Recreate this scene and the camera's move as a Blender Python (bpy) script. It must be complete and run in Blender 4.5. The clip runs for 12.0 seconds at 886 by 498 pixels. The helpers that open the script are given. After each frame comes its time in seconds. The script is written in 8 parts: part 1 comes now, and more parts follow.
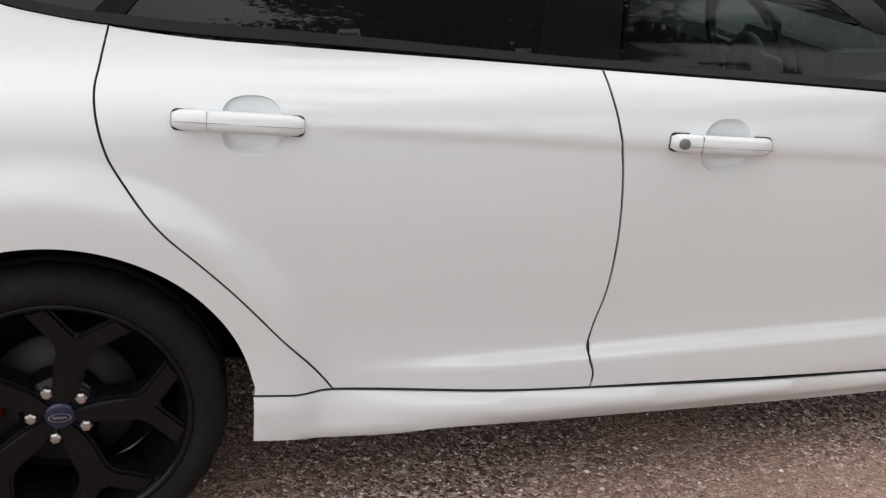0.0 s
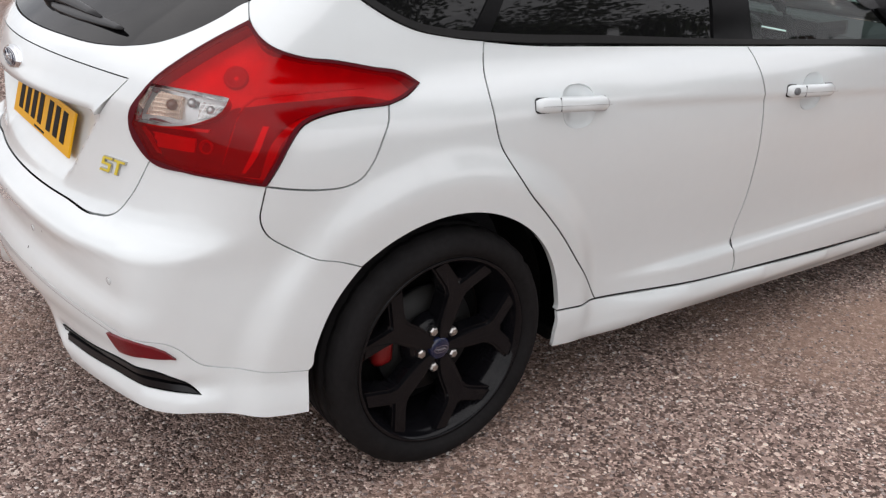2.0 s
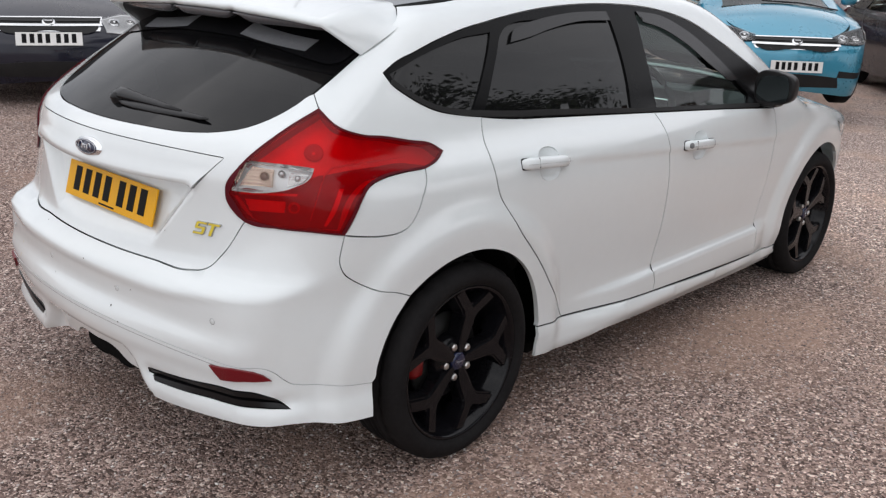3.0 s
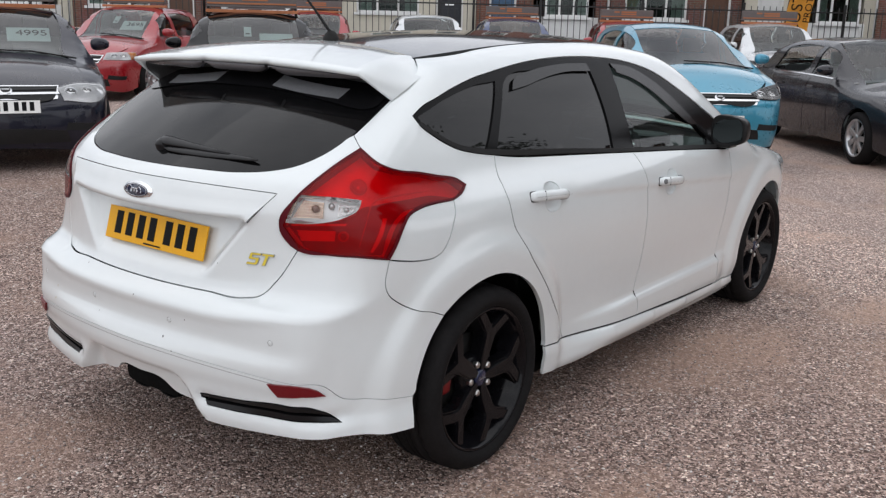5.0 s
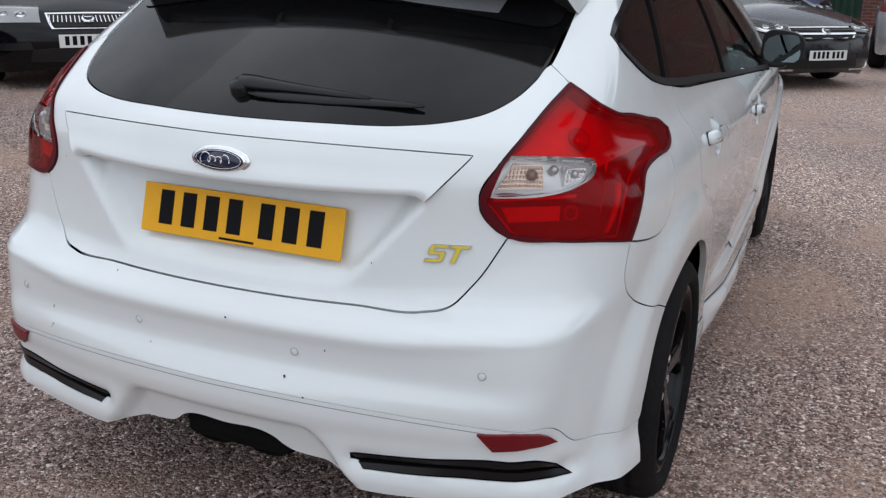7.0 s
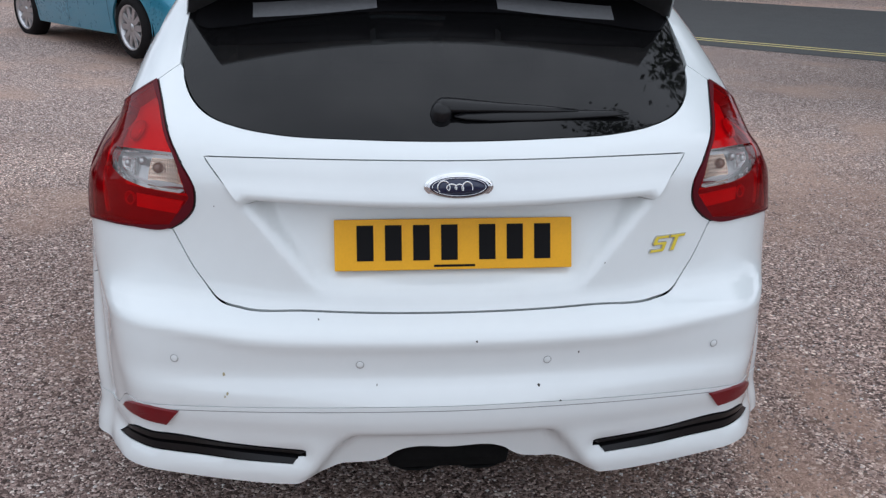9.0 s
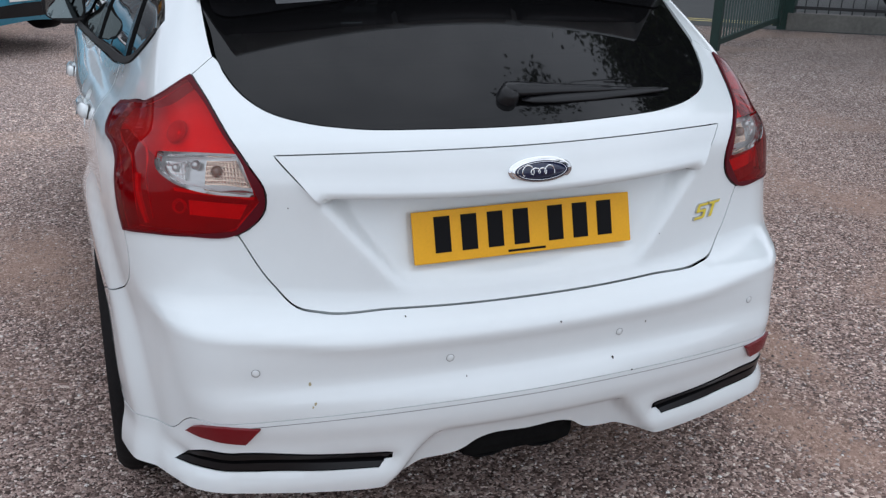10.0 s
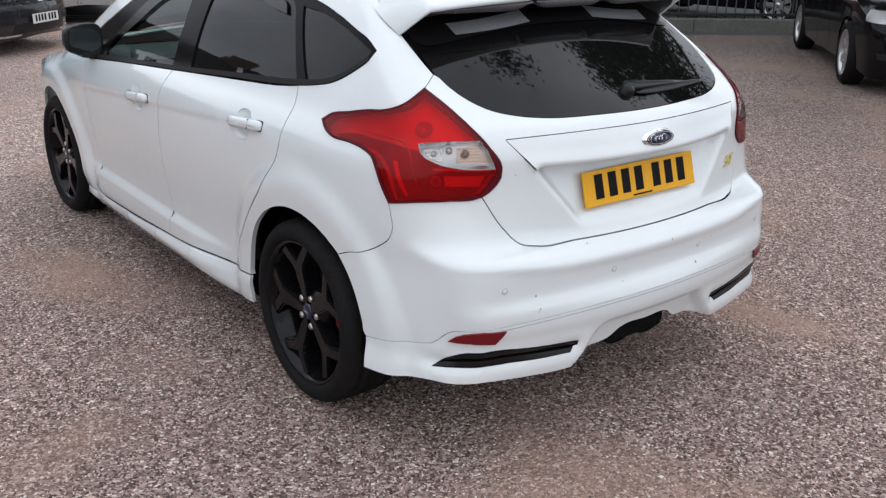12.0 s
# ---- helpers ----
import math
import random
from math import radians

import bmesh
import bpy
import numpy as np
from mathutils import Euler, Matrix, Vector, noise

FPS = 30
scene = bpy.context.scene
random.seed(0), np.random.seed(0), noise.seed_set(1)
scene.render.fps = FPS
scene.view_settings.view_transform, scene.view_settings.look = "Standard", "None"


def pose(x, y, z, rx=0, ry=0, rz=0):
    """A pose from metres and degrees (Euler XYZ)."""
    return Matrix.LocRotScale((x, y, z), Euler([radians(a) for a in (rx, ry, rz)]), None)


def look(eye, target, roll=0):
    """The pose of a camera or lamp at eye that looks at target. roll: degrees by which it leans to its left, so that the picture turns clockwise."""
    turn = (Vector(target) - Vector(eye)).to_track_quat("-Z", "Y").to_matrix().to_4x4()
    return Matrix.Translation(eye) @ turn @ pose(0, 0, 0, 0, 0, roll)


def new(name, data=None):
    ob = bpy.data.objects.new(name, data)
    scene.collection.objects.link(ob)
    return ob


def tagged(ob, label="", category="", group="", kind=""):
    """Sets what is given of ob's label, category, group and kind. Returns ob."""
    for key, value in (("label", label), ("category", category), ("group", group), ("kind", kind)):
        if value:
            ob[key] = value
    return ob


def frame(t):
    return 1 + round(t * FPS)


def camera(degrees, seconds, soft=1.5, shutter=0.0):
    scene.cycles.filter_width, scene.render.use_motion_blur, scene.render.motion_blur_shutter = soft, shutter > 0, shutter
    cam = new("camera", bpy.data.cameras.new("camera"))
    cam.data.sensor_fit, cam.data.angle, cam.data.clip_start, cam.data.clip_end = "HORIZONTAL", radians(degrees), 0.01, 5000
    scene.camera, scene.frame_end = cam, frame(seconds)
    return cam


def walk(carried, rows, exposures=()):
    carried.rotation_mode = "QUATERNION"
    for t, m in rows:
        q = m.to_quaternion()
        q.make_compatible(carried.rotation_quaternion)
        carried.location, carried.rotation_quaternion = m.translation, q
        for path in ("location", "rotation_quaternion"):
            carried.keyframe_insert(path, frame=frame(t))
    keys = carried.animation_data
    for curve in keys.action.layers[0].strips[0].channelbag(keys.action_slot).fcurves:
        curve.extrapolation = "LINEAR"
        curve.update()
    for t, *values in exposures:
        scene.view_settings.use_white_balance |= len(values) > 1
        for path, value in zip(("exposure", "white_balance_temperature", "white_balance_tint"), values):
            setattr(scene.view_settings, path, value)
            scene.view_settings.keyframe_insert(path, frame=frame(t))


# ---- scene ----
cam = camera(50.7, 12.0, 1.3)
PATH = [
    (0, (0.271, -2.527, 1.379), (0.784, -0.761, 0.593), 3.3),
    (0.5, (-0.108, -2.515, 1.377), (0.504, -0.776, 0.601), 2.8),
    (1, (-0.457, -2.478, 1.37), (0.292, -0.797, 0.586), 2.6),
    (1.5, (-0.824, -2.433, 1.391), (0.097, -0.836, 0.614), 2.5),
    (2, (-1.244, -2.505, 1.462), (-0.138, -1.029, 0.687), 2.6),
    (2.5, (-1.629, -2.521, 1.501), (-0.348, -1.165, 0.782), 2.4),
    (3, (-2.022, -2.61, 1.553), (-0.615, -1.328, 0.939), 2.1),
    (3.2, (-2.189, -2.667, 1.557), (-0.748, -1.403, 0.985), 2.0),
    (4.8, (-2.49, -2.672, 1.513), (-0.986, -1.441, 1.04), 1.3),
    (5, (-2.47, -2.562, 1.502), (-0.926, -1.382, 1.029), 1.4),
    (5.5, (-2.342, -2.217, 1.445), (-0.701, -1.18, 0.964), 1.4),
    (6, (-2.288, -1.865, 1.434), (-0.599, -0.916, 0.938), 1.4),
    (6.5, (-2.331, -1.523, 1.43), (-0.61, -0.653, 0.899), 1.4),
    (7, (-2.312, -1.185, 1.382), (-0.558, -0.441, 0.775), 1.3),
    (7.5, (-2.404, -0.849, 1.405), (-0.604, -0.299, 0.727), 1.4),
    (7.7, (-2.476, -0.71, 1.441), (-0.652, -0.26, 0.755), 1.3),
    (9.3, (-2.592, 0.416, 1.476), (-0.742, 0.068, 0.798), 1.1),
    (9.5, (-2.537, 0.536, 1.469), (-0.716, 0.09, 0.772), 1.2),
    (10, (-2.413, 0.853, 1.49), (-0.668, 0.182, 0.78), 1.3),
    (10.5, (-2.42, 1.27, 1.506), (-0.749, 0.433, 0.794), 1.2),
    (11, (-2.375, 1.641, 1.5), (-0.781, 0.667, 0.787), 1.2),
    (11.5, (-2.376, 1.993, 1.551), (-0.859, 0.903, 0.838), 1.1),
    (12, (-2.594, 2.277, 1.617), (-1.107, 1.127, 0.935), 0.9),
]
walk(cam, [(t, look(eye, target, roll)) for t, eye, target, roll in PATH], exposures=[(0, 0.43, 6640, 14), (1, 0.42, 6600, 14), (2, 0.36, 6500, 13), (2.5, 0.33, 6420, 12.5), (3, 0.20, 6380, 12), (5, 0.19, 6300, 11.5), (6, 0.12, 6160, 10.5), (7.5, 0.02, 5930, 10), (9.5, 0.09, 5790, 10), (10.5, 0.09, 5880, 10), (11, 0.15, 5980, 10.5), (12, 0.24, 6080, 11)])

# ---- daylight under broken cloud ----
world = bpy.data.worlds.new("sky")
scene.world = world
world.use_nodes = True
wn = world.node_tree.nodes
sky = wn.new("ShaderNodeTexSky")
sky.sky_type, sky.sun_disc = "NISHITA", False
sky.sun_elevation, sky.sun_rotation = radians(55), radians(120)
back = wn["Background"]
back.inputs["Strength"].default_value = 1.0
wl = world.node_tree.links


def wnode(kind, **sets):
    n = wn.new("ShaderNode" + kind)
    for k, v in sets.items():
        n.inputs[k].default_value = v
    return n


# thin blue behind a wide sheet of grey and white cloud
dim = wnode("VectorMath")
dim.operation = "SCALE"
dim.inputs["Scale"].default_value = 0.11
wl.new(sky.outputs[0], dim.inputs[0])
where = wn.new("ShaderNodeTexCoord")
cloud = wnode("TexNoise", Scale=2.2, Detail=7.0, Roughness=0.55)
wl.new(where.outputs["Generated"], cloud.inputs["Vector"])
shade = wn.new("ShaderNodeValToRGB")
shade.color_ramp.elements[0].position, shade.color_ramp.elements[0].color = 0.34, (0.62, 0.635, 0.66, 1)
shade.color_ramp.elements[1].position, shade.color_ramp.elements[1].color = 0.66, (1.30, 1.29, 1.28, 1)
wl.new(cloud.outputs[0], shade.inputs[0])
# brighter overhead than near the skyline
axes, lift_ = wn.new("ShaderNodeSeparateXYZ"), wn.new("ShaderNodeMapRange")
wl.new(where.outputs["Generated"], axes.inputs[0]), wl.new(axes.outputs[2], lift_.inputs[0])
for i, v in ((1, 0.0), (2, 0.9), (3, 0.92), (4, 1.04)):
    lift_.inputs[i].default_value = v
grade = wn.new("ShaderNodeVectorMath")
grade.operation = "SCALE"
wl.new(shade.outputs[0], grade.inputs[0]), wl.new(lift_.outputs[0], grade.inputs["Scale"])
cover = wnode("MixRGB", Fac=0.88)
wl.new(dim.outputs[0], cover.inputs[1]), wl.new(grade.outputs[0], cover.inputs[2])
wl.new(cover.outputs[0], back.inputs["Color"])
sun = new("sun", bpy.data.lights.new("sun", "SUN"))
sun.data.energy, sun.data.angle, sun.data.color = 0.55, radians(120), (1, 0.97, 0.93)
sun.matrix_world = look((-3, -2, 12), (0, 0, 0))

# ---- materials ----
def mat(name, col, rough=0.5, metal=0.0, coat=0.0, vary=0.0, scale=6.0, bump=0.0, bump_scale=200.0, rough_vary=0.0, island=0.0, spec=0.5, coords="Object"):
    """A principled surface with variation at two scales and fine relief."""
    m = bpy.data.materials.new(name)
    m.use_nodes = True
    nt = m.node_tree
    b = nt.nodes["Principled BSDF"]
    b.inputs["Base Color"].default_value = (*col, 1)
    b.inputs["Roughness"].default_value, b.inputs["Metallic"].default_value = rough, metal
    b.inputs["Coat Weight"].default_value, b.inputs["Coat Roughness"].default_value = coat, 0.045
    b.inputs["Specular IOR Level"].default_value = spec
    tc = nt.nodes.new("ShaderNodeTexCoord")
    src = tc.outputs[coords]
    if vary or rough_vary:
        n1, n2 = nt.nodes.new("ShaderNodeTexNoise"), nt.nodes.new("ShaderNodeTexNoise")
        n1.inputs["Scale"].default_value, n2.inputs["Scale"].default_value = scale, scale * 9
        n1.inputs["Detail"].default_value = n2.inputs["Detail"].default_value = 4
        nt.links.new(src, n1.inputs["Vector"]), nt.links.new(src, n2.inputs["Vector"])
        mix = nt.nodes.new("ShaderNodeMath")
        mix.operation = "ADD"
        nt.links.new(n1.outputs[0], mix.inputs[0]), nt.links.new(n2.outputs[0], mix.inputs[1])
        if vary:
            mr = nt.nodes.new("ShaderNodeMapRange")
            mr.inputs[1].default_value, mr.inputs[2].default_value = 0.6, 1.4
            mr.inputs[3].default_value, mr.inputs[4].default_value = 1 - vary, 1 + vary
            nt.links.new(mix.outputs[0], mr.inputs[0])
            mul = nt.nodes.new("ShaderNodeVectorMath")
            mul.operation = "SCALE"
            mul.inputs[0].default_value = col
            nt.links.new(mr.outputs[0], mul.inputs["Scale"])
            nt.links.new(mul.outputs[0], b.inputs["Base Color"])
        if rough_vary:
            rr = nt.nodes.new("ShaderNodeMapRange")
            rr.inputs[1].default_value, rr.inputs[2].default_value = 0.6, 1.4
            rr.inputs[3].default_value, rr.inputs[4].default_value = max(rough - rough_vary, 0.01), min(rough + rough_vary, 1)
            nt.links.new(mix.outputs[0], rr.inputs[0])
            nt.links.new(rr.outputs[0], b.inputs["Roughness"])
    if bump:
        nb, bp = nt.nodes.new("ShaderNodeTexNoise"), nt.nodes.new("ShaderNodeBump")
        nb.inputs["Scale"].default_value, nb.inputs["Detail"].default_value = bump_scale, 5
        bp.inputs["Strength"].default_value, bp.inputs["Distance"].default_value = bump, 0.01
        nt.links.new(src, nb.inputs["Vector"]), nt.links.new(nb.outputs[0], bp.inputs["Height"]), nt.links.new(bp.outputs[0], b.inputs["Normal"])
    return m


def pane(name, tint, rough=0.01, ior=1.52):
    """Thin glass: tinted see-through with a mirror gloss that grows at grazing angles."""
    m = bpy.data.materials.new(name)
    m.use_nodes = True
    nt = m.node_tree
    nt.nodes.remove(nt.nodes["Principled BSDF"])
    out = nt.nodes["Material Output"]
    tr, gl, fr, mx = (nt.nodes.new("ShaderNode" + k) for k in ("BsdfTransparent", "BsdfGlossy", "Fresnel", "MixShader"))
    tr.inputs[0].default_value = (*tint, 1)
    gl.inputs["Roughness"].default_value = rough
    fr.inputs["IOR"].default_value = ior
    nt.links.new(fr.outputs[0], mx.inputs[0]), nt.links.new(tr.outputs[0], mx.inputs[1]), nt.links.new(gl.outputs[0], mx.inputs[2])
    nt.links.new(mx.outputs[0], out.inputs["Surface"])
    return m


def lens(name, tint, body, share_, rough, ior):
    """Moulded lamp plastic: see-through, with a share of light scattered by its prisms."""
    m = pane(name, tint, rough, ior)
    nt = m.node_tree
    last = nt.nodes["Mix Shader"]
    clear = last.inputs[1].links[0].from_socket
    df, mx = nt.nodes.new("ShaderNodeBsdfDiffuse"), nt.nodes.new("ShaderNodeMixShader")
    df.inputs[0].default_value, mx.inputs[0].default_value = (*body, 1), share_
    nt.links.new(clear, mx.inputs[1]), nt.links.new(df.outputs[0], mx.inputs[2]), nt.links.new(mx.outputs[0], last.inputs[1])
    return m


def ribbed(m, pitch, depth):
    """Adds a lattice of fine moulded ribs to a surface."""
    nt = m.node_tree
    tc, bp, mx = nt.nodes.new("ShaderNodeTexCoord"), nt.nodes.new("ShaderNodeBump"), nt.nodes.new("ShaderNodeMath")
    mx.operation = "MAXIMUM"
    for i, way in enumerate(("Y", "Z")):
        w = nt.nodes.new("ShaderNodeTexWave")
        w.bands_direction = way
        w.inputs["Scale"].default_value = 0.314 / (pitch * (1 + 0.5 * i))
        nt.links.new(tc.outputs["Object"], w.inputs["Vector"]), nt.links.new(w.outputs["Fac"], mx.inputs[i])
    bp.inputs["Strength"].default_value, bp.inputs["Distance"].default_value = 1.0, depth
    nt.links.new(mx.outputs[0], bp.inputs["Height"]), nt.links.new(bp.outputs[0], nt.nodes["Principled BSDF"].inputs["Normal"])
    return m


WHITE = mat("white_paint", (0.757, 0.800, 0.806), 0.22, coat=1.0, vary=0.012, scale=3, rough_vary=0.05)
BLACK_GLOSS = mat("black_gloss_paint", (0.008, 0.008, 0.009), 0.12, coat=1.0, vary=0.2, scale=4, rough_vary=0.04, spec=0.4)
SMOKED = mat("smoked_plastic", (0.012, 0.012, 0.013), 0.20, spec=0.35, vary=0.2, scale=12, rough_vary=0.06)
TRIM = mat("black_trim", (0.017, 0.017, 0.0175), 0.34, spec=0.2, vary=0.2, scale=8, bump=0.02, bump_scale=900)
UNDERSIDE = mat("spoiler_underside_plastic", (0.034, 0.034, 0.035), 0.42, spec=0.45, vary=0.2, scale=8, bump=0.03, bump_scale=700)
PILLAR = mat("gloss_black_film", (0.007, 0.007, 0.0075), 0.16, spec=0.07, vary=0.2, scale=8)
TRIM_DULL = mat("dull_black_plastic", (0.014, 0.014, 0.014), 0.65, spec=0.25, vary=0.25, scale=10, bump=0.05, bump_scale=700)
LINER = mat("arch_liner", (0.008, 0.008, 0.008), 0.95, spec=0.02, vary=0.3, scale=8)
TYRE = mat("tyre_rubber", (0.0125, 0.0118, 0.0122), 0.75, spec=0.10, vary=0.3, scale=9, bump=0.12, bump_scale=260)
RIM = mat("satin_black_alloy", (0.0055, 0.0054, 0.0066), 0.13, spec=0.22, vary=0.2, scale=12, rough_vary=0.08)
STEEL = mat("steel_nut", (0.55, 0.54, 0.52), 0.35, metal=1.0, vary=0.15, scale=60)
DISC = mat("brake_disc", (0.010, 0.0095, 0.009), 0.6, metal=0.0, vary=0.25, scale=30)
CALIPER = mat("red_caliper", (0.20, 0.006, 0.006), 0.45, vary=0.2, scale=30)
CHROME = mat("chrome", (0.78, 0.79, 0.80), 0.08, metal=1.0, rough_vary=0.03, scale=20)
SILVER = mat("silver_reflector", (0.80, 0.80, 0.80), 0.22, metal=1.0, bump=0.15, bump_scale=60)
SILVER_RIB = mat("lamp_silver", (0.80, 0.80, 0.79), 0.26, metal=0.75, bump=0.2, bump_scale=90)
AMBER = mat("amber_bulb", (0.75, 0.30, 0.08), 0.25, coat=0.5)
LAMP_RED = mat("red_lamp_housing", (0.80, 0.050, 0.050), 0.3, metal=0.2, vary=0.15, scale=25)
LAMP_DEEP = mat("deep_red_lamp_housing", (0.22, 0.008, 0.012), 0.35, metal=0.2, vary=0.15, scale=25)
LAMP_MID = mat("mid_red_lamp_housing", (0.50, 0.042, 0.040), 0.35, metal=0.2)
LAMP_BAR = mat("bright_red_lamp_bar", (0.95, 0.16, 0.14), 0.25, metal=0.3)
LAMP_DARK = mat("dark_red_lamp_trim", (0.085, 0.003, 0.008), 0.45, spec=0.15)
SEAL_GREY = mat("grey_seal", (0.16, 0.165, 0.17), 0.6)
VENT_BLACK = mat("vent_black", (0.006, 0.006, 0.007), 0.3, spec=0.3, vary=0.2, scale=20)
INDICATOR = mat("amber_reflector", (0.86, 0.66, 0.52), 0.22, metal=0.75)
LAMP_GREY = mat("lamp_grey", (0.62, 0.62, 0.62), 0.3, metal=0.7, bump=0.1, bump_scale=90)
RED_LENS = lens("red_lens", (0.97, 0.024, 0.036), (0.62, 0.004, 0.012), 0.16, 0.05, 1.33)
ribbed(INDICATOR, 0.0060, 0.0016), ribbed(SILVER_RIB, 0.0060, 0.0016)
BULB_DARK = mat("dark_amber_bulb", (0.20, 0.075, 0.035), 0.25, coat=0.5)
BAND_BLACK = mat("black_screen_print", (0.008, 0.008, 0.009), 0.12, spec=0.25, vary=0.2, scale=9)
FASCIA = mat("gloss_grey_spoiler_insert", (0.095, 0.092, 0.098), 0.24, spec=0.5, vary=0.2, scale=14, rough_vary=0.05)
STAIN = mat("yellow_brown_stain", (0.38, 0.34, 0.20), 0.7, vary=0.2, scale=200)
CLEAR_LENS = pane("clear_lens", (0.90, 0.90, 0.90))
LAMP_CLEAR = lens("clear_lamp_lens", (0.94, 0.94, 0.94), (0.78, 0.77, 0.75), 0.07, 0.02, 1.36)
REFLEX = mat("red_reflector", (0.16, 0.003, 0.008), 0.3, spec=0.3, coat=0.15, bump=0.25, bump_scale=500)
PRIVACY = lens("privacy_glass", (0.020, 0.021, 0.023), (0.40, 0.40, 0.44), 0.010, 0.03, 1.41)
SIDE_PRIVACY = lens("side_privacy_glass", (0.020, 0.021, 0.023), (0.40, 0.40, 0.42), 0.016, 0.02, 1.44)
DOOR_GLASS = pane("green_tinted_glass", (0.74, 0.86, 0.82), ior=1.42)
SCREEN_GLASS = pane("windscreen_glass", (0.72, 0.84, 0.82), 0.015, 1.85)
CAR_GLASS = pane("car_glass", (0.66, 0.75, 0.73))
PLATE_YELLOW = mat("yellow_plate", (0.82, 0.41, 0.006), 0.4, vary=0.06, scale=20, spec=0.3)
PLATE_WHITE = mat("white_plate", (0.75, 0.75, 0.73), 0.35, vary=0.06, scale=20)
PLATE_INK = mat("plate_ink", (0.006, 0.006, 0.007), 0.5, spec=0.1)
BADGE_BLUE = mat("badge_blue", (0.006, 0.012, 0.045), 0.2, coat=0.4, vary=0.1, scale=60)
BADGE_YELLOW = mat("badge_yellow", (0.72, 0.58, 0.05), 0.3, coat=0.5, vary=0.1, scale=60)
CLOTH = mat("dark_seat_cloth", (0.032, 0.033, 0.036), 0.85, vary=0.25, scale=20, bump=0.15, bump_scale=500)
CABIN = mat("cabin_plastic", (0.030, 0.031, 0.032), 0.6, vary=0.2, scale=12, bump=0.05, bump_scale=600)
GREY_CABIN = mat("pale_cabin_lining", (0.30, 0.29, 0.27), 0.8, vary=0.1, scale=8)
MIRROR = mat("mirror_glass", (0.17, 0.20, 0.205), 0.02, metal=1.0)
DIRT = mat("dark_chip", (0.03, 0.025, 0.02), 0.8)
STRIP = mat("sky_reflection_strip", (0.20, 0.205, 0.215), 0.10, vary=0.1, scale=10)

# ---- building tools ----
from mathutils.geometry import delaunay_2d_cdt


def thing(name, label, category, m=None, group="", kind=""):
    ob = new(name)
    ob.empty_display_size = 0.2
    if m is not None:
        ob.matrix_world = m
    return tagged(ob, label, category, group, kind)


def raw(name, verts, faces, material, parent=None, label="", smooth=True, m=None):
    """One mesh object from vertices and faces."""
    me = bpy.data.meshes.new(name)
    me.from_pydata([tuple(v) for v in verts], [], [tuple(f) for f in faces])
    me.materials.append(material)
    if smooth:
        me.polygons.foreach_set("use_smooth", [True] * len(me.polygons))
    me.update()
    ob = new(name, me)
    if m is not None:
        ob.matrix_basis = m
    if parent is not None:
        ob.parent = parent
    if label:
        ob["label"] = label
    return ob


def part(name, bm, material, parent=None, label="", smooth=False, m=None):
    """Links a bmesh as one mesh object."""
    me = bpy.data.meshes.new(name)
    bm.normal_update()
    bm.to_mesh(me)
    bm.free()
    me.materials.append(material)
    if smooth:
        me.polygons.foreach_set("use_smooth", [True] * len(me.polygons))
    ob = new(name, me)
    if m is not None:
        ob.matrix_basis = m
    if parent is not None:
        ob.parent = parent
    if label:
        ob["label"] = label
    return ob


def share(ob, m, parent=None):
    """A second object on the same mesh."""
    o = ob.copy()
    scene.collection.objects.link(o)
    o.parent = parent if parent is not None else ob.parent
    o.matrix_basis = m
    return o


def slab(bm, lo, hi, bevel=0.0, m=None):
    """A bevelled block between two corners."""
    ret = bmesh.ops.create_cube(bm, size=1)
    vs = ret["verts"]
    lo, hi = Vector(lo), Vector(hi)
    for v in vs:
        v.co = Vector([lo[i] + (v.co[i] + 0.5) * (hi[i] - lo[i]) for i in range(3)])
    if bevel:
        es = list({e for v in vs for e in v.link_edges})
        r2 = bmesh.ops.bevel(bm, geom=es, offset=bevel, segments=2, affect="EDGES", profile=0.6)
        vs = list({v for f in r2["faces"] for v in f.verts} | {v for v in vs if v.is_valid})
    if m is not None:
        bmesh.ops.transform(bm, matrix=m, verts=vs)
    return vs


def block(name, lo, hi, material, parent=None, label="", bevel=0.004, m=None):
    bm = bmesh.new()
    slab(bm, lo, hi, bevel)
    return part(name, bm, material, parent, label, m=m)


def lathe(profile, n=48):
    """Turned body round the y axis: (radius, y) pairs."""
    k = len(profile)
    vs = [(r * math.cos(a), y, r * math.sin(a)) for a in [2 * math.pi * i / n for i in range(n)] for r, y in profile]
    fs = [(i * k + j, i * k + j + 1, ((i + 1) % n) * k + j + 1, ((i + 1) % n) * k + j) for i in range(n) for j in range(k - 1)]
    return vs, fs


def tube(points, r, n=8):
    """A round bar along points."""
    pts = [Vector(p) for p in points]
    vs, fs = [], []
    for i, p in enumerate(pts):
        d = (pts[min(i + 1, len(pts) - 1)] - pts[max(i - 1, 0)]).normalized()
        a = d.cross(Vector((0, 0, 1)) if abs(d.z) < 0.9 else Vector((1, 0, 0))).normalized()
        b = d.cross(a)
        rr = r[i] if isinstance(r, (list, tuple)) else r
        vs += [p + (a * math.cos(2 * math.pi * j / n) + b * math.sin(2 * math.pi * j / n)) * rr for j in range(n)]
    for i in range(len(pts) - 1):
        fs += [(i * n + j, i * n + (j + 1) % n, (i + 1) * n + (j + 1) % n, (i + 1) * n + j) for j in range(n)]
    fs += [tuple(range(n)), tuple(range((len(pts) - 1) * n, len(pts) * n))]
    return vs, fs


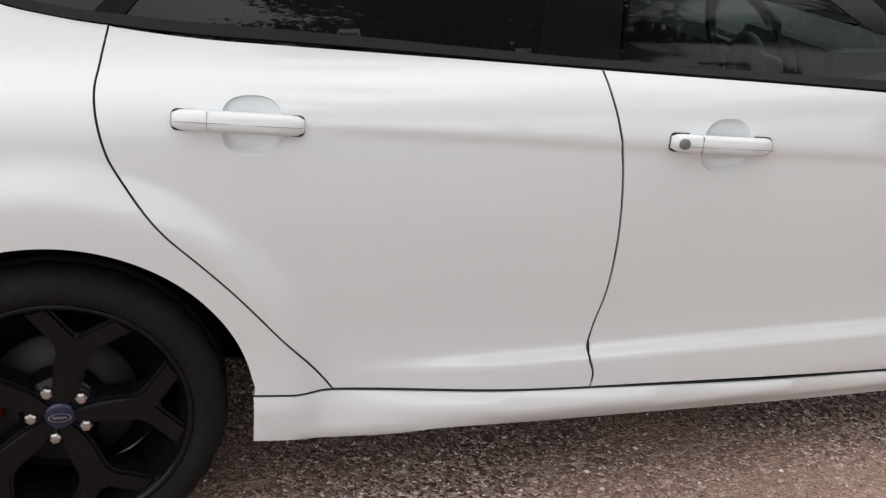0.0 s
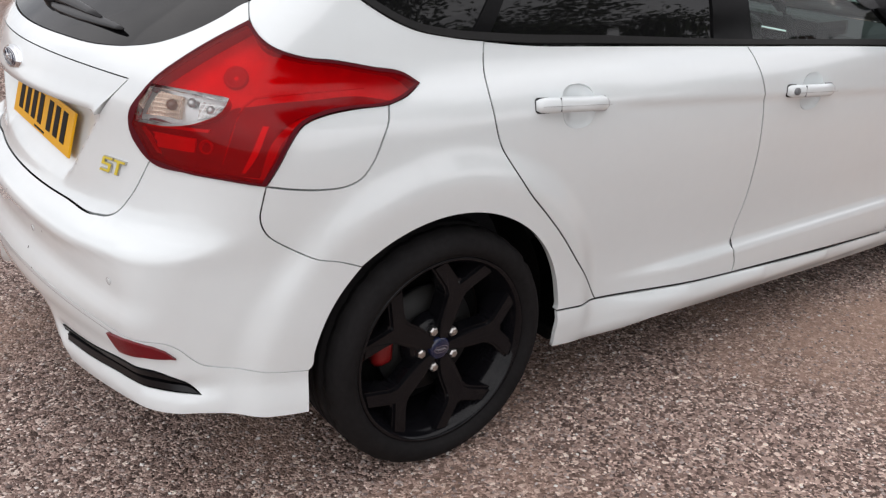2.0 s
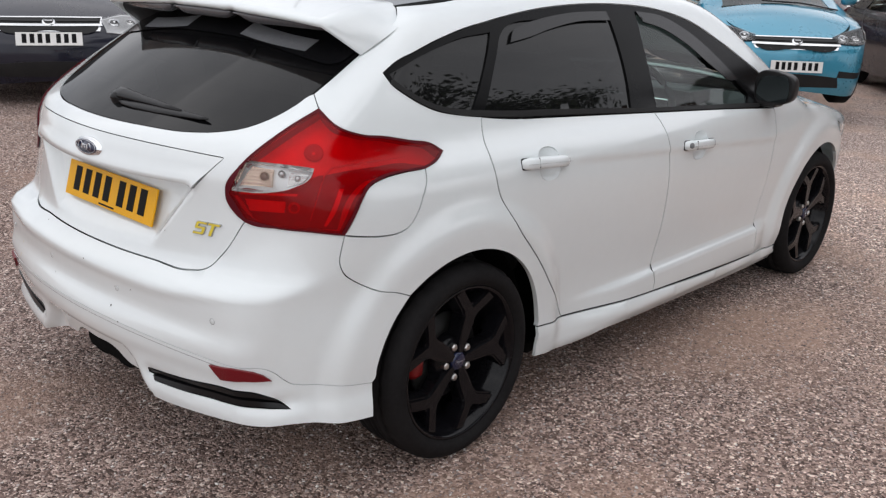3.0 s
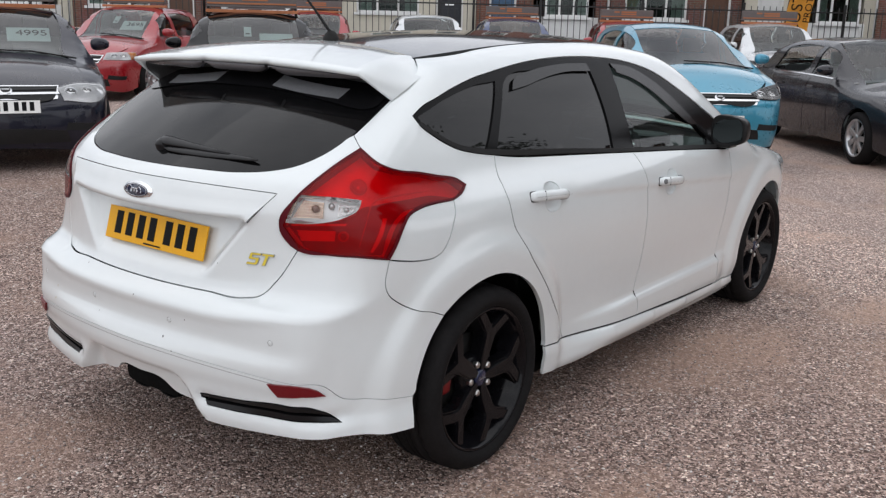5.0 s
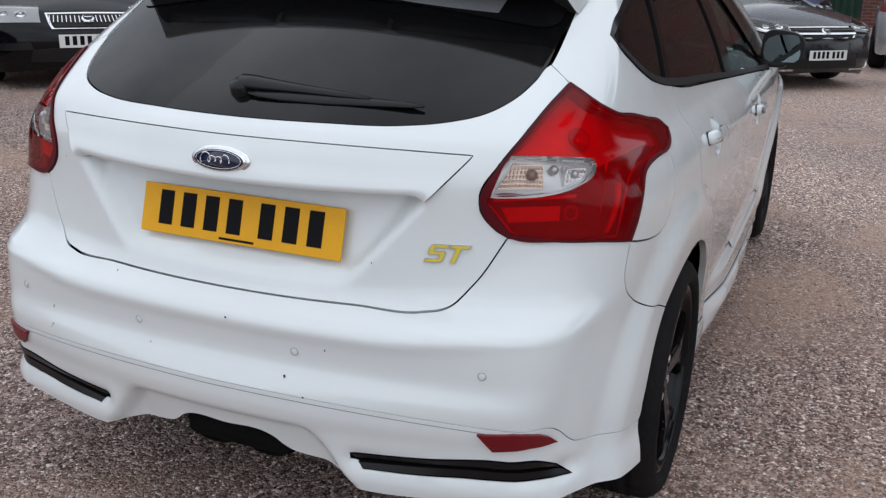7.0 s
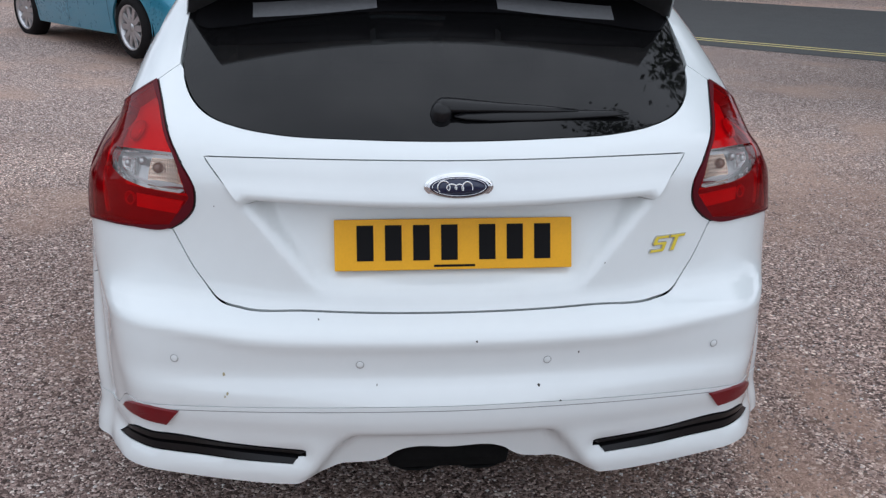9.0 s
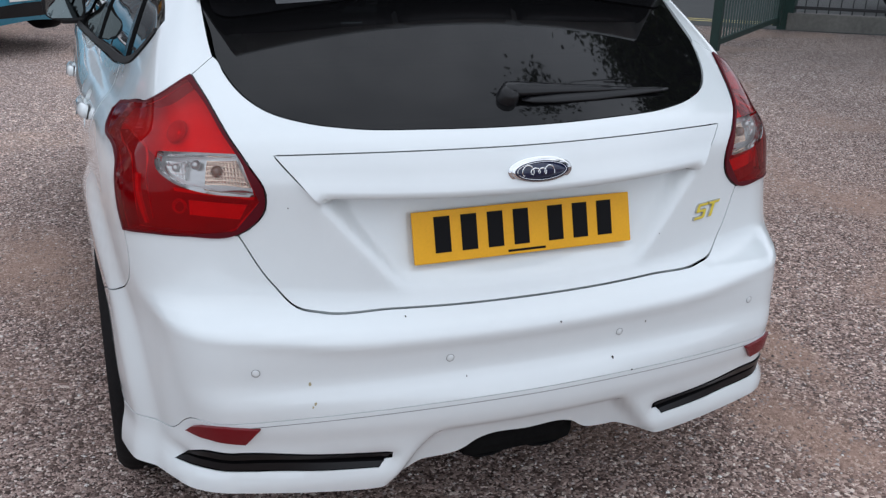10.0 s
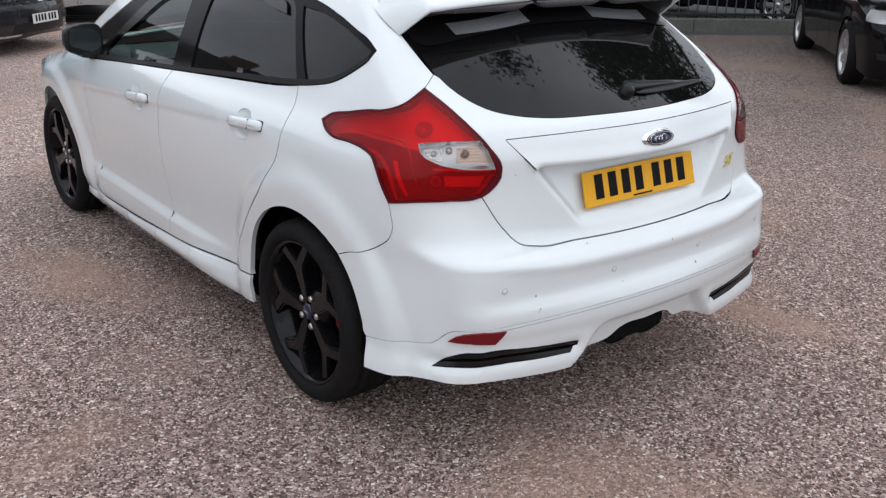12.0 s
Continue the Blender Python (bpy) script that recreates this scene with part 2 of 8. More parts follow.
def extrude_poly(pts, y0, y1, bevel=0.0):
    """A plate with an outline in x and z, from y0 to y1."""
    bm = bmesh.new()
    f = bm.faces.new([bm.verts.new((x, y0, z)) for x, z in pts])
    r = bmesh.ops.extrude_face_region(bm, geom=[f])
    for v in r["geom"]:
        if isinstance(v, bmesh.types.BMVert):
            v.co.y = y1
    bmesh.ops.recalc_face_normals(bm, faces=bm.faces)
    if bevel:
        bmesh.ops.bevel(bm, geom=list(bm.edges), offset=bevel, segments=2, affect="EDGES")
    return bm


def rounded(pts, step, closed=True):
    """A smooth closed outline through points; sharp turns stay corners."""
    p = np.array(pts, float)
    n = len(p)
    out = []
    for i in range(n):
        a, b, c, d = p[i - 1], p[i], p[(i + 1) % n], p[(i + 2) % n]
        L = np.linalg.norm(c - b)
        if L < 1e-6:
            continue

        def bend(q, r, s):
            u, v = r - q, s - r
            w = np.dot(u, v) / (np.linalg.norm(u) * np.linalg.norm(v) + 1e-9)
            if w < 0.72:
                return None
            t = u / np.linalg.norm(u) * np.linalg.norm(v) + v / np.linalg.norm(v) * np.linalg.norm(u)
            return t / (np.linalg.norm(t) + 1e-9)
        t0, t1 = bend(a, b, c), bend(b, c, d)
        ch = (c - b) / L
        t0, t1 = (ch if t0 is None else t0) * L, (ch if t1 is None else t1) * L
        k = max(1, int(math.ceil(L / step)))
        for s in np.arange(k) / k:
            out.append((1 + 2 * s) * (1 - s) ** 2 * b + s * (1 - s) ** 2 * t0 + s * s * (3 - 2 * s) * c + s * s * (s - 1) * t1)
    return np.array(out)


def inside(q, poly):
    x, y = q[:, 0][:, None], q[:, 1][:, None]
    x0, y0 = poly[:, 0][None], poly[:, 1][None]
    x1, y1 = np.roll(poly[:, 0], -1)[None], np.roll(poly[:, 1], -1)[None]
    cross = ((y0 > y) != (y1 > y)) & (x < (x1 - x0) * (y - y0) / (y1 - y0 + 1e-12) + x0)
    return cross.sum(1) % 2 == 1


def shrink(poly, d):
    """Moves a dense outline inwards."""
    area = np.sum(poly[:, 0] * np.roll(poly[:, 1], -1) - np.roll(poly[:, 0], -1) * poly[:, 1])
    t = np.roll(poly, -1, 0) - np.roll(poly, 1, 0)
    t /= np.linalg.norm(t, axis=1, keepdims=True) + 1e-9
    nrm = np.stack((-t[:, 1], t[:, 0]), -1) * (1 if area > 0 else -1)
    return poly + nrm * d


def fill(poly, holes, step):
    """Triangles over an outline with holes; the outline's points come first."""
    loops = [poly] + list(holes)
    lo, hi = poly.min(0), poly.max(0)
    xs, ys = np.arange(lo[0], hi[0], step), np.arange(lo[1], hi[1], step)
    g = np.stack(np.meshgrid(xs, ys), -1)
    g[1::2, :, 0] += step / 2
    g = g.reshape(-1, 2)
    g = g[inside(g, poly)]
    for h in holes:
        g = g[~inside(g, h)]
    edge = np.concatenate(loops)
    if len(g):
        d = np.concatenate([np.min(np.linalg.norm(c[:, None] - edge[None], axis=2), 1) for c in np.array_split(g, max(1, len(g) // 800))])
        g = g[d > step * 0.5]
    es, k = [], 0
    for lp in loops:
        es += [(k + i, k + (i + 1) % len(lp)) for i in range(len(lp))]
        k += len(lp)
    allp = np.concatenate((edge, g)) if len(g) else edge
    vs, _, fs, _, _, _ = delaunay_2d_cdt([Vector(p) for p in allp], es, [], 0, 1e-5)
    v = np.array([tuple(p) for p in vs])
    c = np.array([v[list(f)].mean(0) for f in fs])
    keep = inside(c, poly)
    for h in holes:
        keep &= ~inside(c, h)
    tris = []
    for f, ok in zip(fs, keep):
        if ok:
            a, b, d = v[f[0]], v[f[1]], v[f[2]]
            up = (b[0] - a[0]) * (d[1] - a[1]) - (b[1] - a[1]) * (d[0] - a[0])
            tris.append(tuple(f) if up > 0 else tuple(f)[::-1])
    return v, tris

# ---- car skins: a smooth solid, and panels cut from it ----
def curve(xs, ys):
    """Smooth monotone curve through knots."""
    xs, ys = np.array(xs, float), np.array(ys, float)
    h, d = np.diff(xs), np.diff(ys) / np.diff(xs)
    m = np.concatenate(([d[0]], (d[1:] + d[:-1]) / 2, [d[-1]]))
    for i in range(1, len(m) - 1):
        if d[i - 1] * d[i] <= 0:
            m[i] = 0
        else:
            m[i] = np.sign(d[i]) * min(abs(m[i]), 3 * min(abs(d[i]), abs(d[i - 1])))

    def f(x):
        x = np.clip(np.asarray(x, float), xs[0], xs[-1])
        i = np.clip(np.searchsorted(xs, x) - 1, 0, len(h) - 1)
        s = (x - xs[i]) / h[i]
        return ((1 + 2 * s) * (1 - s) ** 2 * ys[i] + s * (1 - s) ** 2 * h[i] * m[i]
                + s * s * (3 - 2 * s) * ys[i + 1] + s * s * (s - 1) * h[i] * m[i + 1])
    return f


def smax(a, b, r):
    """The larger of two distances, with the edge between them rounded."""
    k = np.clip(0.5 + 0.5 * (a - b) / r, 0, 1)
    return b + (a - b) * k + r * k * (1 - k)


def step01(a, b, x):
    s = np.clip((x - a) / (b - a), 0, 1)
    return s * s * (3 - 2 * s)


class Skin:
    """Origin on the ground under the rear axle, x to the car's nose."""

    def __init__(self, half, taper, rear, rear_crown, roof, front, front_crown=0.32, pivots=(0.35, 2.6), axis=0.75, corner=0.10, nose=0.14, shoulder=0.05, detail=None, sweep=None):
        self.half, self.taper, self.rear, self.rear_crown, self.roof, self.front = half, taper, rear, rear_crown, roof, front
        self.front_crown, self.pivots, self.axis, self.detail = front_crown, pivots, axis, detail
        self.corner, self.nose, self.shoulder, self.sweep = corner, nose, shoulder, sweep

    def depth(self, x, y, z):
        """Below zero inside."""
        s = np.abs(y) - self.half(z) + self.taper(x)
        zr = z if self.sweep is None else z - self.sweep(y, z)
        r = self.rear(zr) + self.rear_crown(z) * y * y - x
        f = x - self.front(z) + self.front_crown * y * y
        t = (z - self.roof(x) + 0.15 * y * y) * 0.9
        corner = self.corner if isinstance(self.corner, float) else self.corner(z)
        return smax(smax(smax(s, r, corner), f, self.nose), t, self.shoulder)

    def to_chart(self, p):
        """Metres round the plan and up, for the sides and both ends."""
        p = np.atleast_2d(np.asarray(p, float))
        x, y, z = p[:, 0], p[:, 1], p[:, 2]
        b, f = self.pivots
        back, fore = np.maximum(b - x, 0), np.maximum(x - f, 0)
        u = np.where(x < b, -0.9 * np.arctan2(back, y), np.where(x > f, f - b + 0.9 * np.arctan2(fore, y), x - b))
        v = 0.9 * np.arctan2(z - self.axis, np.hypot(back + fore, y))
        return np.stack((u, v), -1)

    def from_chart(self, q):
        u, v = q[:, 0], q[:, 1]
        b, f = self.pivots
        turn = np.where(u < 0, -u / 0.9, np.where(u > f - b, (u - f + b) / 0.9, 0))
        way = np.where(u < 0, -1, 1)
        ox = b + np.clip(u, 0, f - b)
        e = v / 0.9
        dx, dy, dz = way * np.sin(turn) * np.cos(e), np.cos(turn) * np.cos(e), np.sin(e)
        lo, hi = np.full(u.shape, 0.02), np.full(u.shape, 2.4)
        for _ in range(30):
            mid = (lo + hi) / 2
            out = self.depth(ox + mid * dx, mid * dy, self.axis + mid * dz) > 0
            hi, lo = np.where(out, mid, hi), np.where(out, lo, mid)
        return np.stack((ox + lo * dx, lo * dy, self.axis + lo * dz), -1)

    def from_top(self, q):
        x, y = q[:, 0], q[:, 1]
        lo, hi = np.full(x.shape, 0.4), np.full(x.shape, 2.2)
        for _ in range(30):
            mid = (lo + hi) / 2
            out = self.depth(x, y, mid) > 0
            hi, lo = np.where(out, mid, hi), np.where(out, lo, mid)
        return np.stack((x, y, lo), -1)

    def normal(self, p):
        cols = []
        for k in range(3):
            d = np.zeros(3)
            d[k] = 1e-3
            a, b = p + d, p - d
            cols.append(self.depth(a[:, 0], a[:, 1], a[:, 2]) - self.depth(b[:, 0], b[:, 1], b[:, 2]))
        n = np.stack(cols, -1)
        return n / np.linalg.norm(n, axis=1, keepdims=True)

    def panel(self, name, outline, material, parent, label="", holes=(), gap=0.002, lift=0.0, edge=0.014, step=0.022, side=1, top=False, sharp=False, dress=None):
        """A sheet of the skin inside an outline given by points near it. side -1: on the car's other flank."""
        chart = (lambda p: np.atleast_2d(np.asarray(p, float))[:, :2]) if top else self.to_chart
        back = self.from_top if top else self.from_chart
        mk = (lambda p: np.concatenate([chart(p)[:0]] + [dense(chart(p))])) if sharp else (lambda p: rounded(chart(p), step * 0.6))

        def dense(p):
            out = []
            for a, b in zip(p, np.roll(p, -1, 0)):
                k = max(1, int(np.linalg.norm(b - a) / (step * 0.6)))
                out += [a + (b - a) * i / k for i in range(k)]
            return np.array(out)
        poly = shrink(mk(outline), gap)
        inner = [shrink(mk(h), -gap) for h in holes]
        q, tris = fill(poly, inner, step)
        p = back(q)
        n = self.normal(p)
        d = np.full(len(p), float(lift))
        if self.detail is not None:
            d += self.detail(p)
        if dress is not None:
            d += dress(p, q)
        p = p + n * d[:, None]
        if not top:
            tris = [t[::-1] for t in tris]
        vs, fs = [tuple(a) for a in p], list(tris)
        if edge:
            k = 0
            for lp in [poly] + inner:
                m, base = len(lp), len(vs)
                rim = p[k:k + m]
                low = rim - n[k:k + m] * edge
                vs += [tuple(a) for a in rim] + [tuple(a) for a in low]
                turn = np.sum(lp[:, 0] * np.roll(lp[:, 1], -1) - np.roll(lp[:, 0], -1) * lp[:, 1]) > 0
                ring = [(base + i, base + m + i, base + m + (i + 1) % m, base + (i + 1) % m) for i in range(m)]
                fs += ring if turn == top else [r[::-1] for r in ring]
                k += m
        if side < 0:
            vs = [(x, -y, z) for x, y, z in vs]
            fs = [f[::-1] for f in fs]
        ob = raw(name, vs, fs, material, parent, label)
        return ob

    def aim(self, pts):
        """Outline points whose panel edge comes to lie at pts once the detail is added."""
        want = np.asarray(pts, float)
        flip = np.where(want[:, 1] < 0, -1.0, 1.0)
        want = want * np.stack((np.ones(len(want)), flip, np.ones(len(want))), -1)
        g = want.copy()
        for _ in range(8):
            p = self.from_chart(self.to_chart(g))
            n = self.normal(p)
            off = want - p - n * self.detail(p)[:, None]
            g = g + off - n * (off * n).sum(1, keepdims=True)
        g[:, 1] *= flip
        return [tuple(a) for a in g]

    def at(self, x, y, z):
        """The skin's point and normal nearest in the chart."""
        p = self.from_chart(self.to_chart([(x, abs(y), z)]))
        n = self.normal(p)
        if self.detail is not None:
            p = p + n * self.detail(p)[:, None]
        s = -1 if y < 0 else 1
        return Vector(p[0] * np.array([1, s, 1])), Vector(n[0] * np.array([1, s, 1]))

    def seat(self, x, y, z, off=0.0):
        """A pose on the skin: local y along the outward normal, local z up."""
        p, n = self.at(x, y, z)
        up = Vector((0, 0, 1))
        xa = n.cross(up).normalized()
        za = xa.cross(n)
        m = Matrix((xa, n, za)).transposed().to_4x4()
        m.translation = p + n * off
        return m


def mirror_half(pts):
    """A half outline from the middle outwards, closed by its mirror image."""
    return list(pts) + [(x, -y, z) for x, y, z in reversed(pts) if abs(y) > 1e-6]

# ---- the white hatchback's own lines ----
def hero_detail(p):
    x, y, z = p[:, 0], np.abs(p[:, 1]), p[:, 2]
    d = np.zeros(len(p))
    for cx in (0.0, 2.648):
        r = np.hypot(x - cx, z - 0.322)
        d += 0.024 * (1 - step01(0.450, 0.530, r)) * step01(0.60, 0.75, y) * step01(0.16, 0.34, z)
    # the bumper's ends swell out towards their foot
    d += 0.024 * step01(0.66, 0.42, z) * step01(-0.12, -0.36, x) * step01(0.66, 0.78, y) * step01(-0.70, -0.56, x)
    d += 0.030 * step01(0.37, 0.25, z) * step01(-0.20, -0.36, x) * step01(-0.62, -0.46, x) * step01(0.66, 0.78, y)
    flank = step01(0.70, 0.78, y)
    # the flare along the foot of the doors
    d += 0.021 * (1 - step01(0.368, 0.390, z)) * step01(0.52, 0.95, x) * (1 - step01(2.0, 2.2, x)) * flank * step01(0.2, 0.28, z)
    # the crease at the handles
    zc = 0.909 - 0.071 * (x - 0.45)
    d += 0.0065 * np.where(z > zc, np.clip(1 - (z - zc) / 0.085, 0, 1), np.clip(1 - (zc - z) / 0.020, 0, 1)) * step01(0.42, 0.6, x) * (1 - step01(2.0, 2.4, x)) * flank
    # the number plate's recess in the tailgate
    tail = step01(-0.60, -0.64, x)
    t = np.clip((z - 0.715) / 0.193, 0, 1)
    half = 0.285 + 0.165 * t
    floor = -0.641 - 0.292 * (0.865 - z)
    mask = step01(0.914, 0.906, z) * step01(0.705, 0.765, z) * step01(half + 0.005, half - 0.035, y) * tail
    d -= np.maximum(floor - x, 0) * mask
    return d


hero = Skin(
    half=curve([0.10, 0.20, 0.30, 0.36, 0.44, 0.60, 0.75, 0.86, 0.92, 0.965, 1.0, 1.1, 1.2, 1.3, 1.38, 1.44, 1.5],
               [0.835, 0.855, 0.866, 0.868, 0.872, 0.888, 0.897, 0.893, 0.882, 0.857, 0.826, 0.779, 0.727, 0.668, 0.61, 0.55, 0.47]),
    taper=curve([-0.8, -0.55, -0.43, -0.25, -0.1, 0.1, 0.3, 0.53, 1.1, 2.0, 2.6, 3.0, 3.3, 3.6],
                [0.21, 0.115, 0.075, 0.045, 0.032, 0.024, 0.018, 0.012, 0.0, 0.0, 0.02, 0.06, 0.15, 0.34]),
    rear=curve([0.12, 0.22, 0.34, 0.40, 0.46, 0.49, 0.510, 0.530, 0.545, 0.560, 0.590, 0.605, 0.615, 0.625, 0.635, 0.648, 0.69, 0.74, 0.85, 0.93, 0.99, 1.03, 1.13, 1.25, 1.35, 1.42, 1.5],
               [-0.69, -0.742, -0.780, -0.797, -0.812, -0.812, -0.806, -0.795, -0.788, -0.786, -0.788, -0.790, -0.794, -0.798, -0.796, -0.787, -0.736, -0.729, -0.730, -0.733, -0.718, -0.69, -0.54, -0.335, -0.16, -0.03, 0.15]),
    rear_crown=curve([0.2, 0.34, 0.46, 0.57, 0.62, 0.72, 0.85, 1.05, 1.45], [0.20, 0.215, 0.225, 0.18, 0.185, 0.27, 0.33, 0.36, 0.33]),
    corner=curve([0.2, 0.46, 0.66, 0.75, 1.5], [0.05, 0.05, 0.09, 0.10, 0.10]),
    roof=curve([-0.5, -0.1, 0.17, 0.6, 1.1, 1.5, 1.8, 2.1, 2.42, 2.6, 2.9, 3.2, 3.4, 3.6],
               [1.36, 1.405, 1.428, 1.458, 1.466, 1.448, 1.395, 1.22, 1.02, 0.985, 0.93, 0.85, 0.75, 0.60]),
    front=curve([0.15, 0.3, 0.5, 0.65, 0.8, 1.0], [3.40, 3.50, 3.52, 3.50, 3.40, 3.2]),
    detail=hero_detail,
    # the bumper's crest climbs towards its corners
    sweep=lambda y, z: 0.034 * step01(0.36, 0.72, np.abs(y)) * np.exp(-((z - 0.63) / 0.05) ** 2))

car = thing("hatchback", "white five-door hatchback with black roof and black alloy wheels", "car")

ARCH_R = 0.372


def arc(cx, a0, a1, n=14, r=None):
    """Points on a wheel arch, angles in degrees from the nose upwards."""
    r = ARCH_R if r is None else r
    return hero.aim([(cx + r * math.cos(radians(a)), 0.87, 0.322 + r * math.sin(radians(a))) for a in np.linspace(a0, a1, n)])


LAMP_UP = [(-0.39, 0.65, 1.124), (-0.377, 0.714, 1.083), (-0.31, 0.744, 1.057), (-0.25, 0.753, 1.048), (-0.16, 0.772, 1.029), (-0.088, 0.785, 1.013), (-0.056, 0.803, 0.990)]
LAMP_LOW = [(-0.098, 0.82, 0.971), (-0.15, 0.825, 0.957), (-0.243, 0.818, 0.955), (-0.30, 0.814, 0.949), (-0.352, 0.814, 0.934), (-0.386, 0.82, 0.902), (-0.412, 0.821, 0.862), (-0.443, 0.815, 0.814)]
LAMP_IN = [(-0.52, 0.77, 0.826), (-0.568, 0.708, 0.830), (-0.616, 0.609, 0.838), (-0.623, 0.586, 0.852), (-0.631, 0.552, 0.893), (-0.630, 0.549, 0.922), (-0.602, 0.577, 0.981), (-0.536, 0.611, 1.043), (-0.467, 0.630, 1.085)]
BUMP_SEAM = [(-0.451, 0.813, 0.782), (-0.457, 0.811, 0.741), (-0.445, 0.814, 0.708), (-0.41, 0.822, 0.677), (-0.352, 0.832, 0.646)] + hero.aim([(-0.300, 0.868, 0.629), (-0.244, 0.881, 0.606)])
DOOR_REAR = [(0.534, 0.854, 0.33), (0.492, 0.854, 0.392), (0.427, 0.858, 0.474), (0.348, 0.868, 0.573), (0.278, 0.871, 0.651), (0.218, 0.874, 0.714), (0.165, 0.874, 0.789), (0.134, 0.869, 0.847), (0.12, 0.858, 0.911), (0.119, 0.829, 0.969), (0.132, 0.793, 1.015), (0.147, 0.770, 1.064)]
B_LINE = [(1.072, 0.829, 0.994), (1.081, 0.864, 0.954), (1.094, 0.887, 0.895), (1.106, 0.892, 0.843), (1.119, 0.896, 0.736), (1.124, 0.89, 0.621), (1.118, 0.878, 0.514), (1.101, 0.871, 0.431), (1.096, 0.866, 0.375), (1.110, 0.865, 0.325), (1.107, 0.863, 0.294)]
DLO_LOW = [(0.147, 0.770, 1.064), (0.06, 0.762, 1.077), (-0.045, 0.748, 1.102), (-0.124, 0.721, 1.144), (-0.170, 0.70, 1.182), (-0.180, 0.678, 1.209)]
DLO_TOP = [(-0.124, 0.671, 1.236), (-0.044, 0.663, 1.257), (0.034, 0.655, 1.280), (0.19, 0.637, 1.313), (0.378, 0.624, 1.341), (0.62, 0.609, 1.366), (0.815, 0.606, 1.375), (1.094, 0.614, 1.372), (1.337, 0.632, 1.350), (1.563, 0.667, 1.300), (1.731, 0.712, 1.224), (1.909, 0.763, 1.130), (2.07, 0.80, 1.030)]
A_FOOT = (2.13, 0.83, 0.975)
DLO_FRONT = [A_FOOT, (1.88, 0.872, 0.938)]
DITCH = [(1.75, 0.52, 1.37), (1.3, 0.50, 1.42), (0.9, 0.50, 1.42), (0.45, 0.505, 1.40), (0.03, 0.51, 1.372)]
A_OUT = [(2.36, 0.70, 0.99), (2.15, 0.655, 1.13), (1.95, 0.595, 1.26)]
SPOIL_SIDE = [(-0.032, 0.572, 1.342), (-0.096, 0.588, 1.308), (-0.196, 0.598, 1.255)]

SILL_END = hero.aim([(0.369, 0.856, 0.3430)])[0]


def scoop(cx, cz):
    """Outline of the finger recess behind a door handle."""
    pts = []
    for a in np.linspace(0, 2 * math.pi, 25)[:-1]:
        c, d = math.cos(a), math.sin(a)
        pts.append((cx + 0.053 * math.copysign(abs(c) ** 0.77, c), 0.88, cz + 0.054 * math.copysign(abs(d) ** 0.77, d)))
    return pts


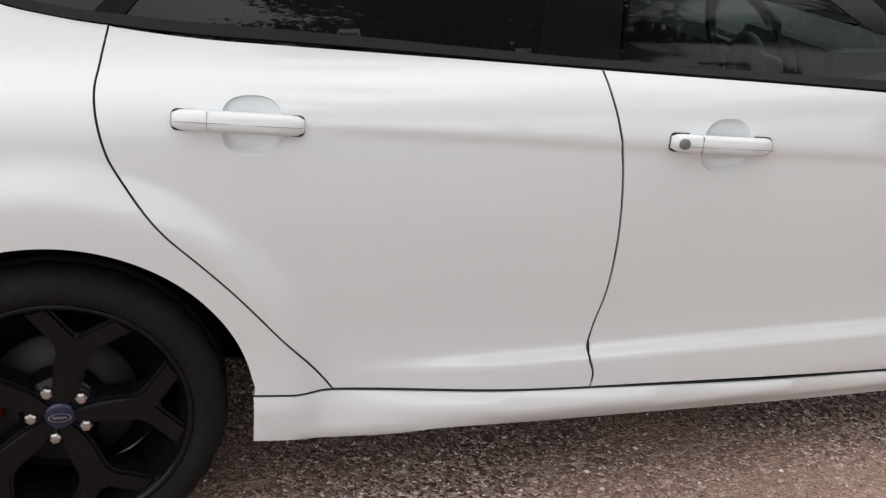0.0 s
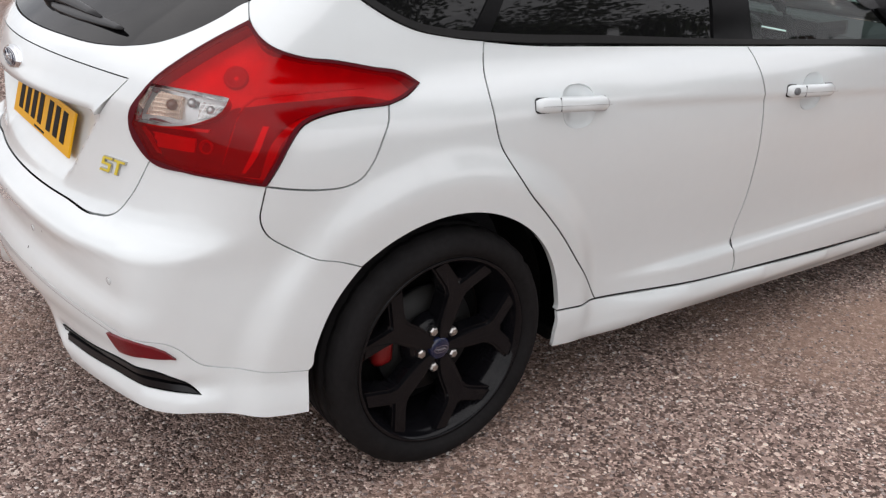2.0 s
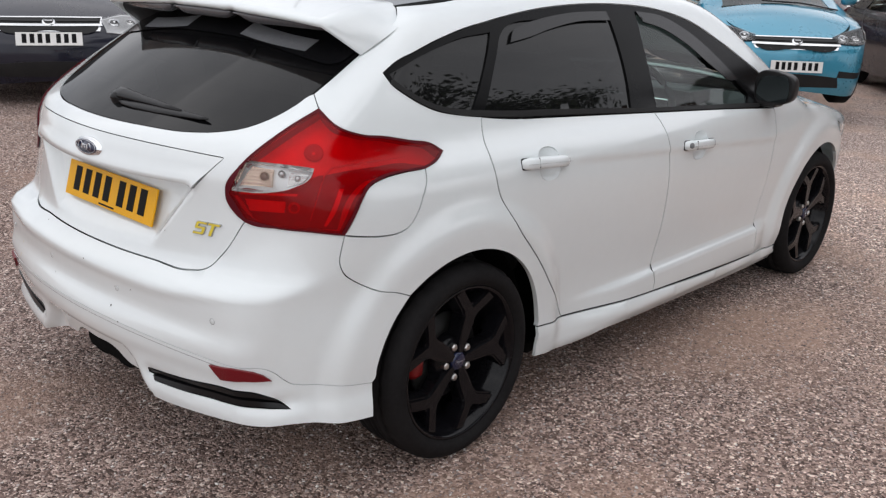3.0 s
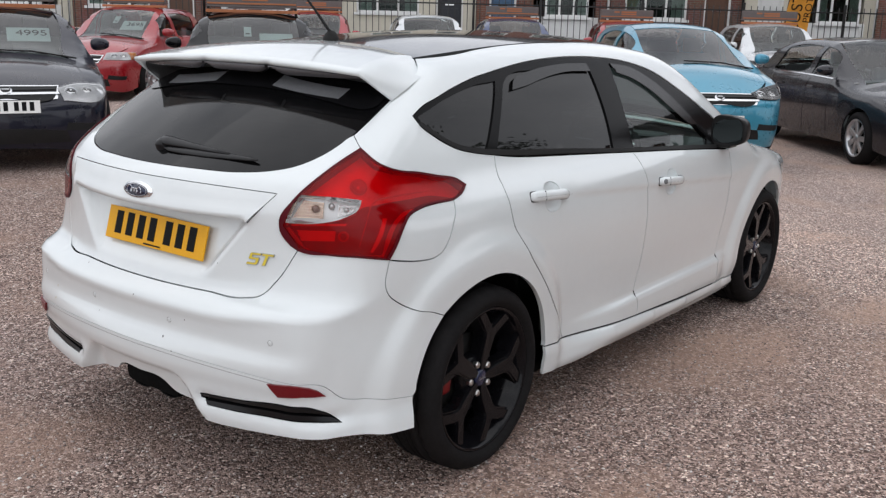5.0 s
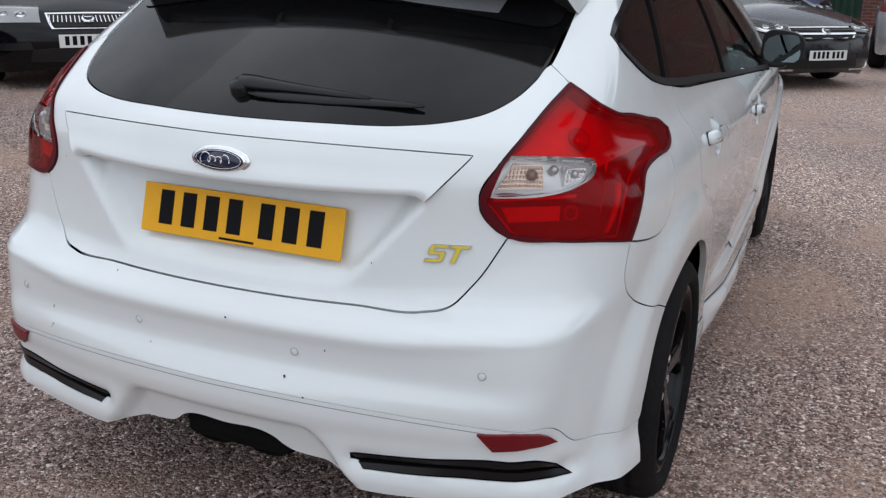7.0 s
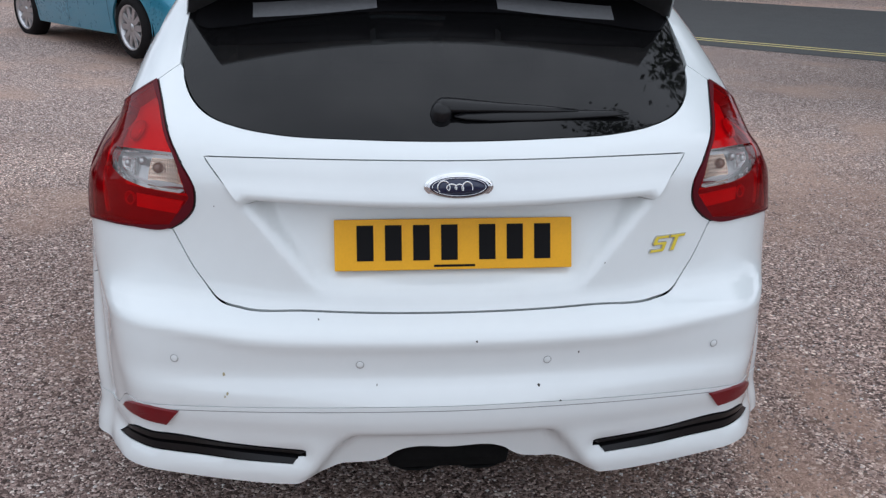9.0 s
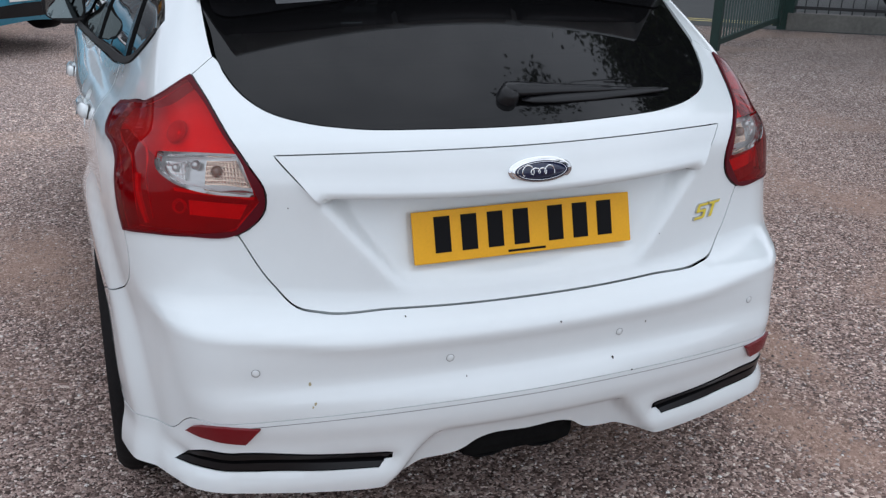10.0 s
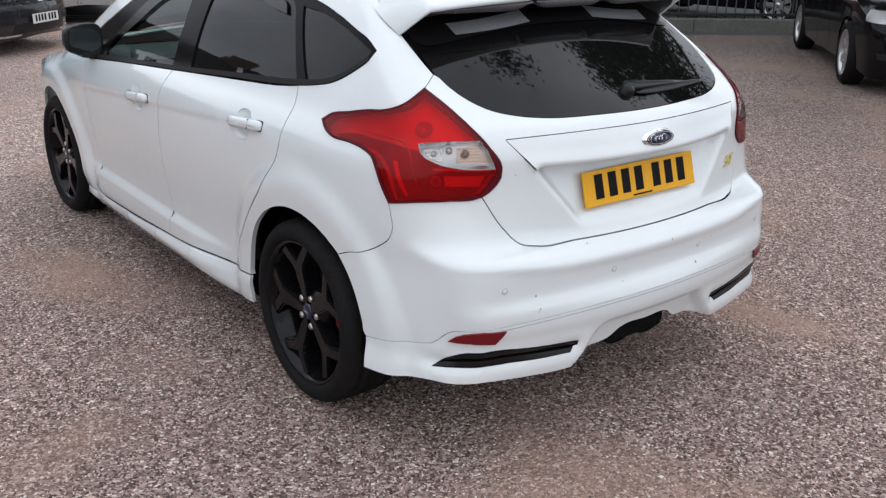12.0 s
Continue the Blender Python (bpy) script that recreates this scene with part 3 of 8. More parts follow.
for s in (1, -1):
    low = LAMP_LOW if s > 0 else LAMP_LOW[:2] + [(-0.161, 0.843, 0.926), (-0.180, 0.85, 0.888), (-0.207, 0.853, 0.838), (-0.234, 0.851, 0.808), (-0.269, 0.847, 0.795), (-0.316, 0.842, 0.794), (-0.399, 0.825, 0.805), (-0.443, 0.815, 0.814)]
    tail = DLO_LOW + DLO_TOP + [A_FOOT] + A_OUT + DITCH + SPOIL_SIDE + [(-0.367, 0.600, 1.156)] + LAMP_UP + low + BUMP_SEAM
    hero.panel("quarter_panel", tail + arc(0, 130.7, 4, 22)[1:] + [SILL_END] + DOOR_REAR[:-1], WHITE, car, side=s, gap=0.0018, edge=0.018)
    scoop_r, scoop_f = (scoop(0.383, 0.906), scoop(1.338, 0.846))
    rear_door = hero.panel("rear_door", DOOR_REAR + B_LINE, WHITE, car, side=s, step=0.0095, gap=0.0026, edge=0.018, holes=[scoop_r])
    front_door = hero.panel("front_door", B_LINE[::-1] + [(1.88, 0.872, 0.938), (2.02, 0.875, 0.925), (2.035, 0.89, 0.80), (2.03, 0.89, 0.60), (2.00, 0.87, 0.40), (2.01, 0.865, 0.245)], WHITE, car, side=s, step=0.011, gap=0.0026, edge=0.018, holes=[scoop_f])
    for door_, rim_, cx, cz in ((rear_door, scoop_r, 0.383, 0.906), (front_door, scoop_f, 1.338, 0.846)):
        hero.panel("handle_recess", rim_, WHITE, door_, "dished finger recess behind the handle", side=s, gap=-0.0026, edge=0, step=0.006,
                   dress=lambda p, q, cx=cx, cz=cz: -0.016 * np.clip(1 - np.abs((p[:, 0] - cx) / 0.0545) ** 2.6 - np.abs((p[:, 2] - cz) / 0.0555) ** 2.6, 0, 1) ** 0.45)
    hero.panel("front_wing", [(2.02, 0.875, 0.925), A_FOOT, (2.36, 0.70, 0.985), (2.75, 0.70, 0.93), (3.02, 0.69, 0.86), (3.06, 0.76, 0.74), (3.02, 0.80, 0.62)]
               + arc(2.648, 52, 176, 20) + [(2.275, 0.86, 0.235), (2.01, 0.865, 0.245), (2.00, 0.87, 0.40), (2.03, 0.89, 0.60), (2.035, 0.89, 0.80)], WHITE, car, side=s)
    hero.panel("side_skirt", [SILL_END, (0.534, 0.854, 0.33), (1.107, 0.863, 0.294), (1.60, 0.862, 0.263), (2.01, 0.865, 0.243), (2.275, 0.86, 0.232), (2.28, 0.86, 0.150), (1.65, 0.85, 0.172), (1.25, 0.85, 0.197), (0.93, 0.85, 0.216), (0.76, 0.85, 0.226), (0.66, 0.846, 0.212), (0.54, 0.843, 0.214)] + hero.aim([(0.366, 0.859, 0.232)]),
               WHITE, car, "white sill skirt with a stepped lower edge", side=s, lift=0.004, gap=0.0022, edge=0.012, step=0.018,
               dress=lambda p, q: 0.022 * (0.3 + 0.7 * step01(0.42, 0.85, p[:, 0])) * step01(0.328 - 0.0585 * (p[:, 0] - 0.534), 0.302 - 0.0585 * (p[:, 0] - 0.534), p[:, 2]) + 0.010 * np.exp(-((p[:, 2] - 0.235) / 0.035) ** 2) * step01(0.95, 0.6, p[:, 0]) - 0.03 * step01(0.24, 0.15, p[:, 2]))
    # dark inner shell, seen only through the gaps
    hero.panel("inner_shell", [(0.44, 0.85, 0.30), (2.2, 0.86, 0.21), (2.2, 0.86, 0.6), (2.35, 0.85, 0.75), (2.9, 0.78, 0.75), (2.9, 0.7, 0.85), (2.1, 0.85, 0.95), (1.07, 0.83, 0.985), (0.15, 0.77, 1.05), (-0.2, 0.78, 0.9), (-0.42, 0.80, 0.80), (-0.42, 0.8, 0.68), (-0.2, 0.85, 0.76), (0.0, 0.85, 0.79), (0.25, 0.85, 0.72), (0.40, 0.85, 0.56)],
               LINER, car, side=s, lift=-0.034, edge=0, step=0.03, gap=0)
    # black tubes added in the shut lines to stand for their shade
    for line, sunk, thick in ((DOOR_REAR, 0.0040, 0.0022), (B_LINE, 0.0040, 0.0022), ([(2.02, 0.875, 0.925), (2.035, 0.89, 0.80), (2.03, 0.89, 0.60), (2.00, 0.87, 0.40), (2.01, 0.865, 0.245)], 0.0038, 0.0024), ([SILL_END, (0.534, 0.854, 0.33), (1.107, 0.863, 0.294), (1.60, 0.862, 0.263), (2.01, 0.865, 0.244)], 0.0005, 0.0023)):
        pts = []
        for a, b in zip(line, line[1:]):
            k_ = max(2, int((Vector(b) - Vector(a)).length / 0.02))
            for i in range(k_):
                c_ = Vector(a).lerp(Vector(b), i / k_)
                p_, n_ = hero.at(c_.x, s * c_.y, c_.z)
                pts.append(Vector(p_) - Vector(n_) * sunk)
        v, f = tube(pts, thick, 6)
        raw("shut_line_seal", v, f, TRIM_DULL, car, "thin black strip standing for the shade in a shut line")
    # window surround, panes and weather shields
    hero.panel("window_surround", [(1.072, 0.829, 0.994)] + DLO_LOW + DLO_TOP + DLO_FRONT, PILLAR, car, "black window surround and pillars", side=s, lift=-0.004, step=0.03, edge=0.02, gap=0.001,
               holes=[[(-0.158, 0.684, 1.207), (-0.149, 0.698, 1.186), (-0.10, 0.722, 1.148), (-0.008, 0.744, 1.108), (0.118, 0.763, 1.084), (0.235, 0.70, 1.20), (0.318, 0.65, 1.303), (0.19, 0.65, 1.290), (0.015, 0.665, 1.254)],
                      [(0.170, 0.768, 1.077), (0.945, 0.811, 1.020), (0.979, 0.73, 1.17), (0.999, 0.645, 1.335), (0.80, 0.63, 1.350), (0.60, 0.637, 1.337), (0.395, 0.645, 1.311), (0.30, 0.69, 1.22)],
                      [(1.113, 0.822, 1.005), (1.80, 0.855, 0.960), (1.86, 0.83, 1.00), (1.70, 0.77, 1.12), (1.53, 0.71, 1.24), (1.36, 0.66, 1.315), (1.185, 0.635, 1.343), (1.14, 0.73, 1.17)]])
    hero.panel("quarter_window", DLO_LOW[1:] + DLO_TOP[:5] + [(0.30, 0.65, 1.26), (0.14, 0.76, 1.075)], SIDE_PRIVACY, car, "dark tinted quarter glass", side=s, lift=-0.010, step=0.04, edge=0, gap=0.004)
    hero.panel("rear_door_window", [(0.155, 0.768, 1.072), (0.955, 0.811, 1.012), (0.99, 0.73, 1.17), (1.01, 0.645, 1.343), (0.80, 0.63, 1.358), (0.60, 0.637, 1.347), (0.375, 0.645, 1.319), (0.28, 0.69, 1.22)], SIDE_PRIVACY, car, "dark tinted door glass", side=s, lift=-0.010, step=0.04, edge=0, gap=-0.012)
    hero.panel("front_door_window", [(1.10, 0.822, 0.998), (1.82, 0.855, 0.952), (1.88, 0.83, 1.00), (1.71, 0.77, 1.13), (1.53, 0.71, 1.25), (1.36, 0.66, 1.325), (1.175, 0.635, 1.352), (1.13, 0.73, 1.17)], DOOR_GLASS, car, "lightly tinted front door glass", side=s, lift=-0.010, step=0.04, edge=0, gap=-0.010)
    hero.panel("wind_deflector", [(0.392, 0.668, 1.264), (0.425, 0.655, 1.300), (0.50, 0.645, 1.322), (0.61, 0.638, 1.339), (0.80, 0.632, 1.352), (0.99, 0.635, 1.350), (0.992, 0.652, 1.316), (0.80, 0.648, 1.318), (0.62, 0.657, 1.300), (0.50, 0.666, 1.279)], SMOKED, car, "smoked clip-on wind deflector", side=s, lift=0.0005, step=0.014, edge=0.004, gap=0)
    hero.panel("wind_deflector", [(1.19, 0.637, 1.345), (1.36, 0.655, 1.326), (1.53, 0.70, 1.256), (1.70, 0.76, 1.14), (1.80, 0.80, 1.06), (1.74, 0.80, 1.06), (1.62, 0.77, 1.12), (1.45, 0.71, 1.225), (1.32, 0.68, 1.282), (1.21, 0.66, 1.305)], SMOKED, car, "smoked clip-on wind deflector", side=s, lift=0.0005, step=0.014, edge=0.004, gap=0)
    hero.panel("waistline_strip", [(-0.172, 0.699, 1.180), (-0.124, 0.721, 1.145), (-0.045, 0.748, 1.103), (0.06, 0.764, 1.078), (0.147, 0.772, 1.066), (1.072, 0.829, 0.996), (1.88, 0.868, 0.941), (1.90, 0.86, 0.956), (1.08, 0.825, 1.011), (0.15, 0.765, 1.083), (0.06, 0.755, 1.093), (-0.040, 0.744, 1.118), (-0.114, 0.717, 1.157), (-0.160, 0.694, 1.190)], TRIM_DULL, car, "matt black rubber waistline strip", side=s, lift=0.004, step=0.012, edge=0.01, gap=0)

    # tail lamp: dark seal, reflector, red and clear lenses
    lamp = hero.panel("tail_lamp", LAMP_UP + LAMP_LOW + LAMP_IN, LAMP_DEEP, car, "large red wrap-round tail lamp with clear indicator window", side=s, lift=-0.055, edge=-0.045, step=0.03, gap=0.004)
    clear = [(-0.590, 0.592, 0.994), (-0.535, 0.675, 0.990), (-0.484, 0.735, 0.983), (-0.498, 0.738, 0.966), (-0.530, 0.715, 0.944), (-0.578, 0.668, 0.929), (-0.622, 0.572, 0.922)]
    hero.panel("reflector", LAMP_UP + LAMP_LOW + LAMP_IN, LAMP_RED, lamp, "red moulded reflector behind the lens", side=s, lift=-0.034, edge=0, step=0.012, gap=0.003, holes=[clear])
    low_zone = [(-0.117, 0.814, 0.974), (-0.197, 0.794, 0.989), (-0.302, 0.781, 0.989), (-0.39, 0.768, 0.988), (-0.437, 0.76, 0.985), (-0.478, 0.737, 0.975), (-0.500, 0.735, 0.958), (-0.532, 0.714, 0.938), (-0.578, 0.668, 0.922), (-0.623, 0.568, 0.914), (-0.626, 0.553, 0.900), (-0.610, 0.607, 0.848), (-0.53, 0.76, 0.832), (-0.452, 0.808, 0.824), (-0.421, 0.814, 0.899), (-0.363, 0.808, 0.948), (-0.221, 0.81, 0.964)]
    hero.panel("lower_reflector", low_zone, LAMP_DEEP, lamp, "deep red lower reflector", side=s, lift=-0.028, edge=0.008, step=0.010, gap=0.001,
               dress=lambda p, q: 0.003 * np.sin(p[:, 2] * 330) * step01(-0.50, -0.54, p[:, 0]))
    for bar_ in ([(-0.528, 0.726, 0.924), (-0.619, 0.572, 0.911), (-0.619, 0.574, 0.904), (-0.533, 0.724, 0.916)],
                 [(-0.622, 0.566, 0.901), (-0.626, 0.557, 0.897), (-0.611, 0.600, 0.850), (-0.606, 0.610, 0.850)], [(-0.419, 0.799, 0.940), (-0.433, 0.793, 0.942), (-0.460, 0.797, 0.894), (-0.488, 0.786, 0.838), (-0.481, 0.791, 0.836), (-0.454, 0.800, 0.871)]):
        hero.panel("light_bar", bar_, LAMP_BAR, lamp, "bright red light guide", side=s, lift=-0.022, edge=0.008, step=0.008, gap=0.0005)
    hero.panel("fog_reflector", [(-0.556, 0.700, 0.899), (-0.613, 0.588, 0.893), (-0.606, 0.602, 0.862), (-0.558, 0.697, 0.868)], LAMP_RED, lamp, "ribbed red fog lamp reflector", side=s, lift=-0.024, edge=0.006, step=0.0035, gap=0.0005, dress=lambda p, q: 0.002 * np.sin(p[:, 1] * 900))
    for (x, y, z), r_ in (((-0.545, 0.722, 0.884), 0.015), ((-0.458, 0.713, 1.034), 0.024)):
        v, f = lathe([(0.0, -0.008), (r_ * 0.45, -0.006), (r_ * 0.8, 0.001), (r_, 0.003), (r_ * 1.1, -0.004)], 24)
        raw("bulb_bowl", v, f, LAMP_MID, lamp, "round deep red bulb bowl", m=hero.seat(x, s * y, z, -0.027))
    ridge = [(-0.192, 0.792, 0.992), (-0.298, 0.779, 0.992), (-0.386, 0.765, 0.991), (-0.433, 0.757, 0.988), (-0.462, 0.758, 0.972), (-0.488, 0.767, 0.935), (-0.514, 0.761, 0.858)]
    pts = [hero.at(x, s * y, z) for x, y, z in ridge]
    v, f = tube([p - n * 0.004 for p, n in pts], [0.0005, 0.002, 0.0025, 0.0028, 0.0028, 0.0022, 0.0008], 6)
    raw("lens_ridge", v, f, LAMP_BAR, lamp, "raised crease moulded in the lens")
    hero.panel("red_lens", LAMP_UP + LAMP_LOW + LAMP_IN, RED_LENS, lamp, "glossy red lens", side=s, lift=0.0045, edge=0.02, step=0.014, gap=0.0035, holes=[clear],
               dress=lambda p, q: -0.003 * np.exp(-((p[:, 2] - 0.955 - 0.09 * (p[:, 0] + 0.3)) / 0.020) ** 2) * step01(-0.50, -0.40, p[:, 0]))
    hero.panel("lens_border", LAMP_UP + LAMP_LOW + LAMP_IN, LAMP_DARK, lamp, "dark red rim of the lens", side=s, lift=0.0050, edge=0.010, step=0.012, gap=0.0008,
               holes=[[(-0.398, 0.658, 1.113), (-0.376, 0.718, 1.074), (-0.305, 0.748, 1.050), (-0.25, 0.758, 1.041), (-0.16, 0.777, 1.021), (-0.092, 0.790, 1.006), (-0.068, 0.803, 0.991), (-0.105, 0.819, 0.977), (-0.15, 0.822, 0.964), (-0.245, 0.815, 0.962), (-0.31, 0.810, 0.956), (-0.362, 0.810, 0.938), (-0.394, 0.815, 0.904), (-0.419, 0.815, 0.866), (-0.449, 0.809, 0.822), (-0.52, 0.766, 0.832), (-0.568, 0.704, 0.836), (-0.612, 0.612, 0.846), (-0.624, 0.560, 0.909), (-0.597, 0.585, 0.979), (-0.532, 0.618, 1.040), (-0.467, 0.636, 1.080)]])
    hero.panel("clear_lens", clear, LAMP_CLEAR, lamp, "clear lens of reversing lamp and indicator", side=s, lift=0.0043, edge=0.01, step=0.02, gap=0.001)
    hero.panel("lamp_bowl", clear, LAMP_GREY, lamp, "grey bowl behind the clear lens", side=s, lift=-0.030, edge=-0.03, step=0.012, gap=-0.004)
    hero.panel("indicator_reflector", [(-0.588, 0.600, 0.991), (-0.556, 0.657, 0.989), (-0.576, 0.666, 0.934), (-0.614, 0.576, 0.930)], INDICATOR, lamp, "finely ribbed indicator reflector", side=s, lift=-0.016, edge=0.014, step=0.008, gap=0.001, dress=lambda p, q: -0.008 * np.clip(1 - ((p[:, 1] - 0.635) / 0.040) ** 2, 0, 1))
    hero.panel("reversing_reflector", [(-0.532, 0.693, 0.986), (-0.490, 0.733, 0.980), (-0.506, 0.733, 0.963), (-0.551, 0.704, 0.942)], SILVER_RIB, lamp, "finely ribbed reversing lamp reflector", side=s, lift=-0.016, edge=0.014, step=0.006, gap=0.001, dress=lambda p, q: -0.006 * np.clip(1 - ((p[:, 1] - 0.715) / 0.025) ** 2, 0, 1))
    for (x, y, z), m_, r_ in (((-0.580, 0.640, 0.966), BULB_DARK, 0.0125), ((-0.520, 0.716, 0.968), LAMP_GREY, 0.009), ((-0.546, 0.678, 0.978), LAMP_GREY, 0.010)):
        bm = bmesh.new()
        bmesh.ops.create_uvsphere(bm, u_segments=16, v_segments=10, radius=r_)
        part("bulb", bm, m_, lamp, "small bulb behind the clear lens", smooth=True, m=hero.seat(x, s * y, z, -0.021))
    # black rubber edge towards the tailgate
    pts = [hero.at(x, s * y, z) for x, y, z in LAMP_IN[1:] + [LAMP_UP[0]]]
    v, f = tube([p - n * 0.002 for p, n in pts], [0.0022, 0.0035, 0.0040, 0.0042, 0.0042, 0.0042, 0.0042, 0.0036, 0.0024], 8)
    raw("lamp_seal", v, f, TRIM, lamp, "black rubber seal beside the tailgate")

    # door handles
    for cx, cz, lock in ((0.36, 0.912, False), (1.322, 0.852, s < 0)):
        h = hero.seat(cx, s * 0.88, cz, -0.0015) @ pose(0, 0, 0, 0, 4 * s, 0)
        bm = bmesh.new()
        L, N = 0.116, 20
        rows = []
        for i in range(N + 1):
            u = -1 + 2 * i / N
            r = (1 - abs(u) ** 16) ** 0.5 if abs(u) < 1 else 0.0
            hz, out = 0.0190 * max(r, 0.62), 0.010 + 0.015 * (1 - abs(u) ** 4)
            rows.append([bm.verts.new((u * L, y, z)) for y, z in ((out - 0.026, -hz * 0.9), (out - 0.003, -hz), (out + 0.003, -hz * 0.55), (out + 0.004, 0.0), (out + 0.003, hz * 0.55), (out - 0.003, hz), (out - 0.026, hz * 0.9))])
        for a, b in zip(rows, rows[1:]):
            for j in range(7):
                bm.faces.new((a[j], b[j], b[(j + 1) % 7], a[(j + 1) % 7]))
        bm.faces.new(rows[0])
        bm.faces.new(rows[-1][::-1])
        bmesh.ops.recalc_face_normals(bm, faces=bm.faces)
        handle = part("door_handle", bm, WHITE, car, "white pull handle", smooth=True, m=h)
        for e in (-1, 1):
            x0, x1, hh, rr = L - 0.040, L + 0.0014, 0.0193, 0.010
            pts = [(e * x0, -hh), (e * (x1 - rr), -hh)] + [(e * (x1 - rr + rr * math.sin(radians(a))), -hh + rr - rr * math.cos(radians(a))) for a in (30, 60, 90)]
            pts = pts + [(x, -z) for x, z in reversed(pts)]
            part("handle_seal", extrude_poly(pts, -0.030, 0.0035), TRIM, handle, "thin dark seal at the handle's end")
        block("parting_line", (-L * 0.96, 0.0268, -0.0045), (L * 0.96, 0.0286, -0.0037), SEAL_GREY, handle, bevel=0)
        block("cap_joint", (-0.056 * s - 0.0004, 0.0200, -0.0165), (-0.056 * s + 0.0004, 0.0284, 0.0165), SEAL_GREY, handle, bevel=0)
        if lock:
            v, f = lathe([(0.0, 0.004), (0.009, 0.004), (0.011, 0.002), (0.011, -0.02)], 18)
            raw("lock_barrel", v, f, SEAL_GREY, handle, "round steel key barrel", m=pose(-0.094 * s, 0.024, 0))

hero.panel("fuel_flap", LAMP_LOW[1:] + [(-0.399, 0.825, 0.805), (-0.316, 0.842, 0.794), (-0.269, 0.847, 0.795), (-0.234, 0.851, 0.808), (-0.207, 0.853, 0.838), (-0.180, 0.85, 0.888), (-0.161, 0.843, 0.926)], WHITE, car, "white fuel filler flap below the lamp", side=-1)

# ---- tail ----
LAMP_EDGE = [(-0.616, 0.609, 0.838), (-0.623, 0.586, 0.852), (-0.631, 0.552, 0.893), (-0.630, 0.549, 0.922), (-0.602, 0.577, 0.981), (-0.536, 0.611, 1.043), (-0.467, 0.630, 1.085), (-0.39, 0.65, 1.124)]
GLASS_LOW = [(-0.672, 0, 1.040), (-0.655, 0.2, 1.041), (-0.62, 0.37, 1.045), (-0.585, 0.45, 1.053), (-0.535, 0.522, 1.071), (-0.473, 0.566, 1.101), (-0.420, 0.586, 1.130), (-0.378, 0.597, 1.155)]
gate_half = [(-0.757, 0, 0.678), (-0.753, 0.2, 0.678), (-0.739, 0.317, 0.679), (-0.709, 0.460, 0.680), (-0.688, 0.515, 0.692), (-0.66, 0.556, 0.738)] + LAMP_EDGE + [(-0.366, 0.600, 1.157)] + GLASS_LOW[:0:-1]
led = [(-0.735, 0, 0.909), (-0.72, 0.2, 0.909), (-0.69, 0.36, 0.908), (-0.67, 0.447, 0.907), (-0.617, 0.525, 0.997), (-0.65, 0.42, 1.001), (-0.694, 0.2, 1.005), (-0.71, 0, 1.006)]
gate = hero.panel("tailgate", gate_half + [(-0.672, 0, 1.040)] + [(x, -y, z) for x, y, z in reversed(gate_half[1:])], WHITE, car, "white tailgate with a recess for the plate", step=0.0105, holes=[led + [(x, -y, z) for x, y, z in reversed(led[1:-1])]], gap=0.002)
hero.panel("tailgate_garnish", led + [(x, -y, z) for x, y, z in reversed(led[1:-1])], WHITE, gate, "white moulded ledge over the plate", lift=0.0, step=0.0105, edge=0.09, gap=0.0003,
           dress=lambda p, q: 0.014 * step01(0.965, 0.912, p[:, 2]))
glass_half = GLASS_LOW + [(-0.30, 0.594, 1.197), (-0.196, 0.600, 1.252), (-0.11, 0.595, 1.298), (-0.13, 0.4, 1.33), (-0.16, 0, 1.35)]
hero.panel("rear_window", glass_half + [(x, -y, z) for x, y, z in reversed(glass_half[1:-1])], PRIVACY, gate, "black tinted rear screen", lift=-0.002, step=0.04, gap=0.001, edge=0.02)
band_half = [(-0.30, 0, 1.272), (-0.292, 0.25, 1.262), (-0.29, 0.42, 1.243), (-0.284, 0.50, 1.232), (-0.268, 0.550, 1.224), (-0.244, 0.570, 1.228), (-0.20, 0.576, 1.252), (-0.115, 0.572, 1.300), (-0.13, 0.4, 1.33), (-0.16, 0, 1.35)]
strip = [(-0.285, 0.145, 1.276), (-0.268, 0.442, 1.248), (-0.215, 0.446, 1.281), (-0.224, 0.145, 1.311)]
band = hero.panel("screen_band", band_half + [(x, -y, z) for x, y, z in reversed(band_half[1:-1])], BAND_BLACK, gate, "black printed band at the head of the screen", lift=0.0015, step=0.03, gap=0, edge=0)
for s in (1, -1):
    # opaque grey paints the sky's reflection on the band's clear glass strips
    hero.panel("screen_strip", strip, STRIP, band, "clear strip in the band, coloured grey for the reflected sky", side=s, lift=0.0025, step=0.03, gap=0.002, edge=0)
# the moulded line between bumper and valance, from the middle to the wheel arch
MOULD = [(-0.811, 0, 0.489), (-0.804, 0.16, 0.4885), (-0.785, 0.33, 0.484), (-0.755, 0.48, 0.477), (-0.730, 0.592, 0.470), (-0.688, 0.672, 0.465), (-0.646, 0.730, 0.457), (-0.628, 0.745, 0.444), (-0.605, 0.760, 0.420), (-0.588, 0.770, 0.407), (-0.570, 0.778, 0.402), (-0.47, 0.822, 0.388), (-0.372, 0.853, 0.374)]
MOULD_ON = hero.aim(MOULD)
bumper_half = MOULD_ON + arc(0, 171, 130.7, 8)[:-1] + BUMP_SEAM[::-1] + [(-0.443, 0.815, 0.814)] + LAMP_IN[:3] + gate_half[5:0:-1]
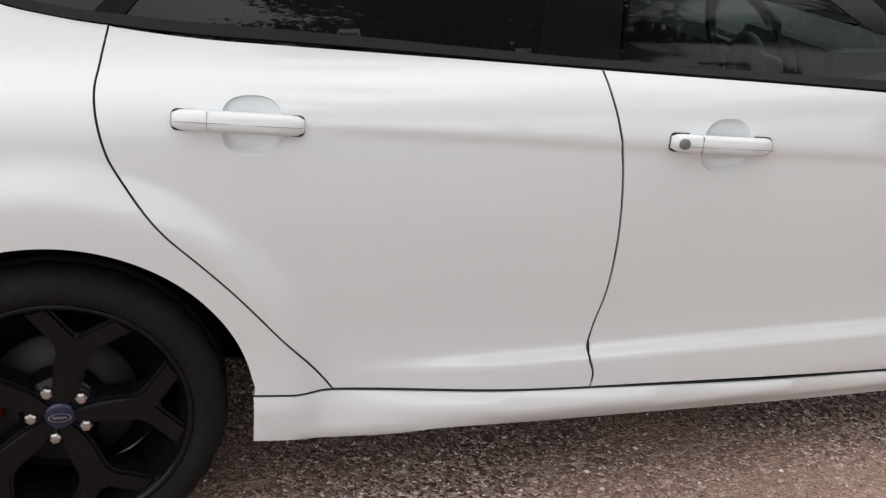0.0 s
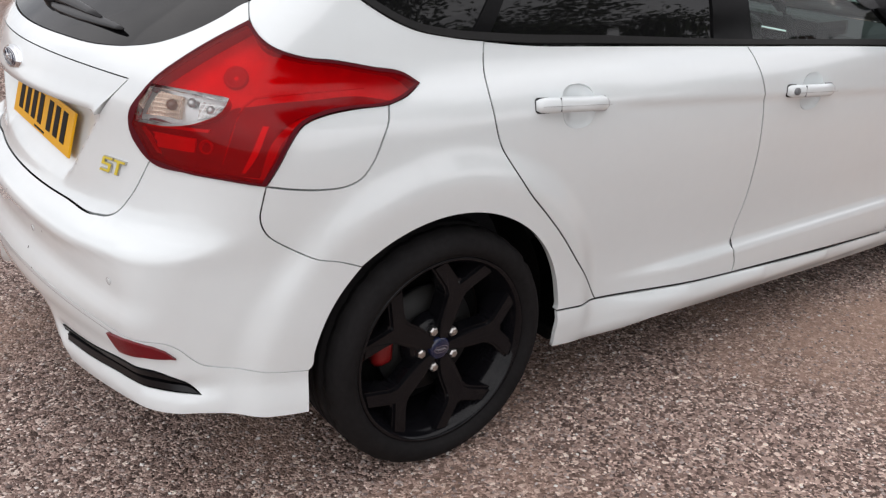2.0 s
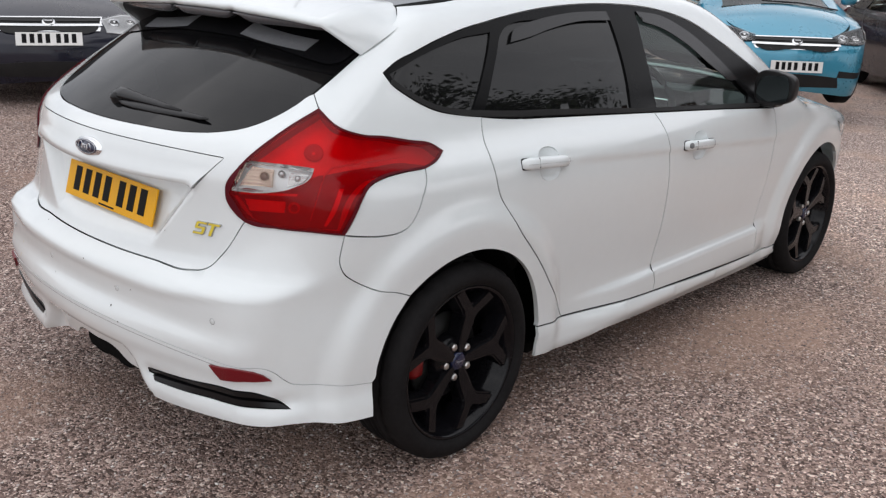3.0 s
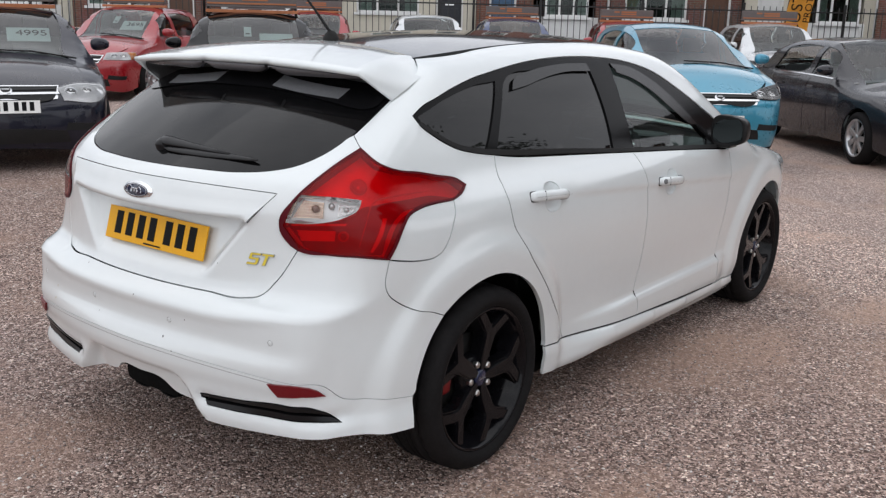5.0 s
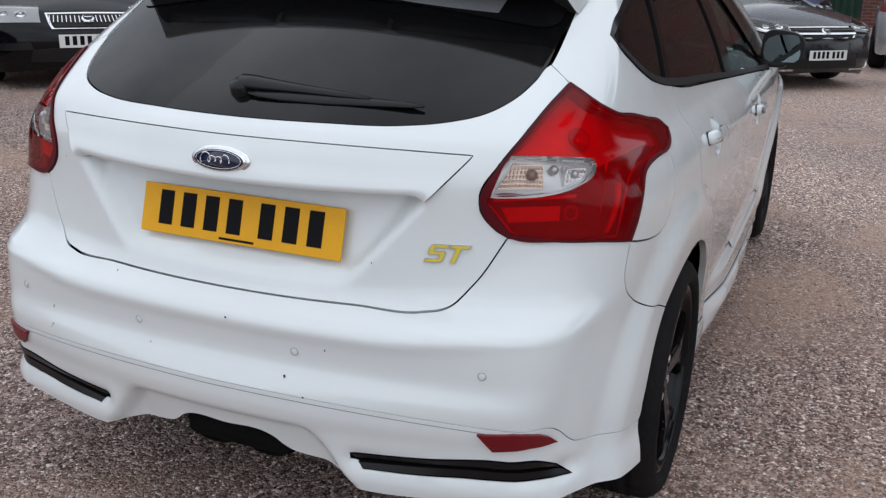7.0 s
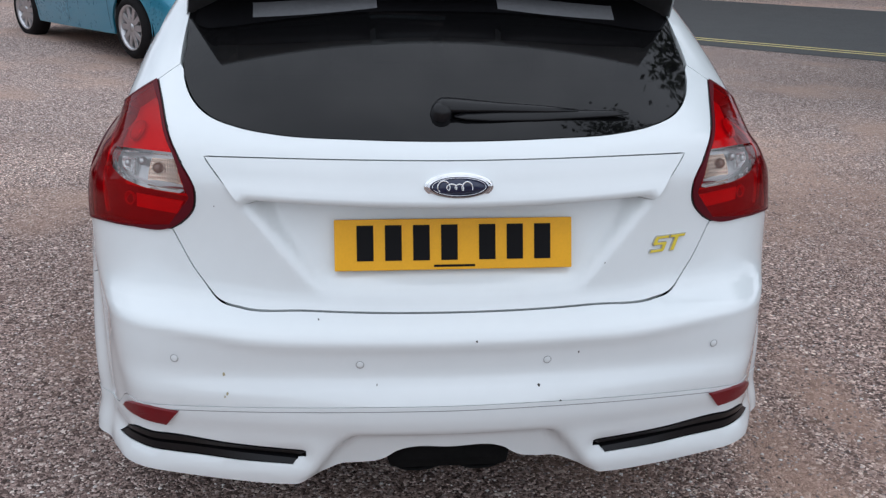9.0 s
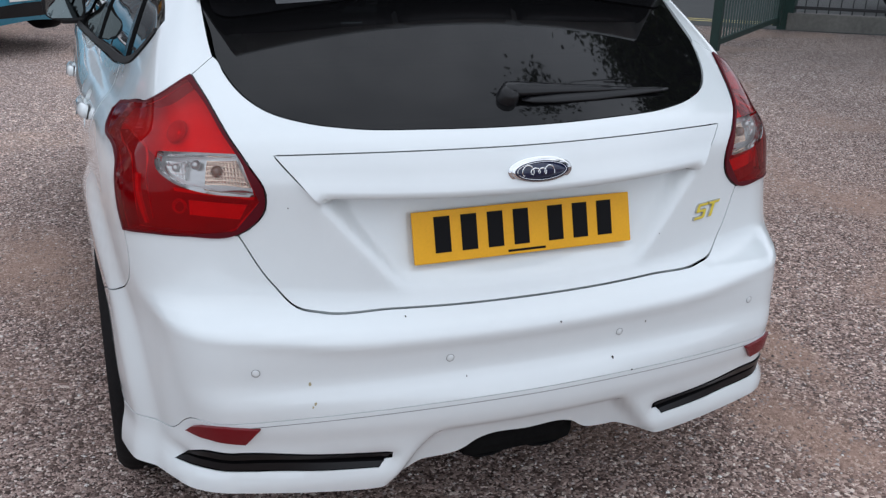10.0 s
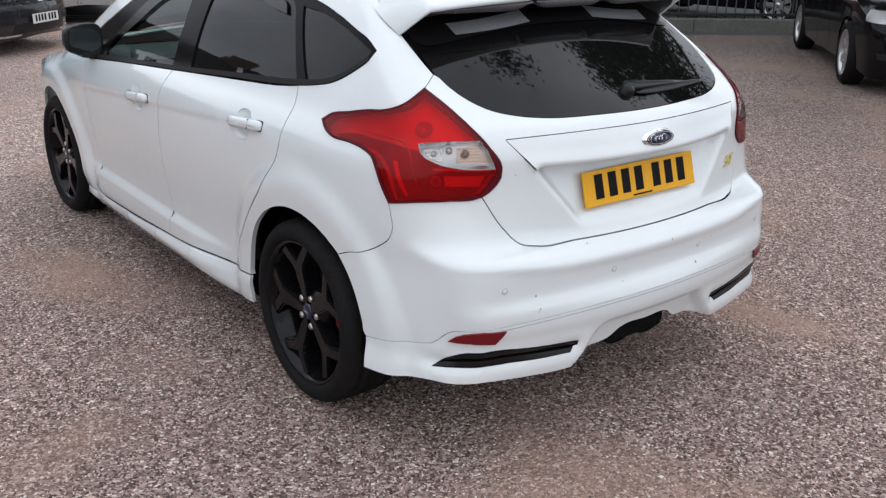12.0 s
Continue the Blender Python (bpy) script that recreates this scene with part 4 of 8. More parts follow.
bumper = hero.panel("rear_bumper", bumper_half + [(-0.757, 0, 0.678)] + [(x, -y, z) for x, y, z in reversed(bumper_half[1:])], WHITE, car, "white moulded rear bumper", step=0.0105, gap=0.0006)
skirt_half = MOULD_ON + hero.aim([(-0.375, 0.856, 0.32), (-0.378, 0.856, 0.276), (-0.45, 0.832, 0.280), (-0.53, 0.797, 0.288), (-0.60, 0.750, 0.294), (-0.665, 0.675, 0.297)]) + [(-0.69, 0.602, 0.293), (-0.717, 0.48, 0.286), (-0.735, 0.36, 0.284), (-0.748, 0.305, 0.287), (-0.76, 0.25, 0.296), (-0.766, 0.20, 0.300), (-0.772, 0.165, 0.306), (-0.774, 0.145, 0.318), (-0.776, 0.125, 0.335), (-0.778, 0.105, 0.344), (-0.778, 0, 0.347)]
VENT = hero.aim([(-0.764, 0.325, 0.365), (-0.740, 0.48, 0.378), (-0.703, 0.65, 0.391), (-0.668, 0.707, 0.389), (-0.628, 0.736, 0.368), (-0.590, 0.761, 0.334), (-0.645, 0.713, 0.3405), (-0.702, 0.592, 0.340), (-0.728, 0.47, 0.336), (-0.745, 0.352, 0.335), (-0.747, 0.348, 0.347), (-0.762, 0.325, 0.349)])


def skirt_shape(p, q):
    ay, z = np.abs(p[:, 1]), p[:, 2]
    lip = 0.024 * step01(0.42, 0.30, z) * step01(0.24, 0.32, ay) * step01(-0.44, -0.64, p[:, 0])
    strake = 0.245 + 0.85 * np.clip(0.398 - z, 0, 0.2)
    middle = -0.030 * step01(strake + 0.006, strake - 0.045, ay) * step01(0.415, 0.385, z)
    pinch = -0.016 * np.exp(-((z - 0.352) / 0.022) ** 2) * step01(0.29, 0.34, ay) * step01(-0.52, -0.60, p[:, 0])
    return lip + middle + pinch


skirt = hero.panel("rear_valance", skirt_half + [(x, -y, z) for x, y, z in reversed(skirt_half[1:-1])], WHITE, car, "white lower rear valance with vents and diffuser", lift=0.001, gap=0.0006, step=0.0105, edge=0.05, dress=skirt_shape,
                   holes=[VENT, [(x, -y, z) for x, y, z in VENT]])
seam = MOULD[:6]
groove = hero.aim([(x, y, z - 0.0102) for x, y, z in seam] + [(x, y, z - 0.0116) for x, y, z in reversed(seam)])
for s in (1, -1):
    hero.panel("moulding_groove", groove, SEAL_GREY, skirt, side=s, lift=0.0016, edge=0, step=0.012, gap=0, dress=skirt_shape)
    vent = hero.panel("vent", VENT, LINER, skirt, "black slatted bumper vent", side=s, lift=-0.03, edge=-0.03, step=0.02, gap=0, dress=skirt_shape)
    for k, (a, b) in enumerate(((0.62, 0.98), (0.06, 0.42))):
        top_l, low_l = [], []
        for i in range(5):
            j = min(i, 4)
            A, B = np.array(VENT[j]), np.array((VENT[9], VENT[8], VENT[7], VENT[6], VENT[5])[j])
            top_l.append(tuple(B + (A - B) * b)), low_l.append(tuple(B + (A - B) * a))
        hero.panel("slat", top_l + low_l[::-1], VENT_BLACK, vent, side=s, lift=0.004, edge=0.03, step=0.014, gap=0.001, dress=skirt_shape)
    hero.panel("reflector", hero.aim([(-0.733, 0.597, 0.457), (-0.711, 0.667, 0.4635), (-0.694, 0.690, 0.461), (-0.673, 0.711, 0.455), (-0.652, 0.725, 0.444), (-0.631, 0.736, 0.424), (-0.686, 0.694, 0.426), (-0.707, 0.660, 0.4225), (-0.716, 0.627, 0.418)]), REFLEX, skirt, "red bumper reflector", sharp=True, side=s, lift=0.009, edge=0.02, step=0.012, gap=0.001, dress=skirt_shape)
    for y in (0.203, 0.600):
        v, f = lathe([(0.0, 0.0008), (0.0068, 0.0008), (0.0076, 0.0004), (0.0078, -0.01)], 20)
        sensor = raw("parking_sensor", v, f, WHITE, bumper, "round painted parking sensor", m=hero.seat(-0.785 + 0.18 * y * y, s * y, 0.579, 0.0008))
        v, f = lathe([(0.0079, 0.0002), (0.0089, 0.0002)], 20)
        raw("ring", v, f, SEAL_GREY, sensor, "thin dark ring", m=pose(0, 0.0006, 0))
    v, f = lathe([(0.0, 0.09), (0.036, 0.09), (0.040, 0.0), (0.046, -0.006), (0.052, -0.002), (0.054, 0.03), (0.054, 0.16)], 28)
    v = [(math.copysign(abs(x / 0.054) ** 0.8, x) * 0.060, y, math.copysign(abs(z / 0.054) ** 0.8, z) * 0.040) for x, y, z in v]
    raw("tail_pipe", v, f, LINER, car, "black rounded exhaust outlet", m=pose(-0.700, s * 0.073, 0.300, 0, 0, -90))
block("exhaust_box", (-0.72, -0.145, 0.272), (-0.5, 0.145, 0.36), LINER, car, "dark rear silencer box", 0.03)
hero.panel("bumper_shell", [(-0.72, 0.0, 0.40), (-0.6, 0.65, 0.40), (-0.42, 0.80, 0.45), (-0.42, 0.80, 0.70), (-0.50, 0.75, 0.80), (-0.6, 0.6, 0.80), (-0.6, 0.56, 0.95), (-0.6, 0, 1.0), (-0.6, -0.56, 0.95), (-0.6, -0.6, 0.80), (-0.50, -0.75, 0.80), (-0.42, -0.80, 0.70), (-0.42, -0.80, 0.45), (-0.6, -0.65, 0.40)], LINER, car, lift=-0.075, edge=0, step=0.06, gap=0)

# plate with unreadable bars, badge, trim letters


def rounded_off(pts):
    """A polygon with its sides cut into short steps."""
    out = []
    for (a, b), (c, d) in zip(pts, pts[1:] + pts[:1]):
        k = max(1, int(math.hypot(c - a, d - b) / 0.003))
        out += [(a + (c - a) * i / k, b + (d - b) * i / k) for i in range(k)]
    return out


def facing(p, n):
    """A pose at p: local y along n, local z up."""
    n = Vector(n).normalized()
    xa = n.cross(Vector((0, 0, 1))).normalized()
    m = Matrix((xa, n, xa.cross(n))).transposed().to_4x4()
    m.translation = p
    return m


def number_plate(parent, m, yellow, w=0.52, h=0.111):
    plate = block("number_plate", (-w / 2, 0, -h / 2), (w / 2, 0.006, h / 2), PLATE_YELLOW if yellow else PLATE_WHITE, parent, ("yellow" if yellow else "white") + " number plate with dark character bars", 0.002, m=m)
    bar = None
    x = 0.219
    for i in range(7):
        if bar is None:
            bar = block("character_bar", (-0.018, 0.0055, -0.0385), (0.018, 0.0072, 0.0385), PLATE_INK, plate, bevel=0.0, m=pose(x - 0.025, 0, 0.004))
        else:
            share(bar, pose(x - 0.025, 0, 0.004))
        x -= 0.061 + (0.022 if i == 3 else 0)
    return plate


plate = number_plate(car, facing((-0.674, -0.006, 0.812), (-0.962, 0, 0.272)), True)
block("maker_line", (-0.045, 0.0055, -0.0495), (0.045, 0.007, -0.0445), PLATE_INK, plate, bevel=0)


def oval(rx, rz, y0, y1, n=40):
    bm = bmesh.new()
    vs = [bm.verts.new((rx * math.cos(2 * math.pi * i / n), y0, rz * math.sin(2 * math.pi * i / n))) for i in range(n)]
    f = bm.faces.new(vs)
    r = bmesh.ops.extrude_face_region(bm, geom=[f])
    up = [v for v in r["geom"] if isinstance(v, bmesh.types.BMVert)]
    for v in up:
        v.co.y = y1
    bmesh.ops.recalc_face_normals(bm, faces=bm.faces)
    es = [e for e in bm.edges if e.verts[0] in up and e.verts[1] in up]
    bmesh.ops.bevel(bm, geom=es, offset=min(abs(y1 - y0) * 0.45, rz * 0.2), segments=3, affect="EDGES")
    return bm


bp = facing(hero.at(-0.735, 0.0, 0.958)[0] + Vector((0, -0.006, 0)), (-0.985, 0, 0.17))
badge = part("oval_badge", oval(0.0725, 0.0295, -0.01, 0.010), CHROME, gate, "chrome-rimmed dark blue oval badge", True, m=bp)
part("enamel", oval(0.0635, 0.0235, 0.006, 0.0115), BADGE_BLUE, badge, "dark blue enamel", True)
bm = bmesh.new()
# a flowing line of loops, the first the tallest
pts, x0 = [], 0.040
for rx, rz, wide in ((0.0085, 0.0125, 0.016), (0.0055, 0.0065, 0.017), (0.0045, 0.0060, 0.015), (0.0060, 0.0105, 0.018)):
    for i in range(14):
        a = 2 * math.pi * i / 14
        pts.append((x0 - wide * i / 14 + rx * math.sin(a), 0.0118, -0.001 - rz * 0.85 * math.cos(a) + 0.25 * rz))
    x0 -= wide
v, f = tube(pts, 0.0013, 5)
vs_ = [bm.verts.new(p) for p in v]
for q in f:
    bm.faces.new([vs_[j] for j in q])
part("emblem_bar", bm, CHROME, badge)
for rx, rz in ((0.0560, 0.0185),):
    v, f = tube([(rx * math.cos(a), 0.0117, rz * math.sin(a)) for a in np.linspace(0, 2 * math.pi, 41)], 0.0008, 5)
    raw("rim_line", v, f, CHROME, badge)
tp = hero.seat(-0.655, -0.492, 0.800, 0.0)
def lean(pts):
    return [(0.92 * x - 0.42 * z, z) for x, z in pts]


LETTER_S = lean([(0.003, 0.019), (0.040, 0.019), (0.044, 0.015), (0.044, 0.001), (0.040, -0.003), (0.015, -0.003), (0.015, -0.011), (0.044, -0.011), (0.044, -0.019), (0.007, -0.019), (0.003, -0.015), (0.003, 0.001), (0.007, 0.005), (0.032, 0.005), (0.032, 0.011), (0.003, 0.011)])
LETTER_T = lean([(-0.044, 0.019), (0.000, 0.019), (0.000, 0.011), (-0.014, 0.011), (-0.014, -0.019), (-0.027, -0.019), (-0.027, 0.011), (-0.044, 0.011)])
for pts in (LETTER_S, LETTER_T):
    badge_base = part("trim_badge", extrude_poly(pts, -0.002, 0.0045), STEEL, gate, "small yellow trim badge with bright edge", m=tp)
    core = shrink(np.array(rounded_off(pts)), 0.0016)
    part("face", extrude_poly([tuple(q) for q in core], 0.003, 0.0060), BADGE_YELLOW, badge_base, "yellow face")

# roof, spoiler, aerial
roof_half = [(0.075, 0, 0), (0.062, 0.25, 0), (0.025, 0.505, 0), (0.45, 0.503, 0), (0.9, 0.498, 0), (1.3, 0.498, 0), (1.72, 0.518, 0), (1.79, 0.3, 0), (1.81, 0, 0)]
hero.panel("roof", mirror_half(roof_half), BLACK_GLOSS, car, "gloss black roof panel", top=True, step=0.05, lift=0.001)
glass_front = [(1.82, 0, 0), (1.80, 0.3, 0), (1.735, 0.512, 0), (1.95, 0.585, 0), (2.15, 0.645, 0), (2.36, 0.69, 0), (2.44, 0.4, 0), (2.47, 0, 0)]
hero.panel("windscreen", mirror_half(glass_front), DOOR_GLASS, car, "clear windscreen", top=True, step=0.06, lift=-0.003)
bonnet_half = [(2.48, 0, 0), (2.45, 0.4, 0), (2.37, 0.69, 0), (2.75, 0.69, 0), (3.0, 0.66, 0), (3.2, 0.52, 0), (3.28, 0.3, 0), (3.30, 0, 0)]
hero.panel("bonnet", mirror_half(bonnet_half), WHITE, car, "white bonnet", top=True, step=0.05)
nose_half = [(3.52, 0, 0.20), (3.3, 0.5, 0.20), (3.05, 0.78, 0.22), (2.99, 0.82, 0.23)] + arc(2.648, 12, 51, 8) + [(3.02, 0.80, 0.615), (3.15, 0.70, 0.62), (3.3, 0.45, 0.66), (3.4, 0, 0.68)]
hero.panel("front_bumper", nose_half + [(x, -y, z) for x, y, z in reversed(nose_half[1:-1])], WHITE, car, "white front bumper", step=0.03)
nose2 = [(3.4, 0, 0.69), (3.3, 0.3, 0.68), (3.28, 0.3, 0.77), (3.3, 0, 0.78)]
hero.panel("grille", nose2 + [(x, -y, z) for x, y, z in reversed(nose2[1:-1])], TRIM, car, "black front grille", step=0.03, lift=-0.01)
for s in (1, -1):
    hero.panel("headlamp", [(3.3, 0.32, 0.68), (3.15, 0.68, 0.63), (3.07, 0.76, 0.66), (3.06, 0.75, 0.80), (3.15, 0.62, 0.80), (3.26, 0.33, 0.77)], SILVER, car, "clear headlamp", side=s, step=0.03)


def spoiler_edge(a):
    """The spoiler's trailing edge, nearly straight to its tips, then down to the pillar."""
    e = np.clip((abs(a) - 0.82) / 0.18, 0, 1)
    s = 1 if a > 0 else -1
    b = min(abs(a), 0.82)
    return Vector((-0.335 + 0.020 * b * b, s * 0.705 * b, 1.366 - 0.034 * b * b)).lerp(Vector((-0.198, s * 0.607, 1.254)), e ** 1.15)


def dark_edge(y):
    """Where the spoiler's white lip ends and its dark underside begins: forward towards the tips."""
    k = abs(y) / 0.52
    return Vector((-0.331 + 0.050 * k ** 2.5, y, 1.346 - 0.014 * k * k))


def spoiler_mesh(under=False):
    A, B, U = 44, 10, 5
    vs, fs = [], []

    def front(a):
        e = np.clip((abs(a) - 0.84) / 0.16, 0, 1)
        x = (0.070 - 0.05 * a * a) * (1 - e) + e * -0.032
        y = 0.597 * a
        z = float(hero.from_top(np.array([[x, y * (1 - 0.02 * e)]]))[0, 2]) + 0.003
        return Vector((x, y, z * (1 - e) + e * 1.330))

    rear = spoiler_edge

    def seat_line(a):
        s = 1 if a > 0 else -1
        e = np.clip((abs(a) - 0.86) / 0.14, 0, 1)
        return Vector((-0.160 - 0.035 * e, 0.585 * a + s * 0.010 * e, 1.318 - 0.035 * a * a - 0.040 * e))
    for i in range(A + 1):
        a = -1 + 2 * i / A
        f, r, g = front(a), rear(a), seat_line(a)
        wing = 1 - np.clip((abs(a) - 0.8) / 0.2, 0, 1)
        col = []
        for j in range(B + 1):
            b = j / B
            p = f.lerp(r, b)
            p.z += 0.016 * math.sin(math.pi * b) * (0.3 + 0.7 * wing)
            p.y += (1 if a > 0 else -1) * 0.018 * math.sin(math.pi * b) * (1 - wing) * (1 if abs(a) < 1 else 0.6)
            col.append(p)
        notch = 0.012 * (math.exp(-((abs(a) - 0.232) / 0.018) ** 2))
        low = r + Vector((0.002 + notch, 0, -0.009 * wing - 0.004))
        low2 = r + Vector((0.016 + notch * 2, 0, -0.013 * wing - 0.005))
        low2.x = max(low2.x, dark_edge(low2.y).x)
        if under:
            col = [low2 + Vector((-0.006, 0, 0.003))] + [low2.lerp(g, j / U) for j in range(1, U + 1)]
        else:
            col += [low, low2]
        vs += col
    k = U + 1 if under else B + 3
    for i in range(A):
        for j in range(k - 1):
            fs.append((i * k + j, (i + 1) * k + j, (i + 1) * k + j + 1, i * k + j + 1))
    return vs, fs


v, f = spoiler_mesh()
spoiler = raw("roof_spoiler", v, f, WHITE, gate, "white roof spoiler over the rear screen")
v, f = spoiler_mesh(True)
raw("underside", v, f, UNDERSIDE, spoiler, "black underside of the spoiler")
for a, b in ((-0.222, 0.222), (0.243, 0.84), (-0.84, -0.243)):
    # three glossy inserts under the trailing edge, each with a rounded lower edge
    vs, fs, n = [], [], 22
    for i in range(n + 1):
        t = a + (b - a) * i / n
        e = np.clip((abs(t) - 0.80) / 0.20, 0, 1)
        r = spoiler_edge(t)
        h = 0.024 * (1 - abs(2 * i / n - 1) ** 7) * (1 - 0.75 * np.clip((abs(t) - 0.35) / 0.55, 0, 1)) + 0.002
        top_, out_ = r + Vector((0.012, 0, -0.014 * (1 - e) - 0.004)), -0.006
        top_.x = max(top_.x, dark_edge(top_.y).x + 0.006)
        vs += [top_, top_ + Vector((out_, 0, -0.004)), top_ + Vector((0.010, 0, -h)), top_ + Vector((0.030, 0, -h - 0.002)), top_ + Vector((0.040, 0, 0))]
    fs = [(5 * i + j, 5 * i + 5 + j, 5 * i + 6 + j, 5 * i + 1 + j) for i in range(n) for j in range(4)]
    raw("brake_light" if a * b < 0 else "infill", vs, fs, FASCIA, spoiler, "dark grey high-level brake light" if a * b < 0 else "glossy dark grey infill panel")
v, f = lathe([(0.0, 0.03), (0.012, 0.03), (0.024, 0.016), (0.032, 0.0), (0.034, -0.01)], 20)
aerial = raw("aerial", v, f, TRIM_DULL, car, "black roof aerial leaning backwards", m=pose(0.150, 0, 1.428, 90, 0, 0))
v, f = tube([(0, 0.02, 0), (-0.085, 0.105, 0), (-0.150, 0.165, 0)], [0.006, 0.0045, 0.003])
raw("mast", v, f, TRIM_DULL, aerial)
# rear wiper
w0, w1 = hero.at(-0.60, 0.02, 1.083)[0], hero.at(-0.565, -0.40, 1.079)[0]
n0 = hero.at(-0.60, -0.15, 1.083)[1]
ax = (w1 - w0).normalized()
up_ = n0.cross(ax).normalized()
if up_.z < 0:
    up_ = -up_


def flat_bar(points, wide, high):
    """A bar of oval section along points: half widths along the glass and off it."""
    vs, n = [], 10
    for p, a, b in zip(points, wide, high):
        vs += [p + up_ * a * math.cos(2 * math.pi * j / n) + n0 * b * math.sin(2 * math.pi * j / n) for j in range(n)]
    fs = [(i * n + j, i * n + (j + 1) % n, (i + 1) * n + (j + 1) % n, (i + 1) * n + j) for i in range(len(points) - 1) for j in range(n)]
    return vs, fs + [tuple(range(n)), tuple(range((len(points) - 1) * n, len(points) * n))]


run = lambda k, off, dn: w0.lerp(w1, k) + n0 * off + up_ * dn
v, f = flat_bar([run(k, 0.016 - 0.006 * k, 0.010 - 0.022 * k) for k in (-0.03, 0.0, 0.06, 0.16, 0.32, 0.55, 0.72)], (0.008, 0.020, 0.022, 0.019, 0.014, 0.010, 0.004), (0.004, 0.010, 0.010, 0.008, 0.006, 0.005, 0.002))
wiper = raw("rear_wiper", v, f, VENT_BLACK, gate, "glossy black rear wiper resting along the screen's foot")
v, f = flat_bar([run(k, 0.007, -0.017 + 0.006 * k) for k in (0.06, 0.12, 0.25, 0.50, 0.75, 0.93, 1.0)], (0.003, 0.012, 0.018, 0.019, 0.013, 0.008, 0.003), (0.002, 0.005, 0.006, 0.006, 0.005, 0.004, 0.002))
raw("blade", v, f, VENT_BLACK, wiper, "dull black blade cover")
v, f = lathe([(0.0, 0.024), (0.014, 0.023), (0.022, 0.016), (0.026, -0.01)], 20)
raw("pivot", v, f, VENT_BLACK, wiper, m=facing(w0, n0))

# mirrors
for s in (1, -1):
    bm = bmesh.new()
    bmesh.ops.create_uvsphere(bm, u_segments=24, v_segments=16, radius=1)
    for q in bm.verts:
        x, y, z = q.co
        k = lambda c: math.copysign(abs(c) ** 0.62, c)
        back = max(min(k(x), 1), -0.35)
        q.co = Vector((back * 0.080, k(y) * 0.086, k(z) * (0.072 - 0.010 * k(y) * s)))
    mir = part("door_mirror", bm, TRIM, car, "gloss black door mirror", True, m=pose(1.925, s * 0.917, 1.026))
    out = [(-0.098 * s, 0.018), (-0.098 * s, -0.030), (-0.086 * s, -0.052), (-0.060 * s, -0.062), (0.070 * s, -0.060), (0.092 * s, -0.046), (0.097 * s, -0.020), (0.090 * s, 0.030), (0.078 * s, 0.054), (0.055 * s, 0.062), (-0.040 * s, 0.058), (-0.082 * s, 0.042)]
    out = [(0.75 * a, 0.92 * b) for a, b in out]
    bm = extrude_poly(out if s > 0 else out[::-1], -0.002, 0.003, 0.001)
    part("mirror_glass", bm, MIRROR, mir, "mirror glass", False, m=facing((-0.0295, 0, 0.0), (-1, -0.05 * s, 0.04)))
    bm = bmesh.new()
    slab(bm, (-0.03, -0.085, -0.082), (0.06, 0.02, -0.052), 0.012)
    if s < 0:
        bmesh.ops.transform(bm, matrix=Matrix.Diagonal((1, -1, 1, 1)), verts=bm.verts)
        bmesh.ops.reverse_faces(bm, faces=bm.faces)
    part("mirror_arm", bm, TRIM, mir)

# wheels
def script_mark(bm, rx, rz, y, r):
    """A flowing line as on a small emblem."""
    pts = [(-rx * (1 - 2 * i / 24), y, rz * math.sin(i * 1.05) * (1 - 0.5 * i / 24)) for i in range(25)]
    v, f = tube(pts, r, 5)
    vs_ = [bm.verts.new(p) for p in v]
    for q in f:
        bm.faces.new([vs_[k] for k in q])
    return bm


def spoke_mesh():
    half = [(0.022, 0.014), (0.044, 0.021), (0.070, 0.027), (0.100, 0.029), (0.146, 0.030), (0.161, 0.040), (0.214, 0.102), (0.236, 0.062), (0.196, 0.015)]
    pts = [(a, -b) for a, b in half] + [(0.184, 0.0)] + half[::-1]
    bm = extrude_poly(pts, 0.030, 0.085, 0.0065)
    for q in bm.verts:
        r = math.hypot(q.co.x, q.co.z)
        q.co.y += 0.010 * step01(0.05, 0.20, r) - (0.016 if q.co.y < 0.06 and r > 0.17 else 0) - 0.010 * max(0, 1 - abs(q.co.z) / 0.012) * step01(0.06, 0.1, r) * step01(0.17, 0.14, r) * (1 if q.co.y > 0.07 else 0)
    return bm


